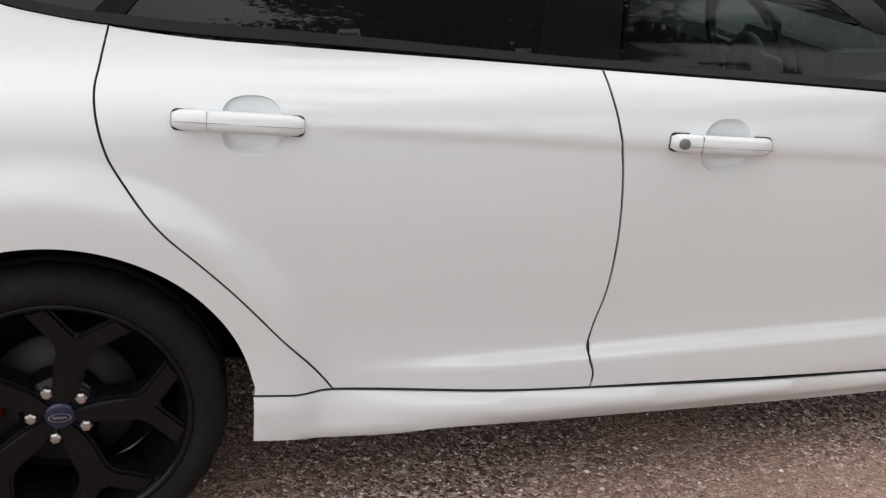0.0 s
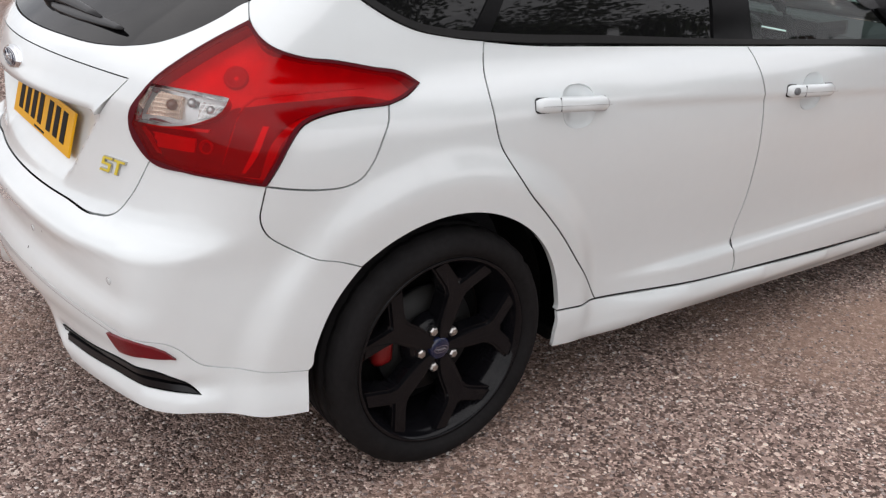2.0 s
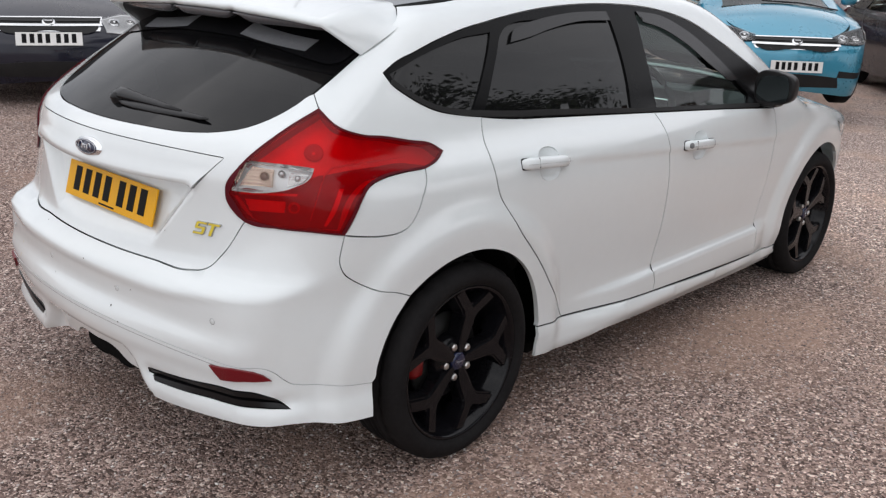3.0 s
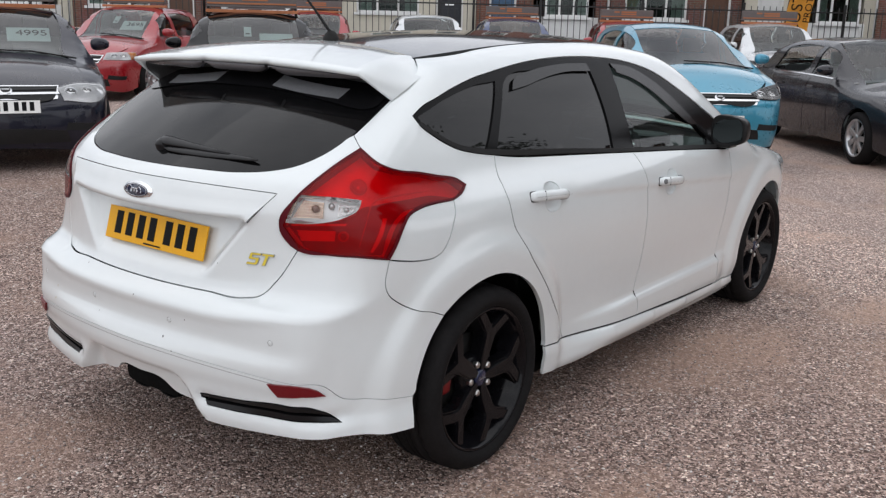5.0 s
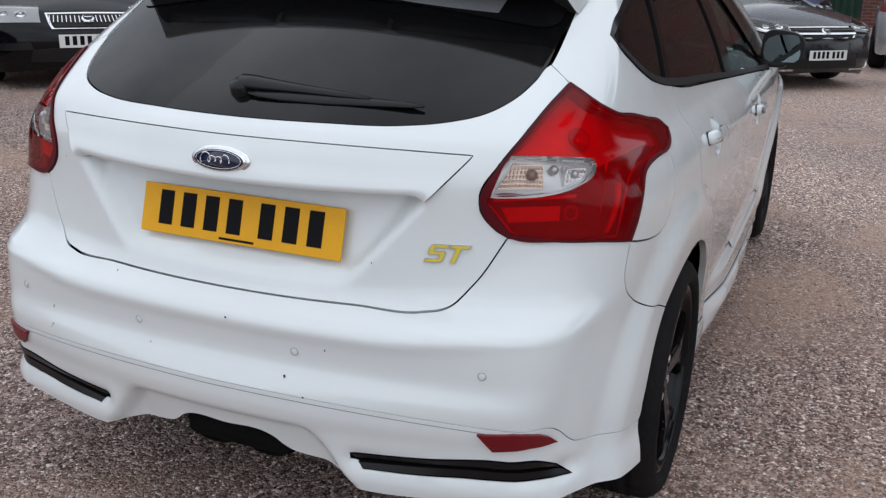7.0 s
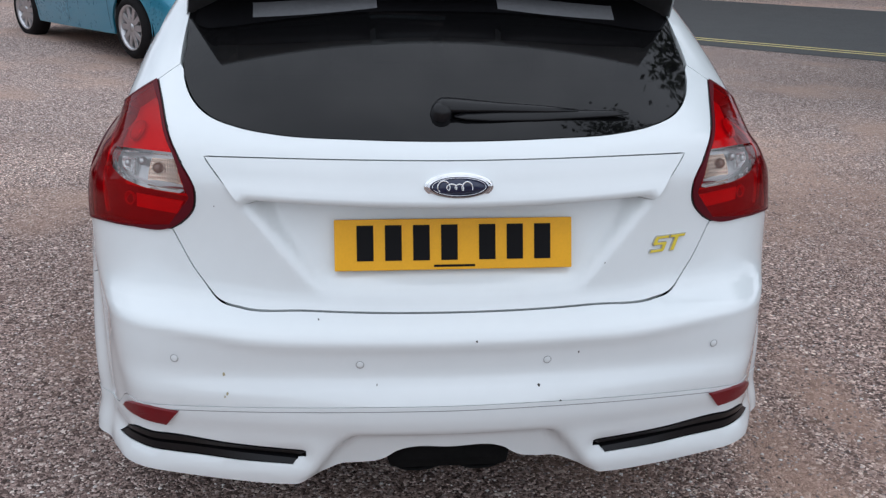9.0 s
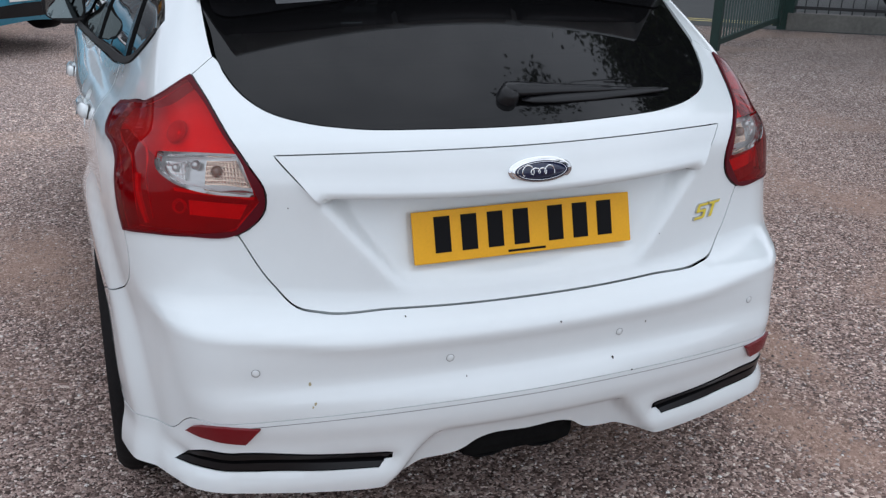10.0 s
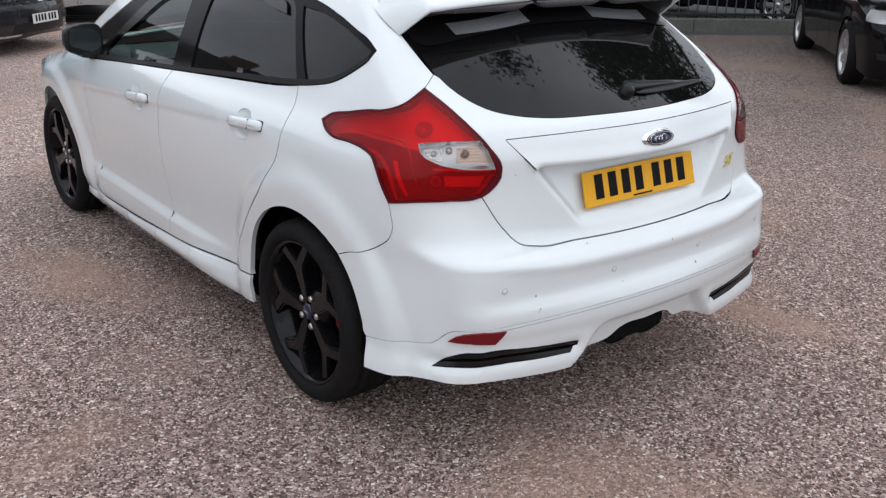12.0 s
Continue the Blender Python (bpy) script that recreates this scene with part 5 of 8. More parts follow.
def build_wheel(parent):
    v, f = lathe([(0.190, -0.11), (0.222, -0.112), (0.226, -0.105), (0.206, -0.09), (0.200, 0.0), (0.222, 0.068), (0.232, 0.084), (0.237, 0.092), (0.240, 0.101), (0.245, 0.106), (0.2505, 0.107), (0.254, 0.102), (0.254, 0.094)], 96)
    wheel = raw("wheel", v, f, RIM, parent, "satin black five-spoke alloy wheel")
    W, n = 0.1175, 120
    prof = [(0.248, -0.098), (0.2545, -0.107), (0.262, -0.116), (0.276, -0.1205), (0.292, -0.118), (0.308, -0.106), (0.3175, -0.091), (0.3205, -0.072), (0.321, -0.060), (0.3135, -0.058), (0.3135, -0.049), (0.3215, -0.047), (0.322, -0.017), (0.3135, -0.015), (0.3135, -0.006), (0.322, -0.004)]
    prof += [(r, -y) for r, y in reversed(prof)]
    v, f = lathe(prof, n)
    k = len(prof)
    vv = []
    for i, (x, y, z) in enumerate(v):
        a, j = i // k, i % k
        r = math.hypot(x, z)
        if 0.308 < r and 0.05 < abs(y) < 0.107 and a % 4 == 0:
            s = (r - 0.0045) / r
            x, z = x * s, z * s
        if abs(y) > 0.117 and 0.255 < r < 0.285 and a % 2 == 0:
            y *= 1.004
        vv.append((x, y, z))
    raw("tyre", vv, f, TYRE, wheel, "black low-profile tyre with grooved tread")
    sp = part("spoke", spoke_mesh(), RIM, wheel, m=pose(0, 0, 0, 0, -3, 0))
    for i in range(1, 5):
        share(sp, pose(0, 0, 0, 0, -3 - 72 * i, 0))
    v, f = lathe([(0.0, 0.074), (0.035, 0.076), (0.060, 0.072), (0.078, 0.060), (0.085, 0.03)], 40)
    raw("hub", v, f, RIM, wheel)
    v, f = lathe([(0.0, 0.089), (0.024, 0.088), (0.029, 0.085), (0.030, 0.070)], 32)
    cap = raw("hub_cap", v, f, BADGE_BLUE, wheel, "dark blue hub cap")
    v, f = lathe([(0.0180, 0.0902), (0.0192, 0.0902)], 32)
    raw("emblem_ring", v, f, CHROME, cap, m=Matrix.Diagonal((1.1, 1, 0.5, 1)))
    bm = bmesh.new()
    part("emblem_bar", script_mark(bm, 0.0135, 0.0042, 0.0895, 0.0007), CHROME, cap)
    v, f = lathe([(0.0, 0.092), (0.009, 0.091), (0.0125, 0.087), (0.0125, 0.06)], 6)
    nut = raw("wheel_nut", v, f, STEEL, wheel, "bare steel wheel nut", smooth=False, m=pose(0.054 * math.cos(radians(39)), -0.005, 0.054 * math.sin(radians(39))))
    for i in range(1, 5):
        a = radians(39 + 72 * i)
        share(nut, pose(0.054 * math.cos(a), -0.005, 0.054 * math.sin(a), 0, 17 * i, 0))
    v, f = lathe([(0.06, 0.02), (0.145, 0.02), (0.145, 0.0), (0.06, 0.0)], 48)
    raw("brake_disc", v, f, DISC, wheel)
    v, f = lathe([(0.0, -0.03), (0.20, -0.03)], 32)
    raw("back_plate", v, f, LINER, wheel)
    for a0, a1 in ((162, 190),):
        vs, fs = [], []
        for i in range(7):
            t = radians(a0 + (a1 - a0) * i / 6)
            swell = 0.004 * math.sin(math.pi * i / 6)
            vs += [(r * math.cos(t), y, r * math.sin(t)) for r, y in ((0.112, 0.006), (0.114, 0.036 + swell), (0.126, 0.044 + swell), (0.150, 0.044 + swell), (0.163 + swell, 0.034), (0.165 + swell, 0.006))]
        fs = [(6 * i + j, 6 * i + (j + 1) % 6, 6 * i + 6 + (j + 1) % 6, 6 * i + 6 + j) for i in range(6) for j in range(6)] + [tuple(range(6)), tuple(range(36, 42))]
        raw("brake_caliper", vs, fs, CALIPER, wheel, "red brake caliper")
    return wheel


def copy_part(ob, m, parent):
    """A part with its sub-parts again, sharing meshes."""
    o = ob.copy()
    scene.collection.objects.link(o)
    o.parent, o.matrix_basis = parent, m
    for c in ob.children:
        q = c.copy()
        scene.collection.objects.link(q)
        q.parent = o
        for g in c.children:
            w = g.copy()
            scene.collection.objects.link(w)
            w.parent = q
    return o


w0 = build_wheel(car)
w0.matrix_basis = pose(0, 0.767, 0.322, 0, 0, 0)
copy_part(w0, pose(2.648, 0.772, 0.322, 0, 30, 0), car)
for x, a in ((0, 0), (2.648, 50)):
    # the far flank's wheels are mirrored
    copy_part(w0, pose(x, -0.767, 0.322, 0, 0, 0) @ Matrix.Diagonal((1, -1, 1, 1)) @ pose(0, 0, 0, 0, a, 0), car)
for x in (0, 2.648):
    for s in (1, -1):
        a = np.linspace(-0.21, math.pi + 0.19, 30)
        vs = [(x + 0.392 * math.cos(t), s * y, 0.322 + 0.392 * math.sin(t)) for y in (0.785, 0.55) for t in a]
        vs += [(x + 0.2 * math.cos(t), s * 0.55, 0.322 + 0.2 * math.sin(t)) for t in a]
        fs = [(k * 30 + i, k * 30 + i + 1, (k + 1) * 30 + i + 1, (k + 1) * 30 + i) for k in range(2) for i in range(29)]
        raw("arch_liner", vs, fs, LINER, car, "black wheel-arch liner")

# floor pan and cabin
bm = bmesh.new()
slab(bm, (0.42, -0.80, 0.20), (2.22, 0.80, 0.24), 0.01)
slab(bm, (-0.62, -0.55, 0.26), (0.43, 0.55, 0.30), 0.01)
slab(bm, (2.2, -0.55, 0.2), (3.3, 0.55, 0.24), 0.01)
part("floor_pan", bm, LINER, car)
bm = bmesh.new()
slab(bm, (-0.50, -0.60, 0.86), (0.30, 0.60, 0.92), 0.01)
part("parcel_shelf", bm, CABIN, car)
bm = bmesh.new()
slab(bm, (1.85, -0.72, 0.70), (2.40, 0.72, 0.93), 0.06)
slab(bm, (1.78, -0.60, 0.88), (1.98, -0.18, 0.985), 0.03)
part("dashboard", bm, CABIN, car)
for s in (1, -1):
    bm = bmesh.new()
    slab(bm, (0.95, -0.25, 0.42), (1.45, 0.25, 0.58), 0.05)
    slab(bm, (0.0, -0.24, 0.0), (0.13, 0.24, 0.66), 0.05, pose(0.86, 0, 0.52, 0, -14, 0))
    slab(bm, (0.0, -0.13, 0.68), (0.10, 0.13, 0.88), 0.04, pose(0.87, 0, 0.52, 0, -12, 0))
    part("front_seat", bm, CLOTH, car, "dark cloth front seat", m=pose(0.05, s * 0.37, 0))
    block("door_lining", (0.47, s * 0.80 - 0.02, 0.35), (2.0, s * 0.80 + 0.02, 0.93), CABIN, car, bevel=0.015)
bm = bmesh.new()
slab(bm, (0.10, -0.62, 0.42), (0.60, 0.62, 0.58), 0.05)
slab(bm, (0.0, -0.62, 0.0), (0.13, 0.62, 0.60), 0.05, pose(0.02, 0, 0.52, 0, -18, 0))
for y in (-0.38, 0.38):
    slab(bm, (0.0, y - 0.12, 0.58), (0.08, y + 0.12, 0.72), 0.03, pose(0.02, 0, 0.52, 0, -16, 0))
part("rear_bench", bm, CLOTH, car, "dark rear bench seat")
v, f = tube([(0.185 * math.cos(a), 0, 0.185 * math.sin(a)) for a in np.linspace(0, 2 * math.pi, 33)], 0.016, 8)
wheel_m = pose(1.70, -0.37, 0.93, 0, 0, 90) @ pose(0, 0, 0, -24, 0, 0)
steer = raw("steering_wheel", v, f, CABIN, car, "black steering wheel with silver spokes", m=wheel_m)
for a in (0, 180, 270):
    block("spoke", (0.03, -0.008, -0.018), (0.18, 0.008, 0.018), SILVER, steer, m=pose(0, 0, 0, 0, -a, 0))
v, f = lathe([(0.0, 0.03), (0.05, 0.025), (0.062, 0.0), (0.05, -0.02)], 20)
raw("horn_pad", v, f, CABIN, steer)
hero.panel("headlining", [(0.1, -0.48, 0), (0.1, 0.48, 0), (1.7, 0.48, 0), (1.7, -0.48, 0)], GREY_CABIN, car, top=True, lift=-0.03, step=0.2, edge=0)
block("sun_visor", (1.55, -0.55, 1.335), (1.72, -0.2, 1.35), GREY_CABIN, car)

# chips and dirt specks in the bumper's paint
chip_rng = random.Random(4)
for x, y, z, r, m_ in ((-0.737, 0.289, 0.669, 0.005, DIRT), (-0.798, -0.045, 0.633, 0.0045, DIRT), (-0.773, -0.273, 0.592, 0.0045, DIRT), (-0.793, -0.185, 0.523, 0.007, DIRT), (-0.799, -0.233, 0.487, 0.006, DIRT), (-0.799, -0.237, 0.481, 0.007, STAIN), (-0.79, 0.168, 0.533, 0.004, DIRT),
                       (-0.746, 0.496, 0.546, 0.007, STAIN), (-0.757, 0.488, 0.508, 0.006, STAIN), (-0.757, 0.493, 0.501, 0.004, STAIN), (-0.723, 0.161, 0.939, 0.004, DIRT), (-0.644, 0.507, 0.895, 0.003, DIRT), (-0.694, -0.340, 0.769, 0.003, DIRT)):
    bm = bmesh.new()
    bmesh.ops.create_circle(bm, cap_ends=True, radius=r, segments=9)
    for q in bm.verts:
        q.co = Vector((q.co.x * chip_rng.uniform(0.2, 0.6), 0, q.co.y * chip_rng.uniform(0.4, 0.9)))
    part("paint_chip", bm, m_, gate if z > 0.7 else bumper, m=hero.seat(x, y, z, 0.0008))

# ---- ground ----
def lie(x, y):
    """Height of the yard, which climbs a little beyond the hatchback."""
    return 0.14 * step01(1.4, 4.0, np.asarray(y, float)) - 0.07 * step01(4.0, 9.5, np.asarray(x, float)) * (1 - step01(2.0, 6.0, np.asarray(y, float)))


def gravel_material():
    m = bpy.data.materials.new("gravel")
    m.use_nodes = True
    nt = m.node_tree
    b = nt.nodes["Principled BSDF"]
    b.inputs["Roughness"].default_value = 0.88
    b.inputs["Specular IOR Level"].default_value = 0.25
    nd, ln = nt.nodes, nt.links
    tc = nd.new("ShaderNodeTexCoord")

    def vor(scale, feature="F1"):
        v = nd.new("ShaderNodeTexVoronoi")
        v.feature = feature
        v.inputs["Scale"].default_value = scale
        ln.new(warp.outputs[0], v.inputs["Vector"])
        return v

    def noise_tex(scale, detail=4):
        n = nd.new("ShaderNodeTexNoise")
        n.inputs["Scale"].default_value, n.inputs["Detail"].default_value = scale, detail
        ln.new(tc.outputs["Object"], n.inputs["Vector"])
        return n

    def ramp(src, stops):
        r = nd.new("ShaderNodeValToRGB")
        el = r.color_ramp.elements
        while len(el) < len(stops):
            el.new(0.5)
        for e, (p, c) in zip(el, stops):
            e.position, e.color = p, (*c, 1)
        ln.new(src, r.inputs[0])
        return r

    def mix(kind, fac, a, c):
        n = nd.new("ShaderNodeMixRGB")
        n.blend_type = kind
        for i, s in enumerate((fac, a, c)):
            if isinstance(s, float):
                n.inputs[i].default_value = s if i == 0 else (s, s, s, 1)
            else:
                ln.new(s, n.inputs[i])
        return n
    wob = noise_tex(120, 2)
    warp = nd.new("ShaderNodeVectorMath")
    warp.operation = "MULTIPLY_ADD"
    ln.new(wob.outputs["Color"], warp.inputs[0])
    warp.inputs[1].default_value = (0.006, 0.006, 0.0)
    ln.new(tc.outputs["Object"], warp.inputs[2])
    fine, big = vor(150), vor(84)
    sep = nd.new("ShaderNodeSeparateColor")
    ln.new(fine.outputs["Color"], sep.inputs[0])
    sep2 = nd.new("ShaderNodeSeparateColor")
    ln.new(big.outputs["Color"], sep2.inputs[0])
    stone = ramp(sep.outputs[0], [(0.0, (0.048, 0.034, 0.030)), (0.3, (0.150, 0.109, 0.096)), (0.62, (0.36, 0.275, 0.245)), (0.86, (0.60, 0.49, 0.44)), (1.0, (0.95, 0.90, 0.85))])
    stone2 = ramp(sep2.outputs[1], [(0.0, (0.070, 0.050, 0.044)), (0.5, (0.31, 0.235, 0.21)), (0.90, (0.54, 0.44, 0.395)), (1.0, (0.92, 0.86, 0.80))])
    pick = ramp(sep2.outputs[2], [(0.60, (0, 0, 0)), (0.64, (1, 1, 1))])
    both = mix("MIX", pick.outputs[0], stone.outputs[0], stone2.outputs[0])
    # fines trodden into the stones, pale and sandy
    patch = noise_tex(0.9, 5)
    sand = ramp(patch.outputs[0], [(0.52, (0, 0, 0)), (0.68, (0.70, 0.70, 0.70))])
    grain = noise_tex(420, 3)
    dust = ramp(grain.outputs[0], [(0.3, (0.27, 0.185, 0.145)), (0.7, (0.56, 0.415, 0.335))])
    # tyre-worn sandy runs beside the parked hatchback
    ragged = noise_tex(5.0, 6)
    worn = sand.outputs[0]
    for px_, py_, rz_, lx, ly in ((-0.45, -1.06, 8, 0.75, 0.26), (1.70, -1.08, -12, 1.15, 0.50), (2.9, -1.45, -14, 0.7, 0.3), (3.0, -2.3, -12, 2.4, 1.2), (1.60, 1.15, 14, 0.85, 0.36), (0.0, -1.35, 0, 0.6, 0.2)):
        mp, gr = nd.new("ShaderNodeMapping"), nd.new("ShaderNodeTexGradient")
        mp.vector_type = "TEXTURE"
        mp.inputs["Location"].default_value, mp.inputs["Rotation"].default_value, mp.inputs["Scale"].default_value = (px_, py_, 0), (0, 0, radians(rz_)), (lx, ly, 1)
        gr.gradient_type = "SPHERICAL"
        ln.new(tc.outputs["Object"], mp.inputs["Vector"]), ln.new(mp.outputs[0], gr.inputs[0])
        s1 = nd.new("ShaderNodeMath")
        s1.operation = "MULTIPLY"
        ln.new(gr.outputs["Fac"], s1.inputs[0]), ln.new(ragged.outputs[0], s1.inputs[1])
        run = ramp(s1.outputs[0], [(0.10, (0, 0, 0)), (0.36, (0.68, 0.68, 0.68))])
        worn = mix("LIGHTEN", 1.0, worn, run.outputs[0]).outputs[0]
    dusty = mix("MIX", worn, both.outputs[0], dust.outputs[0])
    tone = noise_tex(0.35, 3)
    tint = ramp(tone.outputs[0], [(0.35, (0.97, 0.905, 0.885)), (0.65, (1.24, 1.13, 1.07))])
    final = mix("MULTIPLY", 1.0, dusty.outputs[0], tint.outputs[0])
    # newer, paler chippings over the middle of the yard
    axis = nd.new("ShaderNodeSeparateXYZ")
    ln.new(tc.outputs["Object"], axis.inputs[0])
    edge_ = nd.new("ShaderNodeMath")
    edge_.operation = "MULTIPLY_ADD"
    ln.new(tone.outputs[0], edge_.inputs[0])
    edge_.inputs[1].default_value = 4.0
    ln.new(axis.outputs[0], edge_.inputs[2])
    pale = nd.new("ShaderNodeMapRange")
    ln.new(edge_.outputs[0], pale.inputs[0])
    for i, v in ((1, 3.3), (2, 5.9), (3, 0.0), (4, 1.0)):
        pale.inputs[i].default_value = v
    fresh = mix("MULTIPLY", 1.0, final.outputs[0], 0.0)
    fresh.inputs[2].default_value = (1.42, 1.48, 1.50, 1)
    final = mix("MIX", pale.outputs[0], final.outputs[0], fresh.outputs[0])
    # tree shade painted into the gravel along the wall, together with leaf litter
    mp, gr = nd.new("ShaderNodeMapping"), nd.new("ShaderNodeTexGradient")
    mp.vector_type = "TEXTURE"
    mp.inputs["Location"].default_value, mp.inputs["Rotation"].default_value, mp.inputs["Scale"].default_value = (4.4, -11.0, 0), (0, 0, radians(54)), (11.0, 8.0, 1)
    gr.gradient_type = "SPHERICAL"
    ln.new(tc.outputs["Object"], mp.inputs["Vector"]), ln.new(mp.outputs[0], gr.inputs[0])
    shade_litter = ramp(gr.outputs["Fac"], [(0.05, (1, 1, 1)), (0.45, (0.60, 0.625, 0.64)), (0.75, (0.40, 0.425, 0.43))])
    final = mix("MULTIPLY", 1.0, final.outputs[0], shade_litter.outputs[0])
    ln.new(final.outputs[0], b.inputs["Base Color"])
    # relief: round stones in two sizes
    h1 = nd.new("ShaderNodeMath")
    h1.operation = "MULTIPLY_ADD"
    ln.new(fine.outputs["Distance"], h1.inputs[0])
    h1.inputs[1].default_value = -0.7
    ln.new(sep.outputs[1], h1.inputs[2])
    h2 = nd.new("ShaderNodeMath")
    h2.operation = "MULTIPLY_ADD"
    ln.new(big.outputs["Distance"], h2.inputs[0])
    h2.inputs[1].default_value = -0.6
    ln.new(h1.outputs[0], h2.inputs[2])
    bp = nd.new("ShaderNodeBump")
    bp.inputs["Strength"].default_value, bp.inputs["Distance"].default_value = 1.0, 0.010
    ln.new(h2.outputs[0], bp.inputs["Height"])
    ln.new(bp.outputs[0], b.inputs["Normal"])
    return m


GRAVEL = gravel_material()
gx = np.concatenate((np.linspace(-260, -12, 14), np.linspace(-10, 22, 65), np.linspace(24, 300, 18)))
gy = np.concatenate((np.linspace(-260, -12, 14), np.linspace(-10, 22, 65), np.linspace(24, 300, 18)))
GX, GY = np.meshgrid(gx, gy)
gp = np.stack((GX, GY, lie(GX, GY)), -1).reshape(-1, 3)
gn = len(gx)
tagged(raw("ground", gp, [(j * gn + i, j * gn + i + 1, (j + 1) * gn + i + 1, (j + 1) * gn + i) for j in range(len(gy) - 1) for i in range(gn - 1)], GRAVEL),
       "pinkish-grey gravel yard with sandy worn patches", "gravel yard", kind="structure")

# loose stones lying on top, round the parked hatchback
STONE = bpy.data.materials.new("loose_stone")
STONE.use_nodes = True
_n, _l = STONE.node_tree.nodes, STONE.node_tree.links
_g, _r = _n.new("ShaderNodeNewGeometry"), _n.new("ShaderNodeValToRGB")
while len(_r.color_ramp.elements) < 4:
    _r.color_ramp.elements.new(0.5)
for e, (p, c) in zip(_r.color_ramp.elements, ((0.0, (0.10, 0.075, 0.068)), (0.4, (0.27, 0.205, 0.185)), (0.85, (0.46, 0.385, 0.355)), (1.0, (0.85, 0.81, 0.77)))):
    e.position, e.color = p, (*c, 1)
_l.new(_g.outputs["Random Per Island"], _r.inputs[0]), _l.new(_r.outputs[0], _n["Principled BSDF"].inputs["Base Color"])
_n["Principled BSDF"].inputs["Roughness"].default_value = 0.8
rs = np.random.RandomState(7)
N = 70000
ang, rad = rs.uniform(0, 2 * math.pi, N), rs.uniform(0, 1, N) ** 0.7 * 5.2
sx, sy = 0.2 + rad * np.cos(ang), -0.3 + rad * np.sin(ang)
size = 0.0028 + 0.0060 * rs.beta(1.6, 4.5, N)
octa = np.array([(1, 0, 0), (-1, 0, 0), (0, 1, 0), (0, -1, 0), (0, 0, 1), (0, 0, -0.6)], float)
rot = rs.uniform(0, math.pi, N)
sv = octa[None] * (0.75 + 0.5 * rs.rand(N, 6, 1)) * size[:, None, None] * np.array([1.25, 1.0, 0.75])
c_, s_ = np.cos(rot)[:, None], np.sin(rot)[:, None]
sv = np.stack((sv[..., 0] * c_ - sv[..., 1] * s_, sv[..., 0] * s_ + sv[..., 1] * c_, sv[..., 2]), -1)
sv += np.stack((sx, sy, lie(sx, sy) + size * 0.25), -1)[:, None]
of = np.array([(0, 2, 4), (2, 1, 4), (1, 3, 4), (3, 0, 4), (2, 0, 5), (1, 2, 5), (3, 1, 5), (0, 3, 5)])
sf = (of[None] + 6 * np.arange(N)[:, None, None]).reshape(-1, 3)
tagged(raw("loose_stones", sv.reshape(-1, 3).tolist(), sf.tolist(), STONE, smooth=False), "loose pale and brown gravel stones on the yard", "gravel", kind="stuff")

# ---- the other cars of the yard ----
ALLOY = mat("silver_alloy", (0.55, 0.55, 0.56), 0.3, metal=0.85, vary=0.1, scale=30)
BOARD = mat("board_grey", (0.13, 0.112, 0.108), 0.55, vary=0.15, scale=6)
BOARD_ORANGE = mat("board_orange", (0.42, 0.15, 0.06), 0.55, vary=0.1, scale=8)
PAPER = mat("paper_white", (0.72, 0.74, 0.73), 0.7, vary=0.05, scale=10)
HEADLAMP_DARK = mat("dark_headlamp_housing", (0.10, 0.10, 0.105), 0.2, metal=0.7, bump=0.3, bump_scale=22)
CAR_CABIN = mat("grey_cabin_trim", (0.22, 0.22, 0.22), 0.7, vary=0.2, scale=12)
HEADLAMP = mat("headlamp_reflector", (0.72, 0.73, 0.74), 0.2, metal=0.4, bump=0.3, bump_scale=22)


def paint(name, col, flake=0.3, coat=1.0, spec=0.5, rough=0.3):
    return mat(name, col, rough, metal=flake, coat=coat, vary=0.06, scale=3, rough_vary=0.06, spec=spec)


def writing(text, size, m, material, parent):
    cu = bpy.data.curves.new("writing", "FONT")
    cu.body, cu.size, cu.align_x, cu.align_y, cu.extrude = text, size, "CENTER", "CENTER", 0.0008
    cu.materials.append(material)
    ob = new("writing", cu)
    me = bpy.data.meshes.new_from_object(ob.evaluated_get(bpy.context.evaluated_depsgraph_get()))
    bpy.data.objects.remove(ob)
    me.materials.clear()
    me.materials.append(material)
    o = new("lettering", me)
    o.parent, o.matrix_basis = parent, m
    return o


def small_wheel(parent, m, r=0.315, rim=0.226, n=7, w=0.10):
    """A plain alloy wheel with its tyre, outer side along local y."""
    prof = [(rim - 0.02, -w), (rim + 0.03, -w * 1.1), (r - 0.03, -w), (r, -w * 0.7), (r, w * 0.7), (r - 0.03, w), (rim + 0.03, w * 1.1), (rim, w * 0.95)]
    v, f = lathe(prof, 40)
    wheel = raw("wheel", v, f, TYRE, parent, "black tyre on a silver alloy wheel", m=m)
    v, f = lathe([(rim + 0.008, w * 0.92), (rim, w * 1.0), (rim - 0.02, w * 0.8), (rim - 0.03, -w)], 40)
    raw("rim", v, f, ALLOY, wheel)
    pts = [(0.02, -0.03), (rim - 0.015, -0.032), (rim - 0.015, 0.032), (0.02, 0.03)]
    sp = part("spoke", extrude_poly(pts, w * 0.45, w * 0.75, 0.006), ALLOY, wheel)
    for i in range(1, n):
        share(sp, pose(0, 0, 0, 0, 360 / n * i, 0))
    v, f = lathe([(0.0, w * 0.82), (0.04, w * 0.8), (0.05, w * 0.6)], 20)
    raw("hub_cap", v, f, ALLOY, wheel)
    v, f = lathe([(0.0, w * 0.2), (rim - 0.03, w * 0.2)], 24)
    raw("back_plate", v, f, LINER, wheel)
    return wheel


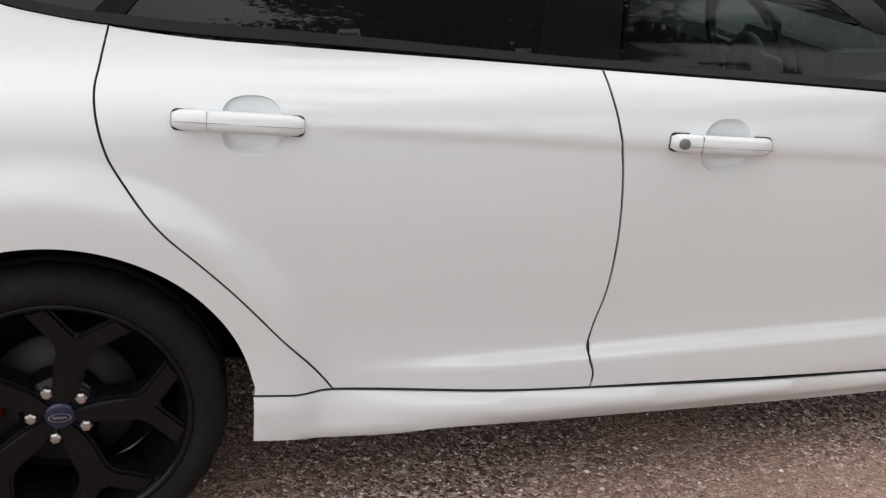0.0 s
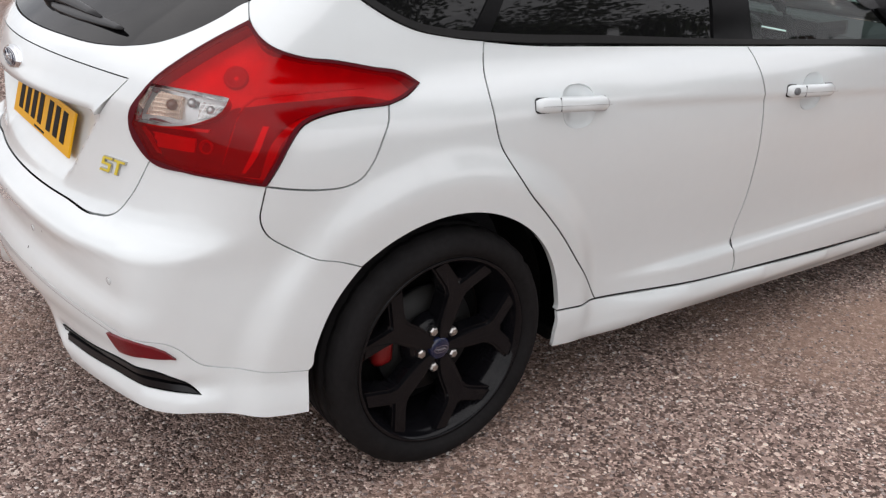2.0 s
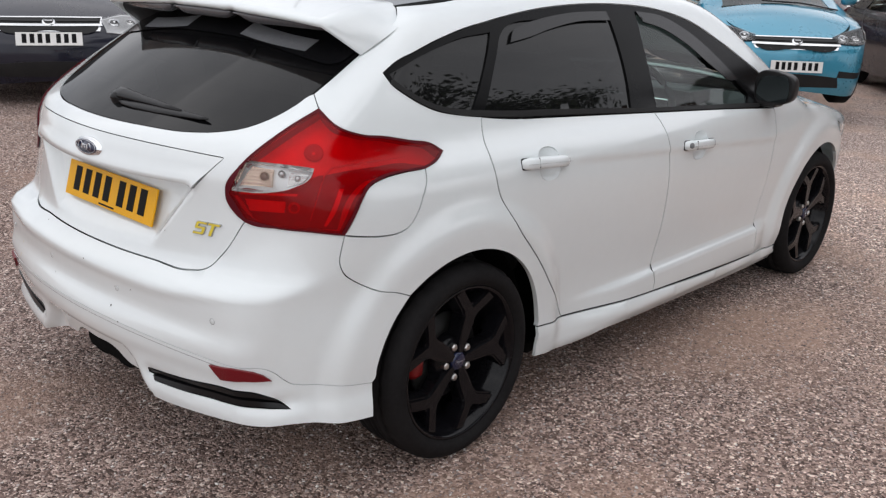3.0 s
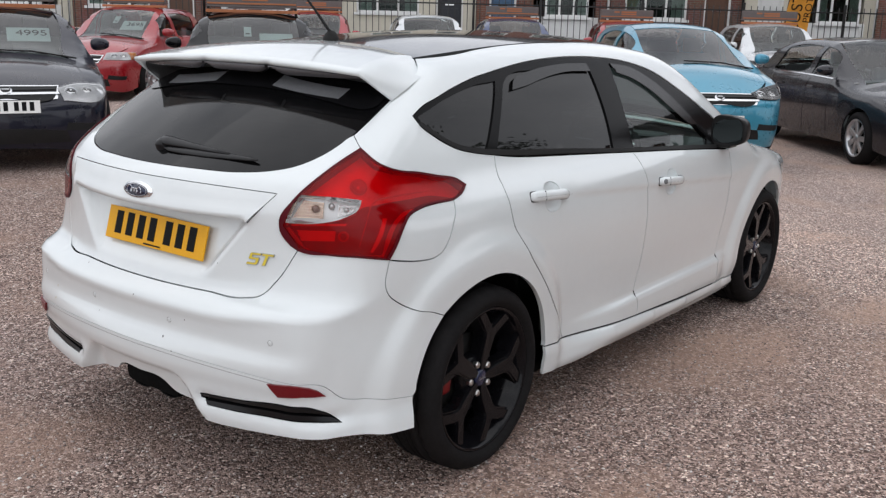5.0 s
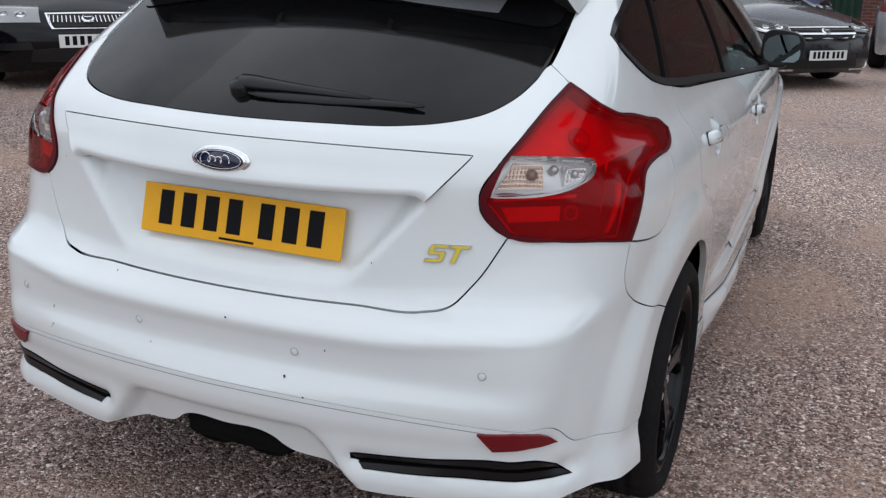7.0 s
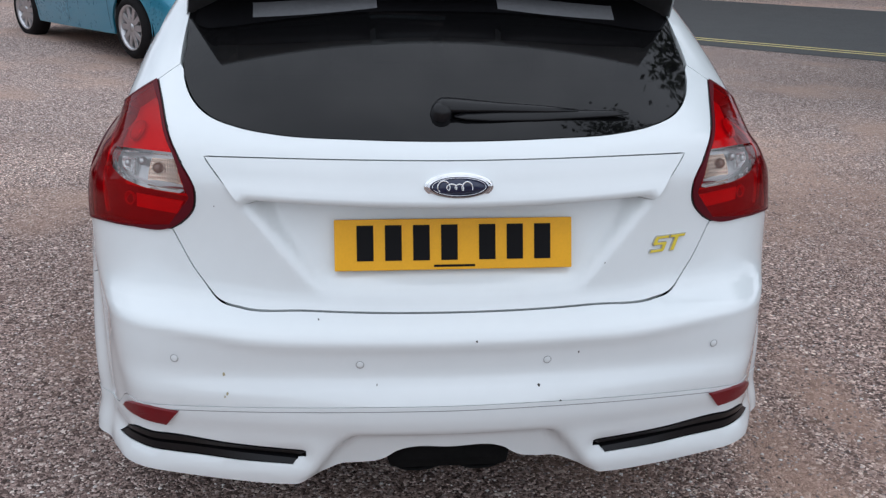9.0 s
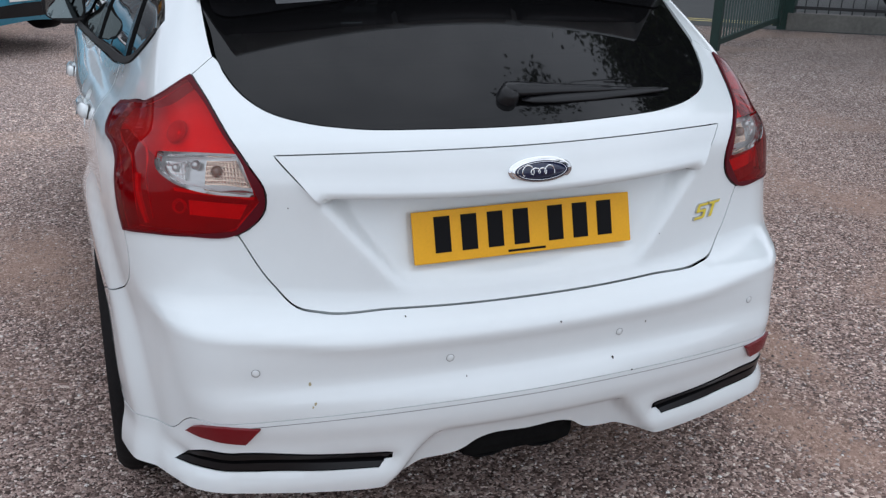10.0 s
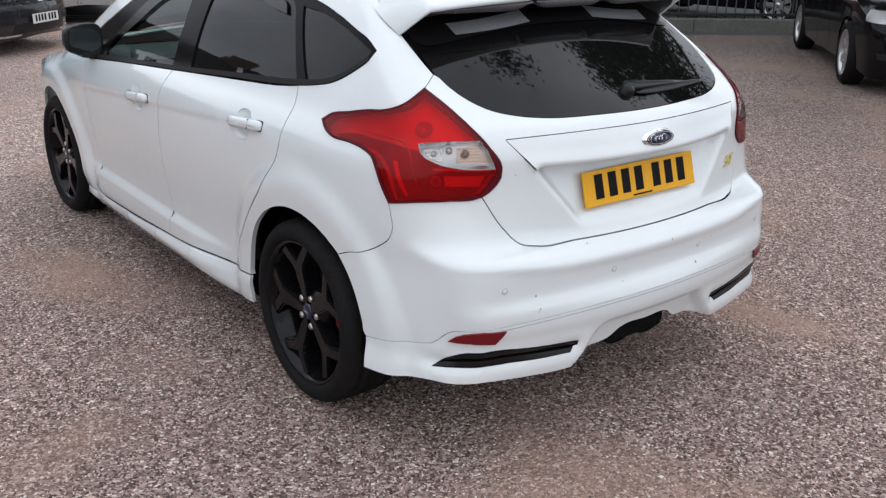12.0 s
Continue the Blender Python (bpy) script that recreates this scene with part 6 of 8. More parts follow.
def parked_car(name, label, colour, x, y, heading, wb=2.55, fo=0.85, ro=0.65, H=1.47, w=0.86, hood=0.98, belt=0.95, base=2.15, top=1.5, roof_end=-0.1, tail=1.0, saloon=False,
               lamp="swept", chrome=True, board=True, price="", dip=0.0, rails=False, spokes=7, mouth=0.5, yellow=None, grille=True, bars=False, drop=0.10, plate_z=0.0, permit=False, blade=False, amber=True, group="cars on sale in the yard"):
    z0 = float(lie(x, y)) + dip
    ob = thing(name, label, "car", pose(x, y, z0, 0, 0, heading), group)
    e = wb + fo
    if saloon:
        roof = curve([-ro, -ro + 0.5, roof_end, 0.75, top, base, wb + 0.3, e - 0.25, e + 0.05], [tail, tail + 0.06, H - 0.10, H, H - 0.03, hood + 0.03, hood - 0.03 - 0.6 * drop, hood - 0.13 - drop, hood - 0.32 - drop])
        rear = curve([0.15, 0.4, 0.6, tail - 0.1, tail + 0.1, 2], [-ro + 0.1, -ro, -ro + 0.02, -ro + 0.05, -ro + 0.12, -ro + 0.2])
    else:
        roof = curve([-ro, roof_end, wb * 0.35, top, base, wb + 0.3, e - 0.25, e + 0.05], [H - 0.06, H - 0.03, H, H - 0.05, hood + 0.03, hood - 0.03 - 0.6 * drop, hood - 0.13 - drop, hood - 0.32 - drop])
        rear = curve([0.15, 0.4, 0.6, tail - 0.05, H - 0.2, H], [-ro + 0.08, -ro, -ro + 0.02, -ro + 0.08, roof_end - 0.22, roof_end + 0.02])
    sk = Skin(
        half=curve([0.12, 0.22, 0.35, 0.55, 0.72, belt - 0.07, belt, belt + 0.12, (belt + H) / 2 + 0.05, H - 0.08, H + 0.03],
                   [0.93 * w, 0.965 * w, 0.985 * w, w, 0.995 * w, 0.965 * w, 0.92 * w, 0.86 * w, 0.79 * w, 0.68 * w, 0.58 * w]),
        taper=curve([-ro, -ro + 0.35, 0, wb * 0.5, wb, e - 0.35, e], [0.13, 0.05, 0.012, 0, 0.015, 0.07, 0.18]),
        rear=rear, rear_crown=curve([0.2, 1.5], [0.16, 0.28]), roof=roof,
        front=curve([0.15, 0.33, 0.48, hood - 0.12 - drop, hood + 0.1 - drop], [e - 0.07, e, e - 0.005, e - 0.08, e - 0.4]),
        front_crown=0.30, pivots=(0.3, wb - 0.15), axis=0.7, nose=0.12)
    bot = [(e, 0, 0.19), (e - 0.2, 0.6 * w, 0.19), (wb + 0.36, 0.95 * w, 0.20)]
    arcs = lambda cx: [(cx + 0.355 * math.cos(radians(a)), 0.95 * w, 0.32 + 0.355 * math.sin(radians(a))) for a in np.linspace(-8, 188, 16)]
    low = bot + arcs(wb) + [(wb - 0.36, w, 0.2), (0.36, w, 0.2)] + arcs(0) + [(-0.36, w, 0.24), (-ro + 0.12, 0.6 * w, 0.26), (-ro, 0, 0.28)]
    zt = tail
    high = [(-ro + 0.02, 0.0, zt), (-ro + 0.05, 0.45 * w, zt), (-ro + 0.16, 0.80 * w, zt), (0.0, 0.92 * w, belt + 0.03), (wb * 0.5, 0.92 * w, belt), (base - 0.3, 0.92 * w, belt - 0.02), (base + 0.10, 0.84 * w, hood - 0.005),
            (wb + 0.25, 0.78 * w, hood - 0.07 - 0.55 * drop), (e - 0.38, 0.66 * w, hood - 0.13 - 0.95 * drop), (e - 0.2, 0.36 * w, hood - 0.155 - drop), (e - 0.12, 0.0, hood - 0.145 - drop)]
    for s in (1, -1):
        sk.panel("body_side", high + low, colour, ob, side=s, step=0.06, gap=0.0, edge=0.02)
        frame_ = [(-ro + 0.16, 0.80 * w, zt + 0.002), (0.0, 0.92 * w, belt + 0.032), (wb * 0.5, 0.92 * w, belt + 0.002), (base - 0.3, 0.92 * w, belt - 0.018), (base + 0.10, 0.84 * w, hood), ((base + top) / 2 + 0.04, 0.72 * w, (hood + H) / 2), (top + 0.03, 0.60 * w, H - 0.09), (wb * 0.35, 0.60 * w, H - 0.045), (roof_end + 0.1, 0.60 * w, H - 0.09),
                  ((roof_end - ro) / 2, 0.70 * w, (H + zt) / 2 + 0.05)]
        rw = [(0.02, 0.9 * w, belt + 0.055), (wb * 0.40, 0.9 * w, belt + 0.03), (wb * 0.44, 0.70 * w, H - 0.14), (wb * 0.2, 0.68 * w, H - 0.14), (roof_end + 0.33, 0.70 * w, H - 0.20)]
        fw = [(wb * 0.46, 0.9 * w, belt + 0.03), (base - 0.28, 0.9 * w, belt + 0.02), ((base + top) / 2 - 0.10, 0.76 * w, (belt + H) / 2 + 0.06), (top - 0.10, 0.68 * w, H - 0.15), (wb * 0.49, 0.69 * w, H - 0.14)]
        sk.panel("cabin_side", frame_, colour, ob, side=s, step=0.06, gap=0.001, edge=0.02, holes=[rw, fw])
        sk.panel("rear_side_window", rw, CAR_GLASS, ob, side=s, lift=-0.008, step=0.08, edge=0, gap=-0.004)
        sk.panel("front_side_window", fw, CAR_GLASS, ob, side=s, lift=-0.008, step=0.08, edge=0, gap=-0.004)
        if chrome:
            sk.panel("waist_moulding", [(0.0, 0.92 * w, belt + 0.036), (wb * 0.5, 0.92 * w, belt + 0.006), (base - 0.3, 0.92 * w, belt - 0.012), (base - 0.3, 0.92 * w, belt + 0.004), (wb * 0.5, 0.92 * w, belt + 0.022), (0.0, 0.92 * w, belt + 0.052)], CHROME, ob, side=s, lift=0.004, step=0.03, edge=0.006, gap=0)
        zl = hood - 0.19 - drop
        if lamp == "swept":
            pts = [(e - 0.16, 0.46 * w, zl - 0.05), (e - 0.30, 0.78 * w, zl - 0.05), (e - 0.46, 0.92 * w, zl + 0.02), (e - 0.62, 0.90 * w, zl + 0.105), (e - 0.36, 0.72 * w, zl + 0.075), (e - 0.2, 0.46 * w, zl + 0.015)]
        elif lamp == "round":
            pts = [(e - 0.12, 0.50 * w, zl - 0.07), (e - 0.26, 0.80 * w, zl - 0.085), (e - 0.40, 0.90 * w, zl - 0.02), (e - 0.42, 0.88 * w, zl + 0.05), (e - 0.26, 0.74 * w, zl + 0.065), (e - 0.14, 0.52 * w, zl + 0.03)]
        else:
            pts = [(e - 0.10, 0.42 * w, zl - 0.06), (e - 0.25, 0.82 * w, zl - 0.06), (e - 0.42, 0.93 * w, zl - 0.05), (e - 0.42, 0.92 * w, zl + 0.055), (e - 0.22, 0.74 * w, zl + 0.06), (e - 0.12, 0.50 * w, zl + 0.055)]
        head = sk.panel("headlamp", pts, HEADLAMP_DARK if lamp == "swept" else HEADLAMP, ob, "clear headlamp with bright reflector", side=s, lift=0.0035, step=0.03, edge=0.012, gap=0.003)
        sk.panel("lens", pts, CLEAR_LENS, head, side=s, lift=0.016, step=0.05, edge=0, gap=0.001)
        for k, r_ in ((0.60, 0.055), (0.80, 0.045)):
            v, f = lathe([(0.0, 0.004), (r_ * 0.5, 0.012), (r_ * 0.9, 0.010), (r_, -0.01)], 20)
            raw("lamp_bowl", v, f, CHROME if k < 0.7 else SILVER, head, m=sk.seat(e - 0.2, s * k * w, zl, 0.002))
        if lamp == "swept":
            sk.panel("light_blade", [(e - 0.17, 0.50 * w, zl - 0.042), (e - 0.30, 0.78 * w, zl - 0.042), (e - 0.44, 0.90 * w, zl + 0.02), (e - 0.42, 0.89 * w, zl + 0.035), (e - 0.30, 0.76 * w, zl - 0.020), (e - 0.18, 0.50 * w, zl - 0.024)], SILVER, head, "bright curved light blade", side=s, lift=0.010, step=0.03, edge=0.006, gap=0)
        if lamp == "square" and amber:
            sk.panel("corner_indicator", [(e - 0.30, 0.86 * w, zl - 0.055), (e - 0.42, 0.925 * w, zl - 0.047), (e - 0.415, 0.915 * w, zl + 0.05), (e - 0.30, 0.84 * w, zl + 0.052)], AMBER, head, "amber corner of the headlamp", side=s, lift=0.008, step=0.03, edge=0.006, gap=0.003)
        for cx, lean in ((0.32, 0.16), (wb * 0.47, -0.02), (base - 0.27, 0.03)):
            hi_, lo_ = (cx - lean, 0.93 * w, belt - 0.03), (cx + lean * 0.6, w, 0.26)
            mid = (cx, w, 0.62)
            sk.panel("door_gap", [lo_, mid, hi_, (hi_[0] + 0.007, hi_[1], hi_[2]), (mid[0] + 0.007, w, 0.62), (lo_[0] + 0.007, w, 0.26)], LINER, ob, side=s, lift=0.0015, step=0.05, edge=0, gap=0)
        fog = [(e - 0.08, 0.50 * w, 0.36), (e - 0.22, 0.78 * w, 0.36), (e - 0.24, 0.80 * w, 0.42), (e - 0.09, 0.52 * w, 0.43)]
        sk.panel("fog_lamp_recess", fog, TRIM, ob, side=s, lift=0.004, step=0.04, edge=0.01)
        if blade:
            sk.panel("chrome_blade", [(e - 0.36, 0.90 * w, 0.43), (e - 0.30, 0.84 * w, 0.31), (e - 0.20, 0.70 * w, 0.262), (e - 0.08, 0.42 * w, 0.250), (e - 0.08, 0.42 * w, 0.228), (e - 0.20, 0.72 * w, 0.232), (e - 0.31, 0.87 * w, 0.28), (e - 0.38, 0.915 * w, 0.42)], CHROME, ob, "chrome blade sweeping round the bumper corner", side=s, lift=0.010, step=0.03, edge=0.010, gap=0)
        sk.panel("tail_lamp", [(-ro + 0.04, 0.60 * w, zt - 0.22), (-ro + 0.25, 0.95 * w, zt - 0.20), (-ro + 0.28, 0.92 * w, zt - 0.06), (-ro + 0.05, 0.60 * w, zt - 0.04)], REFLEX, ob, "red tail lamp", side=s, lift=0.006, step=0.05, edge=0.01)
        bm = bmesh.new()
        bmesh.ops.create_uvsphere(bm, u_segments=16, v_segments=10, radius=1)
        for q in bm.verts:
            k_ = lambda c: math.copysign(abs(c) ** 0.8, c)
            q.co = Vector((k_(q.co.x) * 0.07 - 0.25 * s * k_(q.co.y) * 0.10, k_(q.co.y) * 0.096, k_(q.co.z) * (0.064 - 0.010 * s * k_(q.co.y))))
        part("door_mirror", bm, colour, ob, smooth=True, m=pose(base - 0.33, s * (0.92 * w + 0.115), belt + 0.10))
        for xx in (0, wb):
            small_wheel(ob, pose(xx, s * (w - 0.11), 0.315) @ Matrix.Diagonal((1, s, 1, 1)), n=spokes)
            a = np.linspace(-0.3, math.pi + 0.3, 20)
            vs = [(xx + 0.37 * math.cos(t), s * yy, 0.32 + 0.37 * math.sin(t)) for yy in (0.93 * w, 0.55) for t in a]
            raw("arch_liner", vs, [(i, i + 1, 21 + i, 20 + i) for i in range(19)], LINER, ob)
        for cx in (wb * 0.18, wb * 0.53):
            block("door_handle", (-0.09, -0.01, -0.012), (0.09, 0.03, 0.012), colour, ob, bevel=0.008, m=sk.seat(cx, s * w, belt - 0.13))
    half_nose = [(e - 0.110, 0, 0), (e - 0.192, 0.365 * w, 0), (e - 0.37, 0.675 * w, 0), (wb + 0.25, 0.79 * w, 0), (base + 0.12, 0.85 * w, 0), (base + 0.10, 0.4 * w, 0), (base + 0.10, 0, 0)]
    sk.panel("bonnet", mirror_half(half_nose), colour, ob, top=True, step=0.08, gap=0.0, lift=-0.003)
    sk.panel("windscreen", mirror_half([(base + 0.10, 0, 0), (base + 0.08, 0.5 * w, 0), (base + 0.05, 0.80 * w, 0), ((base + top) / 2 + 0.02, 0.685 * w, 0), (top + 0.02, 0.58 * w, 0), (top + 0.04, 0, 0)]), SCREEN_GLASS, ob, "windscreen", top=True, lift=-0.003, step=0.09, gap=0.004)
    sk.panel("roof", mirror_half([(top + 0.03, 0, 0), (top + 0.02, 0.59 * w, 0), (wb * 0.35, 0.595 * w, 0), (roof_end + 0.08, 0.59 * w, 0), (roof_end + 0.03, 0, 0)]), colour, ob, top=True, step=0.10, gap=0.001)
    if saloon:
        sk.panel("rear_window", mirror_half([(roof_end + 0.02, 0, 0), (roof_end + 0.06, 0.57 * w, 0), (-ro + 0.62, 0.64 * w, 0), (-ro + 0.55, 0, 0)]), CAR_GLASS, ob, top=True, step=0.10, gap=0.002)
        sk.panel("boot_lid", mirror_half([(-ro + 0.54, 0, 0), (-ro + 0.60, 0.72 * w, 0), (-ro + 0.20, 0.74 * w, 0), (-ro + 0.13, 0, 0)]), colour, ob, top=True, step=0.10, gap=0.002)
    else:
        rwin = [(-ro, 0, zt + 0.01), (-ro + 0.05, 0.45 * w, zt + 0.01), (-ro + 0.15, 0.78 * w, zt + 0.01), ((roof_end - ro) / 2, 0.68 * w, (H + zt) / 2 + 0.05), (roof_end + 0.03, 0.58 * w, H - 0.10), (roof_end, 0, H - 0.05)]
        sk.panel("rear_window", rwin + [(a, -b, c) for a, b, c in reversed(rwin[1:-1])], PRIVACY, ob, step=0.10, gap=0.002)
    # nose: grille, lower mouth, plate, badge
    if grille:
        zg = max(hood - 0.235 - drop, plate_z + 0.12)
        gw = mouth * w
        g1 = [(e, 0, zg - 0.068), (e - 0.05, gw * 0.8, zg - 0.066), (e - 0.1, gw, zg + 0.055), (e - 0.06, 0, zg + 0.06)]
        gr = sk.panel("grille", g1 + [(a, -b, c) for a, b, c in reversed(g1[1:-1])], CHROME if chrome else TRIM, ob, "dark grille in a bright surround", lift=0.006, step=0.05, edge=0.012)
        g2 = [(e, 0, zg - 0.056), (e - 0.05, gw * 0.8 - 0.02, zg - 0.053), (e - 0.1, gw - 0.03, zg + 0.042), (e - 0.06, 0, zg + 0.046)]
        sk.panel("mesh", g2 + [(a, -b, c) for a, b, c in reversed(g2[1:-1])], TRIM_DULL, gr, lift=0.010, step=0.05, edge=0)
        if bars:
            for i in range(-9, 10):
                block("slat", (-0.004, 0, -0.045), (0.004, 0.008, 0.045), CHROME, gr, bevel=0.001, m=sk.seat(e - 0.04, i * gw * 0.88 / 9 + 1e-4, zg, 0.008))
        else:
            for k in (0.30, 0.68):
                zz = zg - 0.055 + 0.10 * k
                g3 = [(e, 0, zz - 0.008), (e - 0.08, gw * 0.86, zz - 0.006), (e - 0.08, gw * 0.87, zz + 0.010), (e, 0, zz + 0.010)]
                sk.panel("slat", g3 + [(a, -b, c) for a, b, c in reversed(g3[1:-1])], CHROME if (chrome and k < 0.5) else TRIM, gr, lift=0.016, step=0.06, edge=0.008, gap=0)
        v, f = lathe([(0.0, 0.012), (0.035, 0.010), (0.050, 0.004), (0.055, -0.006)], 24)
        bd = raw("round_badge", v, f, CHROME, ob, "round chrome badge", m=sk.seat(e, 0.0001, zg, 0.018))
        v, f = lathe([(0.0, 0.0), (0.040, 0.0)], 24)
        raw("badge_field", v, f, TRIM, bd, m=pose(0, 0.0125, 0))
        block("emblem_bar", (-0.03, 0.012, -0.005), (0.03, 0.015, 0.005), CHROME, bd, bevel=0.001)
    g4 = [(e, 0, 0.24), (e - 0.1, 0.55 * w, 0.25), (e - 0.1, 0.50 * w, 0.37), (e, 0, 0.385)]
    sk.panel("lower_mouth", g4 + [(a, -b, c) for a, b, c in reversed(g4[1:-1])], TRIM, ob, lift=0.004, step=0.06, edge=0.012)
    if yellow is None or not yellow:
        number_plate(ob, sk.seat(e, 0.0001, plate_z or min(0.455, hood - 0.40 - drop), 0.016), False)
    if yellow:
        number_plate(ob, facing((-ro - 0.012, 0, 0.62), (-1, 0, 0)), True)
    # cabin
    bm = bmesh.new()
    slab(bm, (-0.2, -0.9 * w, 0.25), (base, 0.9 * w, 0.32), 0.01)
    slab(bm, (base - 0.55, -0.8 * w, 0.6), (base + 0.05, 0.8 * w, belt - 0.03), 0.04)
    for sy in (-0.36, 0.36):
        slab(bm, (0, -0.24, 0), (0.14, 0.24, 0.62), 0.05, pose(wb * 0.42, sy, 0.48, 0, -12, 0))
        slab(bm, (0, -0.12, 0.64), (0.09, 0.12, 0.82), 0.03, pose(wb * 0.42, sy, 0.48, 0, -11, 0))
    slab(bm, (0, -0.6, 0), (0.14, 0.6, 0.60), 0.05, pose(0.0, 0, 0.48, 0, -14, 0))
    part("cabin", bm, CAR_CABIN, ob)
    vs, fs = tube([(0.17 * math.cos(a), 0, 0.17 * math.sin(a)) for a in np.linspace(0, 2 * math.pi, 21)], 0.014, 6)
    raw("steering_wheel", vs, fs, CABIN, ob, m=pose(base - 0.62, -0.36, belt - 0.06, 0, 0, 90) @ pose(0, 0, 0, -24, 0, 0))
    # wipers at the foot of the screen
    v, f = tube([sk.from_top(np.array([[base + 0.10 - 0.03 * i, yy * w]]))[0] + np.array([0, 0, 0.018]) for i, yy in enumerate((0.75, 0.3, -0.2))], 0.009, 6)
    raw("wiper", v, f, TRIM_DULL, ob)
    if rails:
        for s in (1, -1):
            pts = [(top - 0.15, s * 0.61 * w, H - 0.06), (top - 0.3, s * 0.61 * w, H + 0.03), (wb * 0.3, s * 0.61 * w, H + 0.05), (roof_end + 0.3, s * 0.61 * w, H + 0.02), (roof_end + 0.2, s * 0.61 * w, H - 0.05)]
            v, f = tube(pts, 0.018, 8)
            raw("roof_rail", v, f, TRIM, ob)
    if price:
        c = sk.from_top(np.array([[(base + top) / 2 + 0.05, -0.30 * w]]))[0]
        slope_ = math.degrees(math.atan2(H - hood, base - top))
        sheet = block("price_sheet", (-0.20, -0.13, -0.002), (0.20, 0.13, 0.002), PAPER, ob, "white price sheet inside the windscreen", 0.0, m=pose(c[0] - 0.03, -c[1], c[2] - 0.035, 0, 0, 90) @ pose(0, 0, 0, slope_, 0, 0))
        if price != "-":
            writing(price, 0.15, pose(0.03, 0.02, 0.006), PLATE_INK, sheet)
        tag = block("price_tag", (-0.045, -0.10, -0.002), (0.045, 0.10, 0.002), PAPER, ob, "white price tag hanging in the windscreen", 0.0, m=pose(c[0] - 0.16, -c[1] - 0.34, c[2] + 0.055, 0, 0, 90) @ pose(0, 0, 0, slope_, 0, 0))
        block("figure_bar", (-0.025, -0.055, 0.002), (0.025, -0.035, 0.003), PLATE_INK, tag, bevel=0)
    if permit:
        c = sk.from_top(np.array([[base - 0.04, -0.62 * w]]))[0]
        block("permit", (-0.065, -0.05, -0.002), (0.065, 0.05, 0.002), PAPER, ob, "small white permit in the windscreen's corner", 0.0, m=pose(c[0] - 0.015, c[1], c[2] + 0.006, 0, 0, 90) @ pose(0, 0, 0, math.degrees(math.atan2(H - hood, base - top)), 0, 0))
    if board:
        roof_board(x, y, heading, z0 + H, wb * 0.42)
    return ob


def roof_board(x, y, heading, z, along):
    """A sales board lying across a car's roof."""
    m = pose(x, y, z, 0, 0, heading) @ pose(along, 0, -0.005)
    bd = tagged(new("roof_board"), "grey and orange sales board standing on a car roof", "sign board", "roof boards")
    bd.matrix_world = m
    bm = bmesh.new()
    slab(bm, (-0.09, -0.56, 0.05), (0.09, 0.56, 0.07), 0.004)
    slab(bm, (-0.02, -0.56, 0.07), (0.06, 0.56, 0.24), 0.01)
    part("panel", bm, BOARD, bd)
    block("orange_base", (0.0, -0.57, -0.02), (0.10, 0.57, 0.02), BOARD_ORANGE, bd)
    block("orange_line", (0.061, -0.55, 0.085), (0.066, 0.55, 0.105), BOARD_ORANGE, bd, bevel=0.001)
    for k, (a, b) in enumerate(((-0.20, 0.12), (-0.20, 0.12), (0.16, 0.27))):
        block("word_bar", (0.060, -b, 0.175 - 0.045 * (k % 2)), (0.066, -a, 0.205 - 0.045 * (k % 2)), BOARD_ORANGE, bd, bevel=0.001)
    return bd


P_GREY = paint("dark_grey_metallic", (0.020, 0.0195, 0.0240), 0.25, 0.6, 0.35, 0.25)
P_BLUE = paint("sky_blue_metallic", (0.045, 0.27, 0.40), 0.35)
P_NAVY = paint("navy_paint", (0.008, 0.009, 0.020), 0.1, 0.6, 0.3)
P_RED = paint("red_paint", (0.30, 0.009, 0.015), 0.1)
P_BLACK = paint("black_paint", (0.004, 0.004, 0.005), 0.0, 0.35, 0.1, 0.12)
P_SILVER = paint("silver_paint", (0.48, 0.50, 0.52), 0.6)
P_PALE = paint("pale_silver_paint", (0.62, 0.64, 0.65), 0.4)
P_DBLUE = paint("dark_blue_paint", (0.03, 0.05, 0.13), 0.3)

parked_car("saloon_car", "dark grey metallic saloon car with chrome grille", P_GREY, 12.22, 1.56, 222, wb=2.74, fo=0.98, ro=1.05, H=1.49, w=0.925, hood=0.99, belt=0.98, base=2.22, top=1.40, roof_end=-0.1, tail=1.06, saloon=True, lamp="swept", board=False, dip=0.0, mouth=0.55, plate_z=0.405, blade=True)
parked_car("small_hatchback", "bright blue small three-door hatchback with chrome grille bar", P_BLUE, 9.95, 3.42, 220.5, wb=2.51, fo=0.80, ro=0.66, H=1.48, w=0.85, hood=1.02, belt=0.98, base=2.35, top=1.28, roof_end=-0.15, tail=1.0, lamp="swept", board=False, spokes=10, mouth=0.62)
parked_car("coupe_cabriolet", "navy blue two-door car with wide chrome grille", P_NAVY, 3.16, 8.30, 243, wb=2.58, fo=0.87, ro=0.85, H=1.42, w=0.895, hood=0.97, belt=0.95, base=2.10, top=1.30, roof_end=0.2, tail=1.05, saloon=True, lamp="round", price="4995", mouth=0.60, plate_z=0.56)
parked_car("estate_car", "black estate car with roof rails and barred grille", P_BLACK, 6.49, 7.75, 230, wb=2.76, fo=0.93, ro=1.0, H=1.43, w=0.90, hood=0.93, belt=0.94, base=2.15, top=1.40, roof_end=-0.75, tail=0.98, lamp="square", price="-", permit=True, rails=True, mouth=0.42, bars=True)
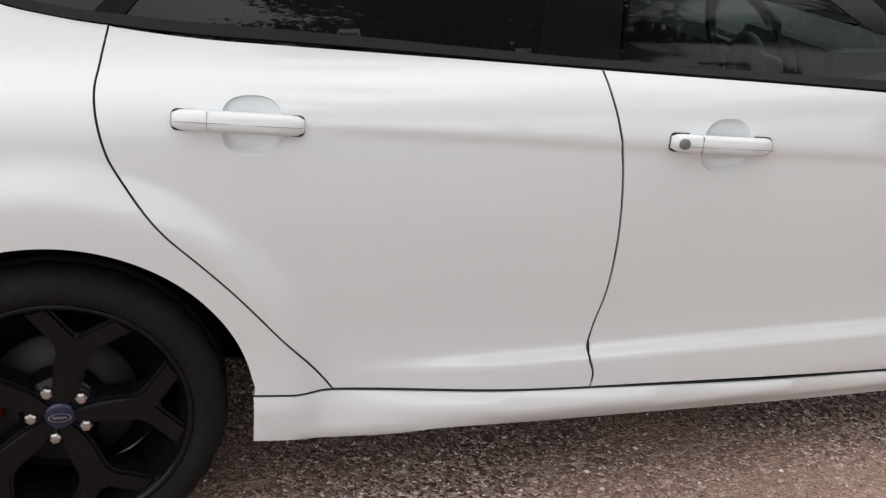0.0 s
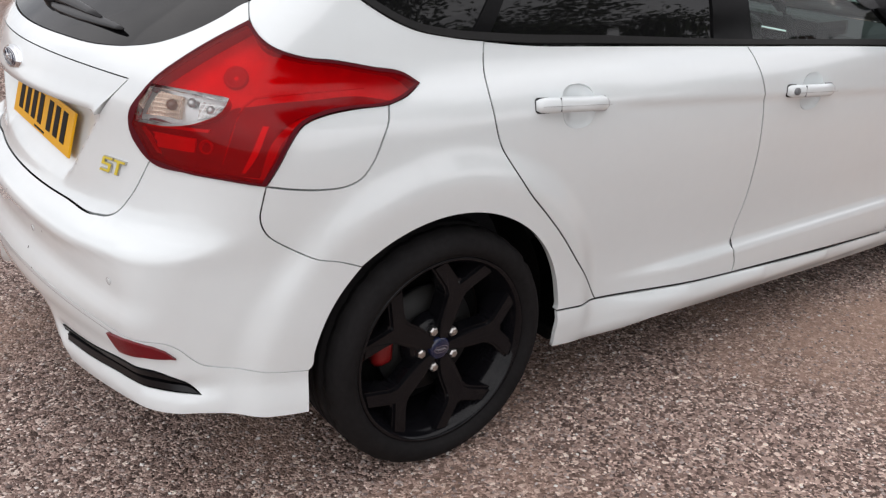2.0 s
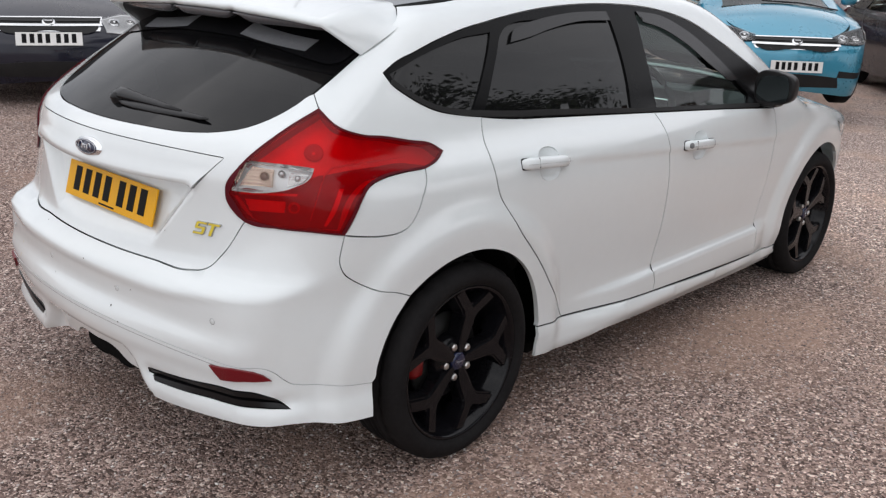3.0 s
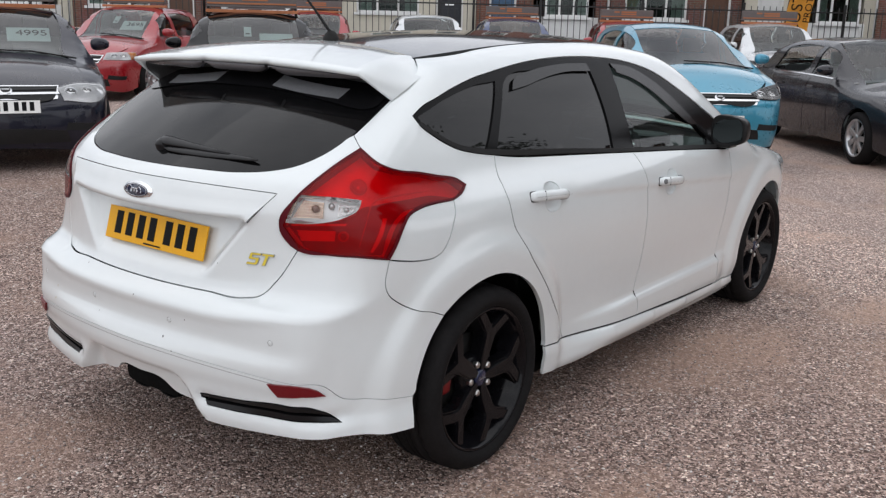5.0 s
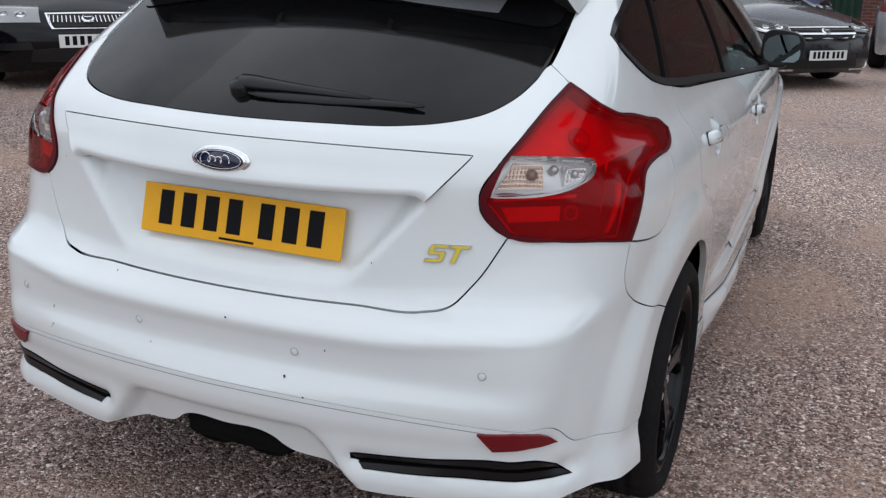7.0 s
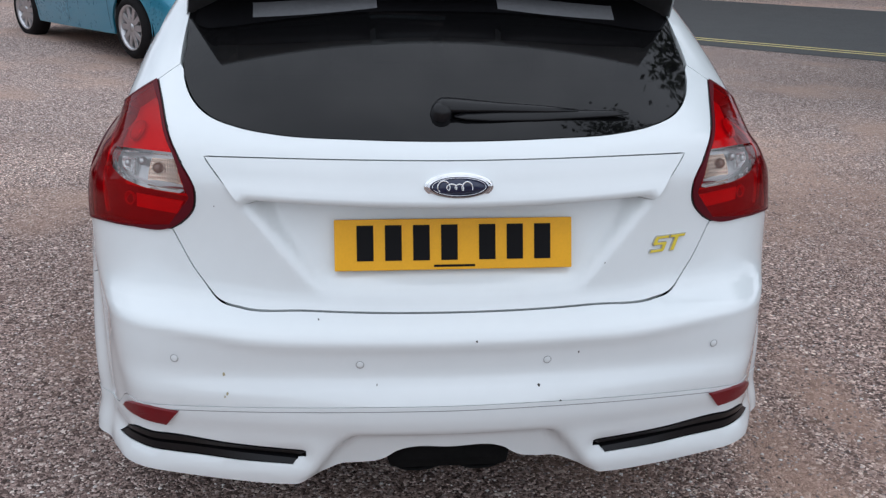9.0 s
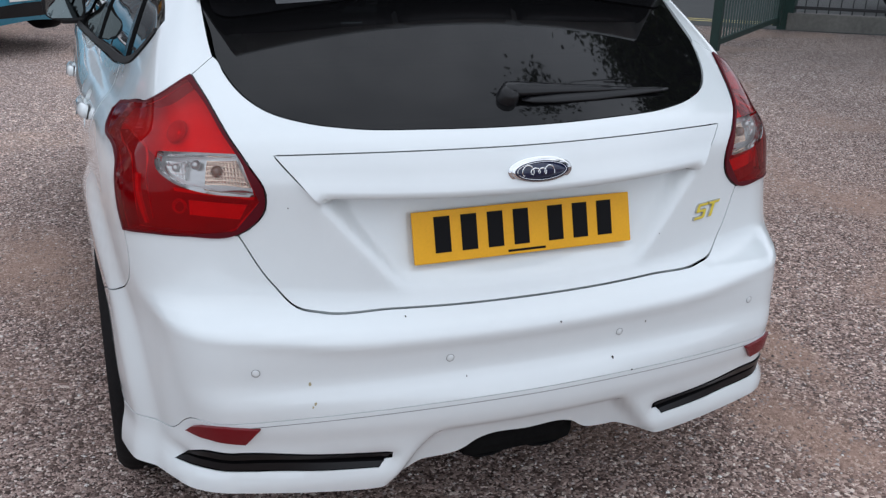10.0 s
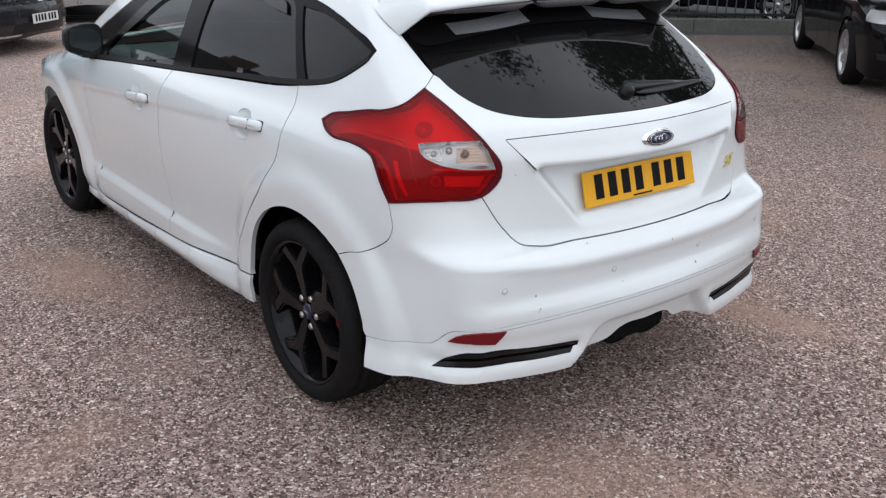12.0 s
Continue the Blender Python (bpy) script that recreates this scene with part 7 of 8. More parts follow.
parked_car("red_hatchback", "red small hatchback with a price sheet in its windscreen", P_RED, 8.60, 12.75, 212, wb=2.46, fo=0.82, ro=0.70, H=1.50, w=0.82, hood=1.0, belt=0.97, base=2.1, top=1.35, roof_end=-0.25, tail=0.98, lamp="square", price="3695", mouth=0.45)
parked_car("red_hatchback", "second red hatchback behind the first", P_RED, 11.2, 12.6, 215, wb=2.46, fo=0.82, ro=0.70, H=1.46, w=0.82, lamp="square")
parked_car("red_city_car", "red hatchback parked behind the blue one", P_RED, 17.2, 7.6, 215, wb=2.46, fo=0.8, ro=0.65, H=1.46, w=0.83, lamp="swept")
parked_car("silver_estate", "pale silver estate car in the back row", P_PALE, 15.0, 11.6, 225, wb=2.7, fo=0.9, ro=0.9, H=1.50, w=0.88, roof_end=-0.6, board=False)
parked_car("red_family_car", "red family car in the back row with roof board", P_RED, 14.3, 14.2, 222, wb=2.6, fo=0.85, ro=0.75, H=1.52, w=0.86)
parked_car("dark_hatchback", "dark blue hatchback in the back row with roof board", P_DBLUE, 15.6, 9.6, 220, wb=2.55, fo=0.85, ro=0.7, H=1.47, w=0.86)
parked_car("white_hatchback", "white hatchback behind the grey saloon with roof board", P_PALE, 18.2, 4.9, 216, wb=2.55, fo=0.85, ro=0.7, H=1.50, w=0.86)
parked_car("blue_hatchback", "dark blue hatchback behind the grey saloon with roof board", P_DBLUE, 17.6, 1.6, 214, wb=2.55, fo=0.85, ro=0.7, H=1.50, w=0.86)
parked_car("silver_hatchback", "silver small car seen from its tail", P_SILVER, 12.5, -2.25, -5, wb=2.45, fo=0.8, ro=0.66, H=1.47, w=0.84, board=False, yellow=True)
parked_car("black_people_carrier", "black family car beside the low wall", P_BLACK, 3.72, -9.43, 132, wb=2.70, fo=0.92, ro=0.95, H=1.55, w=0.90, hood=1.02, belt=1.0, lamp="square", amber=False, board=False, rails=True)

parked_car("street_car", "black car standing in the street beyond the railings", P_BLACK, 6.3, -11.9, 8, wb=2.6, fo=0.85, ro=0.8, H=1.46, w=0.88, lamp="square", board=False, group="cars in the street")

# ---- street side: gate, wall, railings, road ----
GREEN = mat("green_metal_paint", (0.007, 0.028, 0.022), 0.5, vary=0.25, scale=6, bump=0.05, bump_scale=80)
IRON = mat("black_iron", (0.012, 0.013, 0.014), 0.55, vary=0.2, scale=10)
CONCRETE = mat("concrete_wall", (0.13, 0.127, 0.115), 0.9, vary=0.28, scale=2.5, bump=0.35, bump_scale=60)
ASPHALT = mat("asphalt", (0.060, 0.062, 0.062), 0.85, vary=0.15, scale=2, bump=0.3, bump_scale=220)
YELLOW_LINE = mat("worn_yellow_line", (0.55, 0.47, 0.20), 0.8, vary=0.2, scale=14)
MOSS = mat("moss", (0.035, 0.05, 0.02), 0.95, vary=0.4, scale=18, bump=0.6, bump_scale=60)


def bar_run(parent, a, b, z0, z1, n, r, material, name="bar"):
    """Upright round bars between two plan points."""
    v, f = tube([(0, 0, z0), (0, 0, (z0 + z1) / 2), (0, 0, z1)], r, 6)
    first = None
    for i in range(n):
        k = (i + 0.5) / n
        m = pose(a[0] + (b[0] - a[0]) * k, a[1] + (b[1] - a[1]) * k, 0)
        if first is None:
            first = raw(name, v, f, material, parent, m=m)
        else:
            share(first, m)
    return first


def beam(name, a, b, z, h, t, material, parent, bevel=0.004):
    L = math.hypot(b[0] - a[0], b[1] - a[1])
    return block(name, (0, -t / 2, z - h / 2), (L, t / 2, z + h / 2), material, parent, bevel=bevel, m=pose(a[0], a[1], 0, 0, 0, math.degrees(math.atan2(b[1] - a[1], b[0] - a[0]))))


gate_thing = thing("yard_gate", "dark green barred metal gate standing open", "gate")
ga, gb = (5.80, -5.28), (7.38, -7.36)
for p in (ga, gb):
    block("post", (-0.045, -0.045, 0.02), (0.045, 0.045, 1.95), GREEN, gate_thing, m=pose(p[0], p[1], 0, 0, 0, -53))
for z in (0.10, 0.95, 1.80):
    beam("rail", ga, gb, z, 0.06, 0.04, GREEN, gate_thing)
bar_run(gate_thing, ga, gb, 0.10, 1.80, 24, 0.011, GREEN)
block("gate_pillar", (-0.09, -0.09, -0.05), (0.09, 0.09, 2.1), GREEN, None, m=pose(7.52, -7.62, 0, 0, 0, -53))
tagged(bpy.data.objects["gate_pillar"], "dark green steel gate pillar at the wall's end", "gate post")

wa, wb_ = (7.50, -7.60), (-3.0, -22.0)
wdir = Vector((wb_[0] - wa[0], wb_[1] - wa[1], 0)).normalized()
low_wall = tagged(new("boundary_wall"), "low weathered concrete wall under iron railings", "wall", kind="structure")
L_ = math.hypot(wb_[0] - wa[0], wb_[1] - wa[1])
wm = pose(wa[0], wa[1], 0, 0, 0, math.degrees(math.atan2(wdir.y, wdir.x)))
low_wall.matrix_world = wm
for i in range(9):
    block("wall_slab", (i * L_ / 9 + 0.004, -0.09, -0.1), ((i + 1) * L_ / 9 - 0.004, 0.09, 0.17 + 0.004 * (i % 3)), CONCRETE, low_wall, bevel=0.012)
railing = thing("railing", "black iron railings along the low wall", "railing", wm)
for z in (0.235, 1.18):
    block("rail", (0, -0.02, z - 0.02), (L_, 0.02, z + 0.02), IRON, railing)
bar_run(railing, (0, 0), (L_, 0), 0.17, 1.30, int(L_ / 0.14), 0.009, IRON)
for i in range(7):
    block("post", (-0.03, -0.03, 0.0), (0.03, 0.03, 1.45), IRON, railing, m=pose(1.2 + i * 2.6, 0.115, 0))
# road beyond wall and gateway, with double yellow lines
rd = Vector((0.67, 0.742, 0))
rn = Vector((0.742, -0.67, 0))
r0 = Vector((9.06, -6.50, 0))


def strip_on_road(name, s0, s1, d0, d1, z, material, label, cat_):
    n, k = 90, 10 if d1 - d0 > 1 else 1
    vs = []
    for i in range(n + 1):
        for j in range(k + 1):
            p = r0 + rd * (s0 + (s1 - s0) * i / n) + rn * (d0 + (d1 - d0) * j / k)
            vs.append((p.x, p.y, float(lie(p.x, p.y)) + z))
    ob = raw(name, vs, [(i * (k + 1) + j, i * (k + 1) + j + 1, (i + 1) * (k + 1) + j + 1, (i + 1) * (k + 1) + j) for i in range(n) for j in range(k)], material)
    return tagged(ob, label, cat_, kind="structure")


strip_on_road("road", -60, 9, -0.55, 7.5, 0.004, ASPHALT, "grey asphalt road beyond the yard", "road")
for d in (0.0, 0.22):
    strip_on_road("trim", -60, 8, d, d + 0.09, 0.008, YELLOW_LINE, "worn double yellow road line", "road marking")
vs = []
rsm = np.random.RandomState(3)
moss_v, moss_f = [], []
for i in range(800):
    k, d = rsm.uniform(1, 13), abs(rsm.normal(0, 0.22)) + 0.1
    p = wm @ Vector((k, d, 0.0))
    h, r = rsm.uniform(0.01, 0.08), rsm.uniform(0.01, 0.045)
    b = len(moss_v)
    moss_v += [(p.x + r * math.cos(a), p.y + r * math.sin(a), 0.001) for a in np.linspace(0, 2 * math.pi, 6)[:5]] + [(p.x, p.y, h)]
    moss_f += [(b + j, b + (j + 1) % 5, b + 5) for j in range(5)]
tagged(raw("weeds", moss_v, moss_f, MOSS), "moss and weeds along the wall's foot", "weeds", kind="stuff")

# ---- terraced houses across the far side, behind iron railings ----
def brick_material(name, base, mortar):
    m = bpy.data.materials.new(name)
    m.use_nodes = True
    nt = m.node_tree
    b = nt.nodes["Principled BSDF"]
    b.inputs["Roughness"].default_value = 0.9
    tc, br, mp = nt.nodes.new("ShaderNodeTexCoord"), nt.nodes.new("ShaderNodeTexBrick"), nt.nodes.new("ShaderNodeMapping")
    mp.inputs["Rotation"].default_value = (radians(90), 0, 0)
    nt.links.new(tc.outputs["Object"], mp.inputs["Vector"])
    nt.links.new(mp.outputs[0], br.inputs["Vector"])
    br.inputs["Scale"].default_value = 1.0
    br.inputs["Brick Width"].default_value, br.inputs["Row Height"].default_value, br.inputs["Mortar Size"].default_value = 0.225, 0.075, 0.008
    br.inputs["Color1"].default_value, br.inputs["Color2"].default_value, br.inputs["Mortar"].default_value = (*base, 1), (*[c * 0.72 for c in base], 1), (*mortar, 1)
    no, mul = nt.nodes.new("ShaderNodeTexNoise"), nt.nodes.new("ShaderNodeMixRGB")
    no.inputs["Scale"].default_value = 1.3
    mul.blend_type, mul.inputs[0].default_value = "MULTIPLY", 0.5
    nt.links.new(tc.outputs["Object"], no.inputs["Vector"]), nt.links.new(br.outputs["Color"], mul.inputs[1]), nt.links.new(no.outputs["Color"], mul.inputs[2])
    nt.links.new(mul.outputs[0], b.inputs["Base Color"])
    return m


BRICKS = [brick_material("red_brick", (0.26, 0.095, 0.065), (0.25, 0.22, 0.20)), brick_material("brown_brick", (0.20, 0.085, 0.06), (0.2, 0.18, 0.16)), mat("cream_render", (0.60, 0.56, 0.47), 0.9, vary=0.08, scale=1.5, bump=0.15, bump_scale=50)]
UPVC = mat("white_window_frame", (0.75, 0.75, 0.74), 0.45, vary=0.06, scale=4)
SLATE = mat("roof_slate", (0.055, 0.055, 0.06), 0.7, vary=0.3, scale=3, bump=0.3, bump_scale=14)
ROOM_SHADE = mat("room_shade", (0.05, 0.048, 0.045), 0.9, vary=0.3, scale=1.5)
CURTAIN = mat("pale_curtain", (0.55, 0.54, 0.50), 0.9, vary=0.12, scale=9)
DOORS = [mat("dark_door", (0.02, 0.022, 0.03), 0.4, vary=0.15, scale=5), mat("white_door", (0.7, 0.7, 0.69), 0.45, vary=0.05, scale=5), mat("brown_door", (0.10, 0.05, 0.03), 0.5, vary=0.2, scale=5), mat("blue_door", (0.05, 0.11, 0.20), 0.45, vary=0.1, scale=5)]


def wall_mesh(w, h, openings, t, y0=0.0):
    """A wall in x and z with real openings."""
    xs = sorted({0, w, *[o[0] for o in openings], *[o[1] for o in openings]})
    zs = sorted({0, h, *[o[2] for o in openings], *[o[3] for o in openings]})
    bm = bmesh.new()
    for a, b in zip(xs, xs[1:]):
        for c, d in zip(zs, zs[1:]):
            if any(o[0] <= a and b <= o[1] and o[2] <= c and d <= o[3] for o in openings):
                continue
            slab(bm, (a, y0, c), (b, y0 + t, d))
    bmesh.ops.remove_doubles(bm, verts=bm.verts, dist=1e-4)
    return bm


def window_part(house, x0, x1, z0, z1, y, split=2, curtain=True):
    # flat dark board behind the pane, its colour standing for the unlit room
    win = block("window", (x0, y + 0.16, z0), (x1, y + 0.18, z1), ROOM_SHADE, house, bevel=0)
    bm = bmesh.new()
    for a, b, c, d in ((x0, x1, z0, z0 + 0.07), (x0, x1, z1 - 0.07, z1), (x0, x0 + 0.07, z0, z1), (x1 - 0.07, x1, z0, z1)):
        slab(bm, (a, y + 0.05, c), (b, y + 0.11, d))
    for i in range(1, split):
        xm = x0 + (x1 - x0) * i / split
        slab(bm, (xm - 0.035, y + 0.045, z0), (xm + 0.035, y + 0.105, z1))
    slab(bm, (x0, y + 0.04, z0 + (z1 - z0) * 0.68), (x1, y + 0.10, z0 + (z1 - z0) * 0.68 + 0.06))
    part("frame", bm, UPVC, win)
    block("pane", (x0 + 0.05, y + 0.08, z0 + 0.05), (x1 - 0.05, y + 0.085, z1 - 0.05), CAR_GLASS, win, bevel=0)
    block("sill", (x0 - 0.08, y - 0.07, z0 - 0.09), (x1 + 0.08, y + 0.1, z0), UPVC, win, bevel=0.01)
    if curtain:
        for a, b in ((x0 + 0.07, x0 + (x1 - x0) * 0.24), (x1 - (x1 - x0) * 0.24, x1 - 0.07)):
            block("curtain", (a, y + 0.13, z0 + 0.05), (b, y + 0.15, z1 - 0.05), CURTAIN, win, bevel=0.005)
    return win


def terrace_house(m, k):
    w, h = 4.7, 5.6
    hs = thing("terraced_house", ("red-brick", "brown-brick", "cream-rendered")[k % 3] + " terraced house with white window frames", "house", m, "terraced houses")
    wallm = BRICKS[k % 3]
    flip = k % 2
    dx0, dx1 = (0.45, 1.40) if not flip else (w - 1.40, w - 0.45)
    wx0, wx1 = (2.0, 4.2) if not flip else (0.5, 2.7)
    ops = [(dx0, dx1, 0.15, 2.45), (wx0, wx1, 0.75, 2.35), (wx0 + 0.3, wx1 - 0.3, 3.45, 4.75), (dx0, dx1 - 0.05, 3.45, 4.75)]
    part("wall", wall_mesh(w, h, ops, 0.28), wallm, hs)
    bm = bmesh.new()
    slab(bm, (0, 0.28, 0), (w, 7.0, h))
    for f in list(bm.faces):
        if f.calc_center_median().y < 0.3:
            bm.faces.remove(f)
    part("rear_body", bm, wallm, hs)
    door = block("door", (dx0 + 0.06, 0.12, 0.15), (dx1 - 0.06, 0.18, 2.10), DOORS[(k * 3 + 1) % 4], hs, "panelled front door", 0.006)
    block("letter_box", (dx0 + 0.32, 0.10, 1.05), (dx1 - 0.32, 0.125, 1.12), CHROME if k % 2 else TRIM, door)
    for px_ in (dx0 + 0.16, (dx0 + dx1) / 2 + 0.05):
        block("panel", (px_, 0.105, 0.35), (px_ + 0.26, 0.125, 0.95), DOORS[(k * 3 + 1) % 4], door, bevel=0.012)
        block("panel", (px_, 0.105, 1.2), (px_ + 0.26, 0.125, 1.95), DOORS[(k * 3 + 1) % 4], door, bevel=0.012)
    bm = bmesh.new()
    slab(bm, (dx0, 0.08, 0.15), (dx0 + 0.07, 0.20, 2.45))
    slab(bm, (dx1 - 0.07, 0.08, 0.15), (dx1, 0.20, 2.45))
    slab(bm, (dx0, 0.08, 2.10), (dx1, 0.20, 2.17))
    slab(bm, (dx0, 0.08, 2.40), (dx1, 0.20, 2.45))
    part("door_frame", bm, UPVC, hs)
    block("fanlight", (dx0 + 0.05, 0.14, 2.15), (dx1 - 0.05, 0.15, 2.42), CAR_GLASS, hs, bevel=0)
    if k % 2 == 0:
        # a bay with its own little roof
        bay = [(wx0 - 0.1, 0.0), (wx0 + 0.35, -0.6), (wx1 - 0.35, -0.6), (wx1 + 0.1, 0.0)]
        for nm, za, zb in (("bay_wall", 0.0, 0.75), ("bay_head", 2.35, 2.55)):
            bm = bmesh.new()
            lo_ = [bm.verts.new((a, b, za)) for a, b in bay]
            hi_ = [bm.verts.new((a, b, zb)) for a, b in bay]
            for i in range(3):
                bm.faces.new((lo_[i], lo_[i + 1], hi_[i + 1], hi_[i]))
            bm.faces.new(hi_)
            part(nm, bm, UPVC, hs)
        bm = bmesh.new()
        lo_ = [bm.verts.new((a, b - 0.08, 2.55)) for a, b in bay]
        hi_ = [bm.verts.new((a * 0.9 + (wx0 + wx1) * 0.05, b * 0.2, 3.05)) for a, b in bay]
        for i in range(3):
            bm.faces.new((lo_[i], lo_[i + 1], hi_[i + 1], hi_[i]))
        bm.faces.new(hi_)
        part("bay_roof", bm, SLATE, hs)
        window_part(hs, wx0 + 0.35, wx1 - 0.35, 0.75, 2.35, -0.62, 3)
    else:
        window_part(hs, wx0, wx1, 0.75, 2.35, 0.0, 3)
    window_part(hs, wx0 + 0.3, wx1 - 0.3, 3.45, 4.75, 0.0, 2)
    window_part(hs, dx0, dx1 - 0.05, 3.45, 4.75, 0.0, 1)
    bm = bmesh.new()
    a, b, c, d = (bm.verts.new(p) for p in ((0, -0.25, h - 0.05), (w, -0.25, h - 0.05), (w, 3.6, h + 2.2), (0, 3.6, h + 2.2)))
    e, f_ = bm.verts.new((w, 7.1, h)), bm.verts.new((0, 7.1, h))
    for q in ((a, b, c, d), (d, c, e, f_), (b, e, c), (a, d, f_)):
        bm.faces.new(q)
    bmesh.ops.solidify(bm, geom=bm.faces, thickness=0.06)
    roof = part("roof", bm, SLATE, hs)
    block("gutter", (0, -0.36, h - 0.16), (w, -0.24, h - 0.06), TRIM, hs, bevel=0.02)
    v, f = tube([(w - 0.08, -0.09, h - 0.15), (w - 0.08, -0.09, 2), (w - 0.08, -0.09, 0)], 0.04, 8)
    raw("drain_pipe", v, f, TRIM if k % 2 else UPVC, hs)
    if k % 2 == 0:
        bm = bmesh.new()
        slab(bm, (w - 0.5, 3.1, h + 1.6), (w + 0.5, 4.0, h + 3.2), 0.02)
        part("chimney", bm, BRICKS[0], roof)
    return hs


BEAR = 38.0
street = pose(-2.5, -2.6, 0, 0, 0, BEAR - 90) @ pose(0, 34, 1.0)
for k in range(14):
    terrace_house(street @ pose(-27 + 4.72 * k, 0, 0), k)
works = thing("brick_building", "long plain red-brick building with a slate roof", "building", pose(21.6, -0.6, -0.1, 0, 0, -90))
part("wall", wall_mesh(18.9, 6.2, [(7.0, 8.1, 0.0, 2.2)], 0.30), BRICKS[0], works)
block("door", (7.02, 0.12, 0.0), (8.08, 0.18, 2.18), DOORS[0], works, "dark plank door", 0.01)
bm = bmesh.new()
for i, (y0, z0, y1, z1) in enumerate(((-0.3, 6.1, 3.6, 8.2), (3.6, 8.2, 7.5, 6.1))):
    a, b, c, d = (bm.verts.new(p) for p in ((-0.2, y0, z0), (19.1, y0, z0), (19.1, y1, z1), (-0.2, y1, z1)))
    bm.faces.new((a, b, c, d))
bmesh.ops.solidify(bm, geom=bm.faces, thickness=0.08)
part("roof", bm, SLATE, works)
fence_m = pose(-2.5, -2.6, 0, 0, 0, BEAR - 90) @ pose(0, 28.5, 0.0)
plinth = tagged(new("street_wall"), "low brick wall under the street railings", "wall", kind="structure")
plinth.matrix_world = fence_m
for i in range(12):
    block("wall_slab", (-27 + 4.5 * i, -0.12, -0.4), (-27 + 4.5 * i + 4.49, 0.12, 0.85), BRICKS[1], plinth, bevel=0.01)
bm = bmesh.new()
slab(bm, (-28, 0.12, 0.0), (28, 5.5, 0.98))
tagged(part("pavement", bm, ASPHALT, m=fence_m), "raised grey pavement in front of the houses", "pavement", kind="structure")
iron = thing("street_railing", "black iron street railings with upright bars", "railing", fence_m)
for z in (0.95, 2.02):
    block("rail", (-27, -0.02, z - 0.02), (27, 0.02, z + 0.02), IRON, iron)
for i in range(19):
    block("post", (-0.035, -0.035, 0.85), (0.035, 0.035, 2.25), IRON, iron, m=pose(-27 + 3 * i, 0, 0))
bar_run(iron, (-27, 0), (27, 0), 0.9, 2.16, 290, 0.012, IRON)

# flag, shed, lamp-post
ORANGE = mat("orange_flag_cloth", (0.68, 0.30, 0.03), 0.75, vary=0.12, scale=6, bump=0.1, bump_scale=40)
flag_m = pose(-2.5, -2.6, 0, 0, 0, BEAR - 90) @ pose(8.4, 23.5, 0) @ pose(0, 0, float(lie(20, 8)))
flag = thing("feather_flag", "orange feather flag with black lettering on a thin mast", "flag", flag_m)
bm = bmesh.new()
rows_ = []
for i in range(15):
    z = 1.0 + 2.6 * i / 14
    lean = 0.10 * (z - 1.0) + 0.03 * math.sin(z * 3)
    wd = 0.62 - 0.10 * (i / 14) ** 2
    rows_.append([bm.verts.new((lean + wd * j / 4, 0.04 * math.sin(j * 1.4 + z * 2), z)) for j in range(5)])
for a, b in zip(rows_, rows_[1:]):
    for j in range(4):
        bm.faces.new((a[j], a[j + 1], b[j + 1], b[j]))
part("cloth", bm, ORANGE, flag, smooth=True)
v, f = tube([(0, 0, 0), (0.0, 0, 1.0), (0.14, 0, 2.4), (0.28, 0, 3.7)], 0.018, 8)
raw("mast", v, f, IRON, flag)
writing("CUSTOM", 0.40, pose(0.30, -0.10, 2.05, 90, -84, 0), PLATE_INK, flag)
writing("PROTECT", 0.24, pose(0.58, -0.10, 2.05, 90, -84, 0), PLATE_INK, flag)

SHEET = mat("green_corrugated_sheet", (0.014, 0.045, 0.028), 0.55, vary=0.2, scale=3)
vs, fs = [], []
for i in range(36):
    vs += [(i * 0.075, 0.03 * math.cos(i * math.pi / 1.0), z) for z in (0, 2.6)]
fs = [(2 * i, 2 * i + 2, 2 * i + 3, 2 * i + 1) for i in range(35)]
shed = thing("metal_hoarding", "dark green corrugated metal hoarding", "fence", pose(19.5, -1.2, -0.1, 0, 0, 94))
raw("sheet", vs, fs, SHEET, shed, smooth=False)
for i in range(3):
    block("post", (i * 1.3 - 0.05, -0.12, 0), (i * 1.3 + 0.05, -0.03, 2.7), GREEN, shed)

# ---- a tall tree on the street side of the wall, mirrored in the hatchback's glass ----
BARK = mat("bark", (0.07, 0.055, 0.04), 0.95, vary=0.3, scale=6, bump=0.6, bump_scale=25)
LEAF = bpy.data.materials.new("leaf")
LEAF.use_nodes = True
_b = LEAF.node_tree.nodes["Principled BSDF"]
_g2, _r2 = LEAF.node_tree.nodes.new("ShaderNodeNewGeometry"), LEAF.node_tree.nodes.new("ShaderNodeValToRGB")
_r2.color_ramp.elements[0].color, _r2.color_ramp.elements[1].color = (0.030, 0.055, 0.015, 1), (0.085, 0.13, 0.035, 1)
LEAF.node_tree.links.new(_g2.outputs["Random Per Island"], _r2.inputs[0]), LEAF.node_tree.links.new(_r2.outputs[0], _b.inputs["Base Color"])
_b.inputs["Roughness"].default_value = 0.6


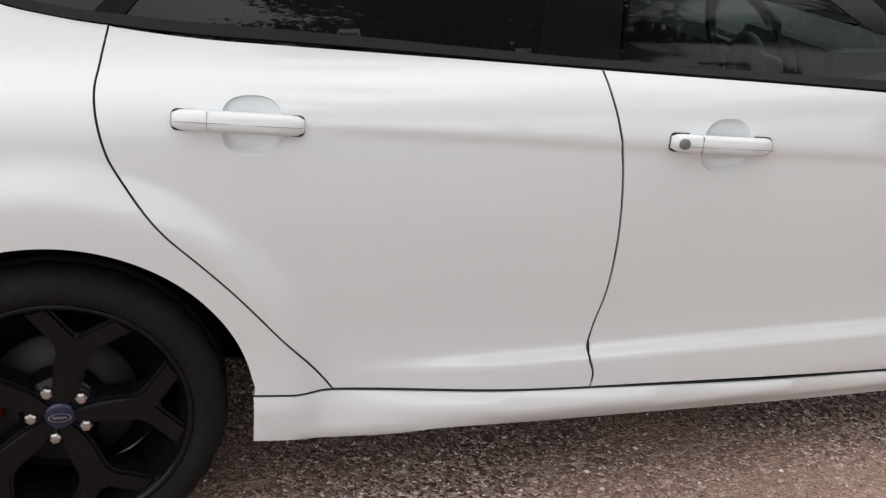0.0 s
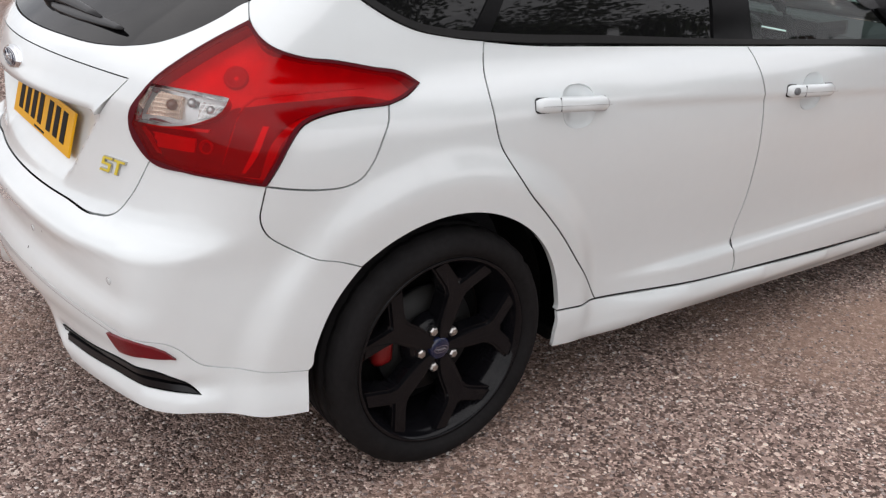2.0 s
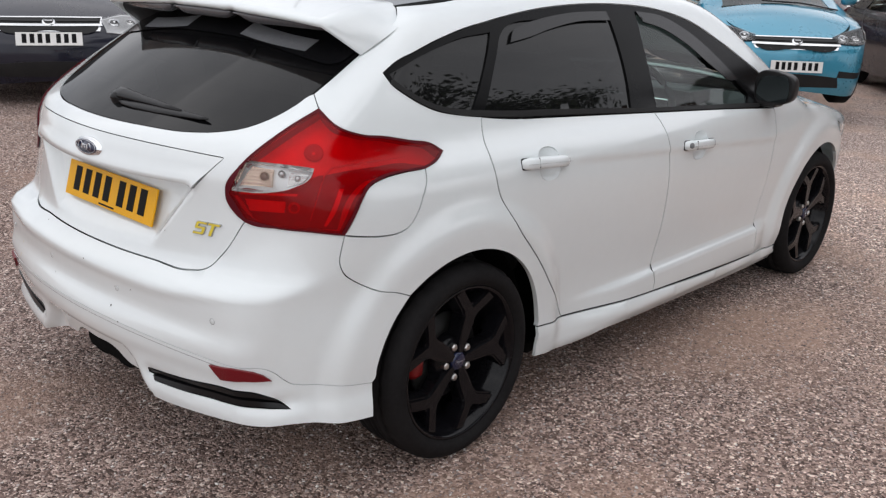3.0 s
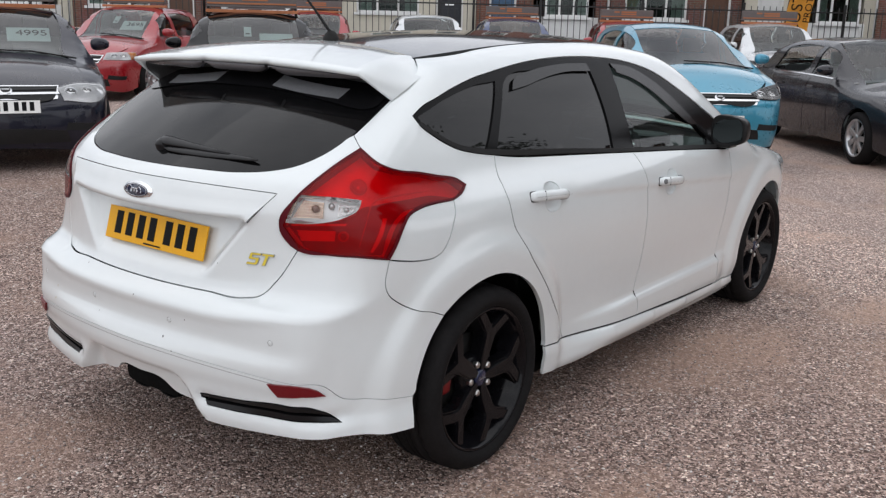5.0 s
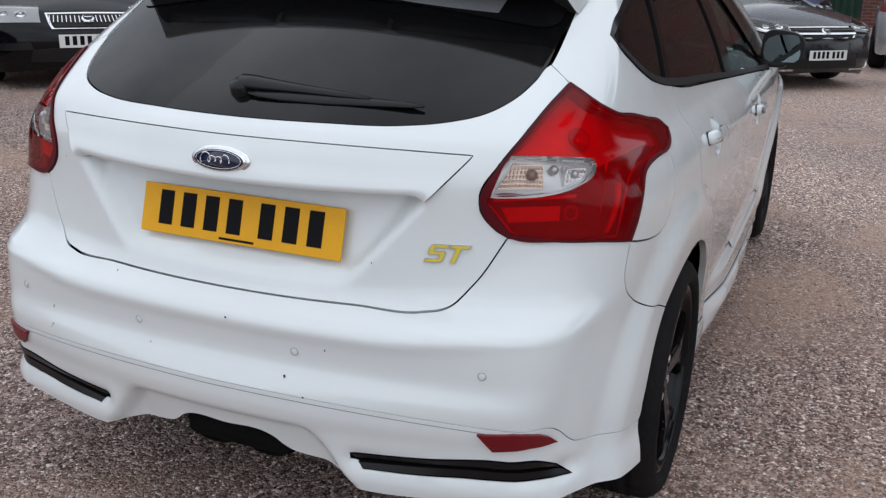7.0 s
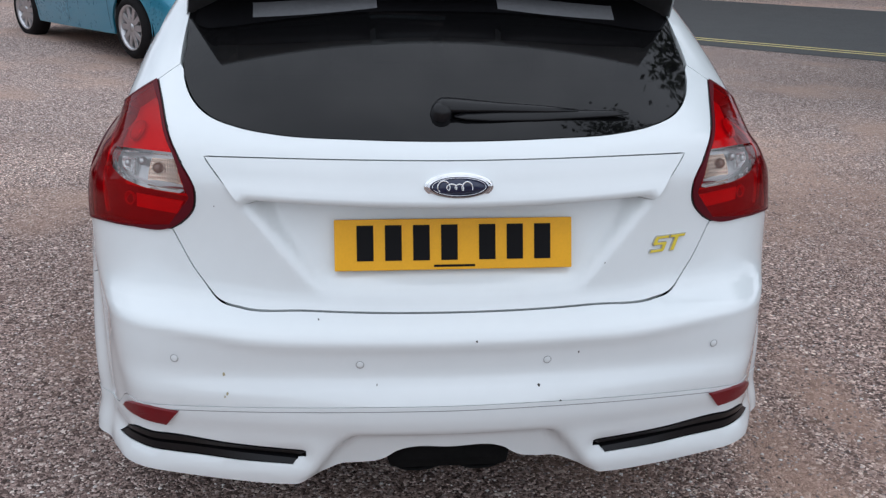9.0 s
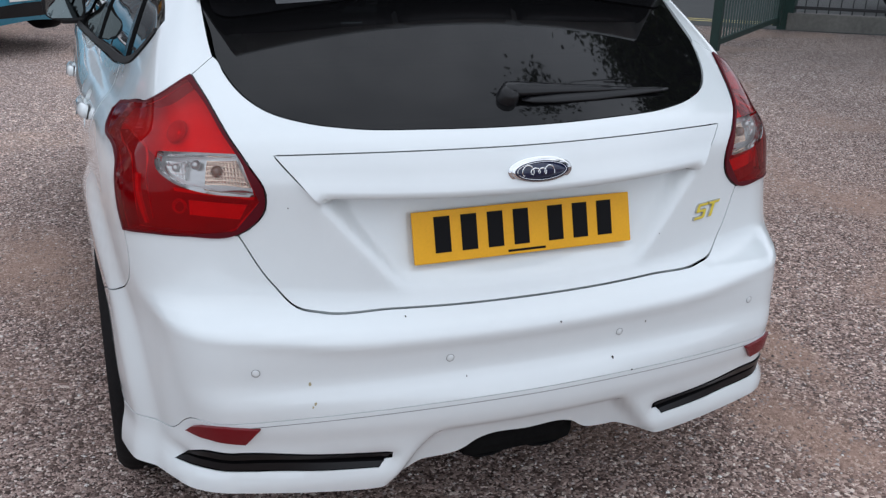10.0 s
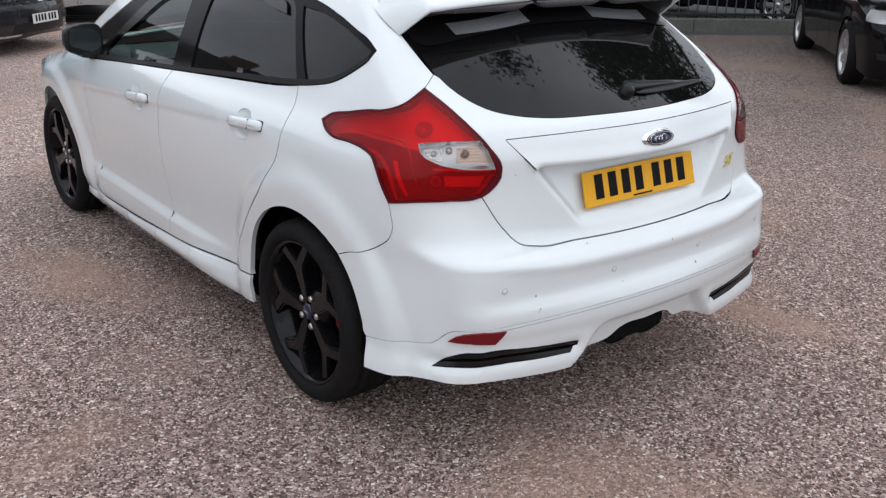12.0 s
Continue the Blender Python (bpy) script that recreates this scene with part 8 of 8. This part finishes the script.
def tree(x, y, h, r, seed):
    rt = np.random.RandomState(seed)
    tr = thing("tree", "tall broadleaf tree in full leaf near the railings", "tree", pose(x, y, 0), "street trees")
    vs, fs = [], []
    tips = []

    def limb(a, b, ra, rb):
        mid = a.lerp(b, 0.5) + Vector(rt.normal(0, 0.06 * (b - a).length, 3))
        v, f = tube([a, mid, b], [ra, (ra + rb) / 2, rb], 7)
        k = len(vs)
        vs.extend(v), fs.extend([tuple(i + k for i in q) for q in f])
    fork = Vector((0.1, -0.1, h * 0.32))
    limb(Vector((0, 0, -0.1)), fork, 0.26, 0.18)
    for i in range(9):
        a = 2 * math.pi * i / 9 + rt.uniform(-0.3, 0.3)
        e = rt.uniform(0.35, 1.25)
        start = fork + Vector((0, 0, rt.uniform(0, h * 0.28)))
        end = start + Vector((math.cos(a) * math.cos(e), math.sin(a) * math.cos(e), math.sin(e))) * rt.uniform(0.5, 0.85) * r * 1.25
        limb(start, end, 0.11, 0.04)
        for j in range(5):
            t = start.lerp(end, rt.uniform(0.45, 1.0))
            q = t + Vector(rt.normal(0, 1, 3)) * r * 0.20 + Vector((0, 0, r * 0.12))
            limb(t, q, 0.035, 0.012)
            tips.append(q)
    raw("trunk", vs, fs, BARK, tr)
    n = 34000
    c = np.array([tuple(tips[i]) for i in rt.randint(0, len(tips), n)]) + rt.normal(0, 0.62, (n, 3))
    u = rt.normal(0, 1, (n, 3))
    u /= np.linalg.norm(u, axis=1, keepdims=True)
    w_ = np.cross(u, rt.normal(0, 1, (n, 3)))
    w_ /= np.linalg.norm(w_, axis=1, keepdims=True)
    s = rt.uniform(0.08, 0.16, (n, 1))
    quad = np.stack((c - u * s, c + w_ * s * 0.5, c + u * s, c - w_ * s * 0.5), 1).reshape(-1, 3)
    raw("crown", quad.tolist(), (np.arange(n * 4).reshape(-1, 4)).tolist(), LEAF, tr, smooth=False)
    return tr


tree(4.5, -12.5, 15.0, 6.0, 5)
tree(13.6, -14.2, 12.5, 4.8, 9)
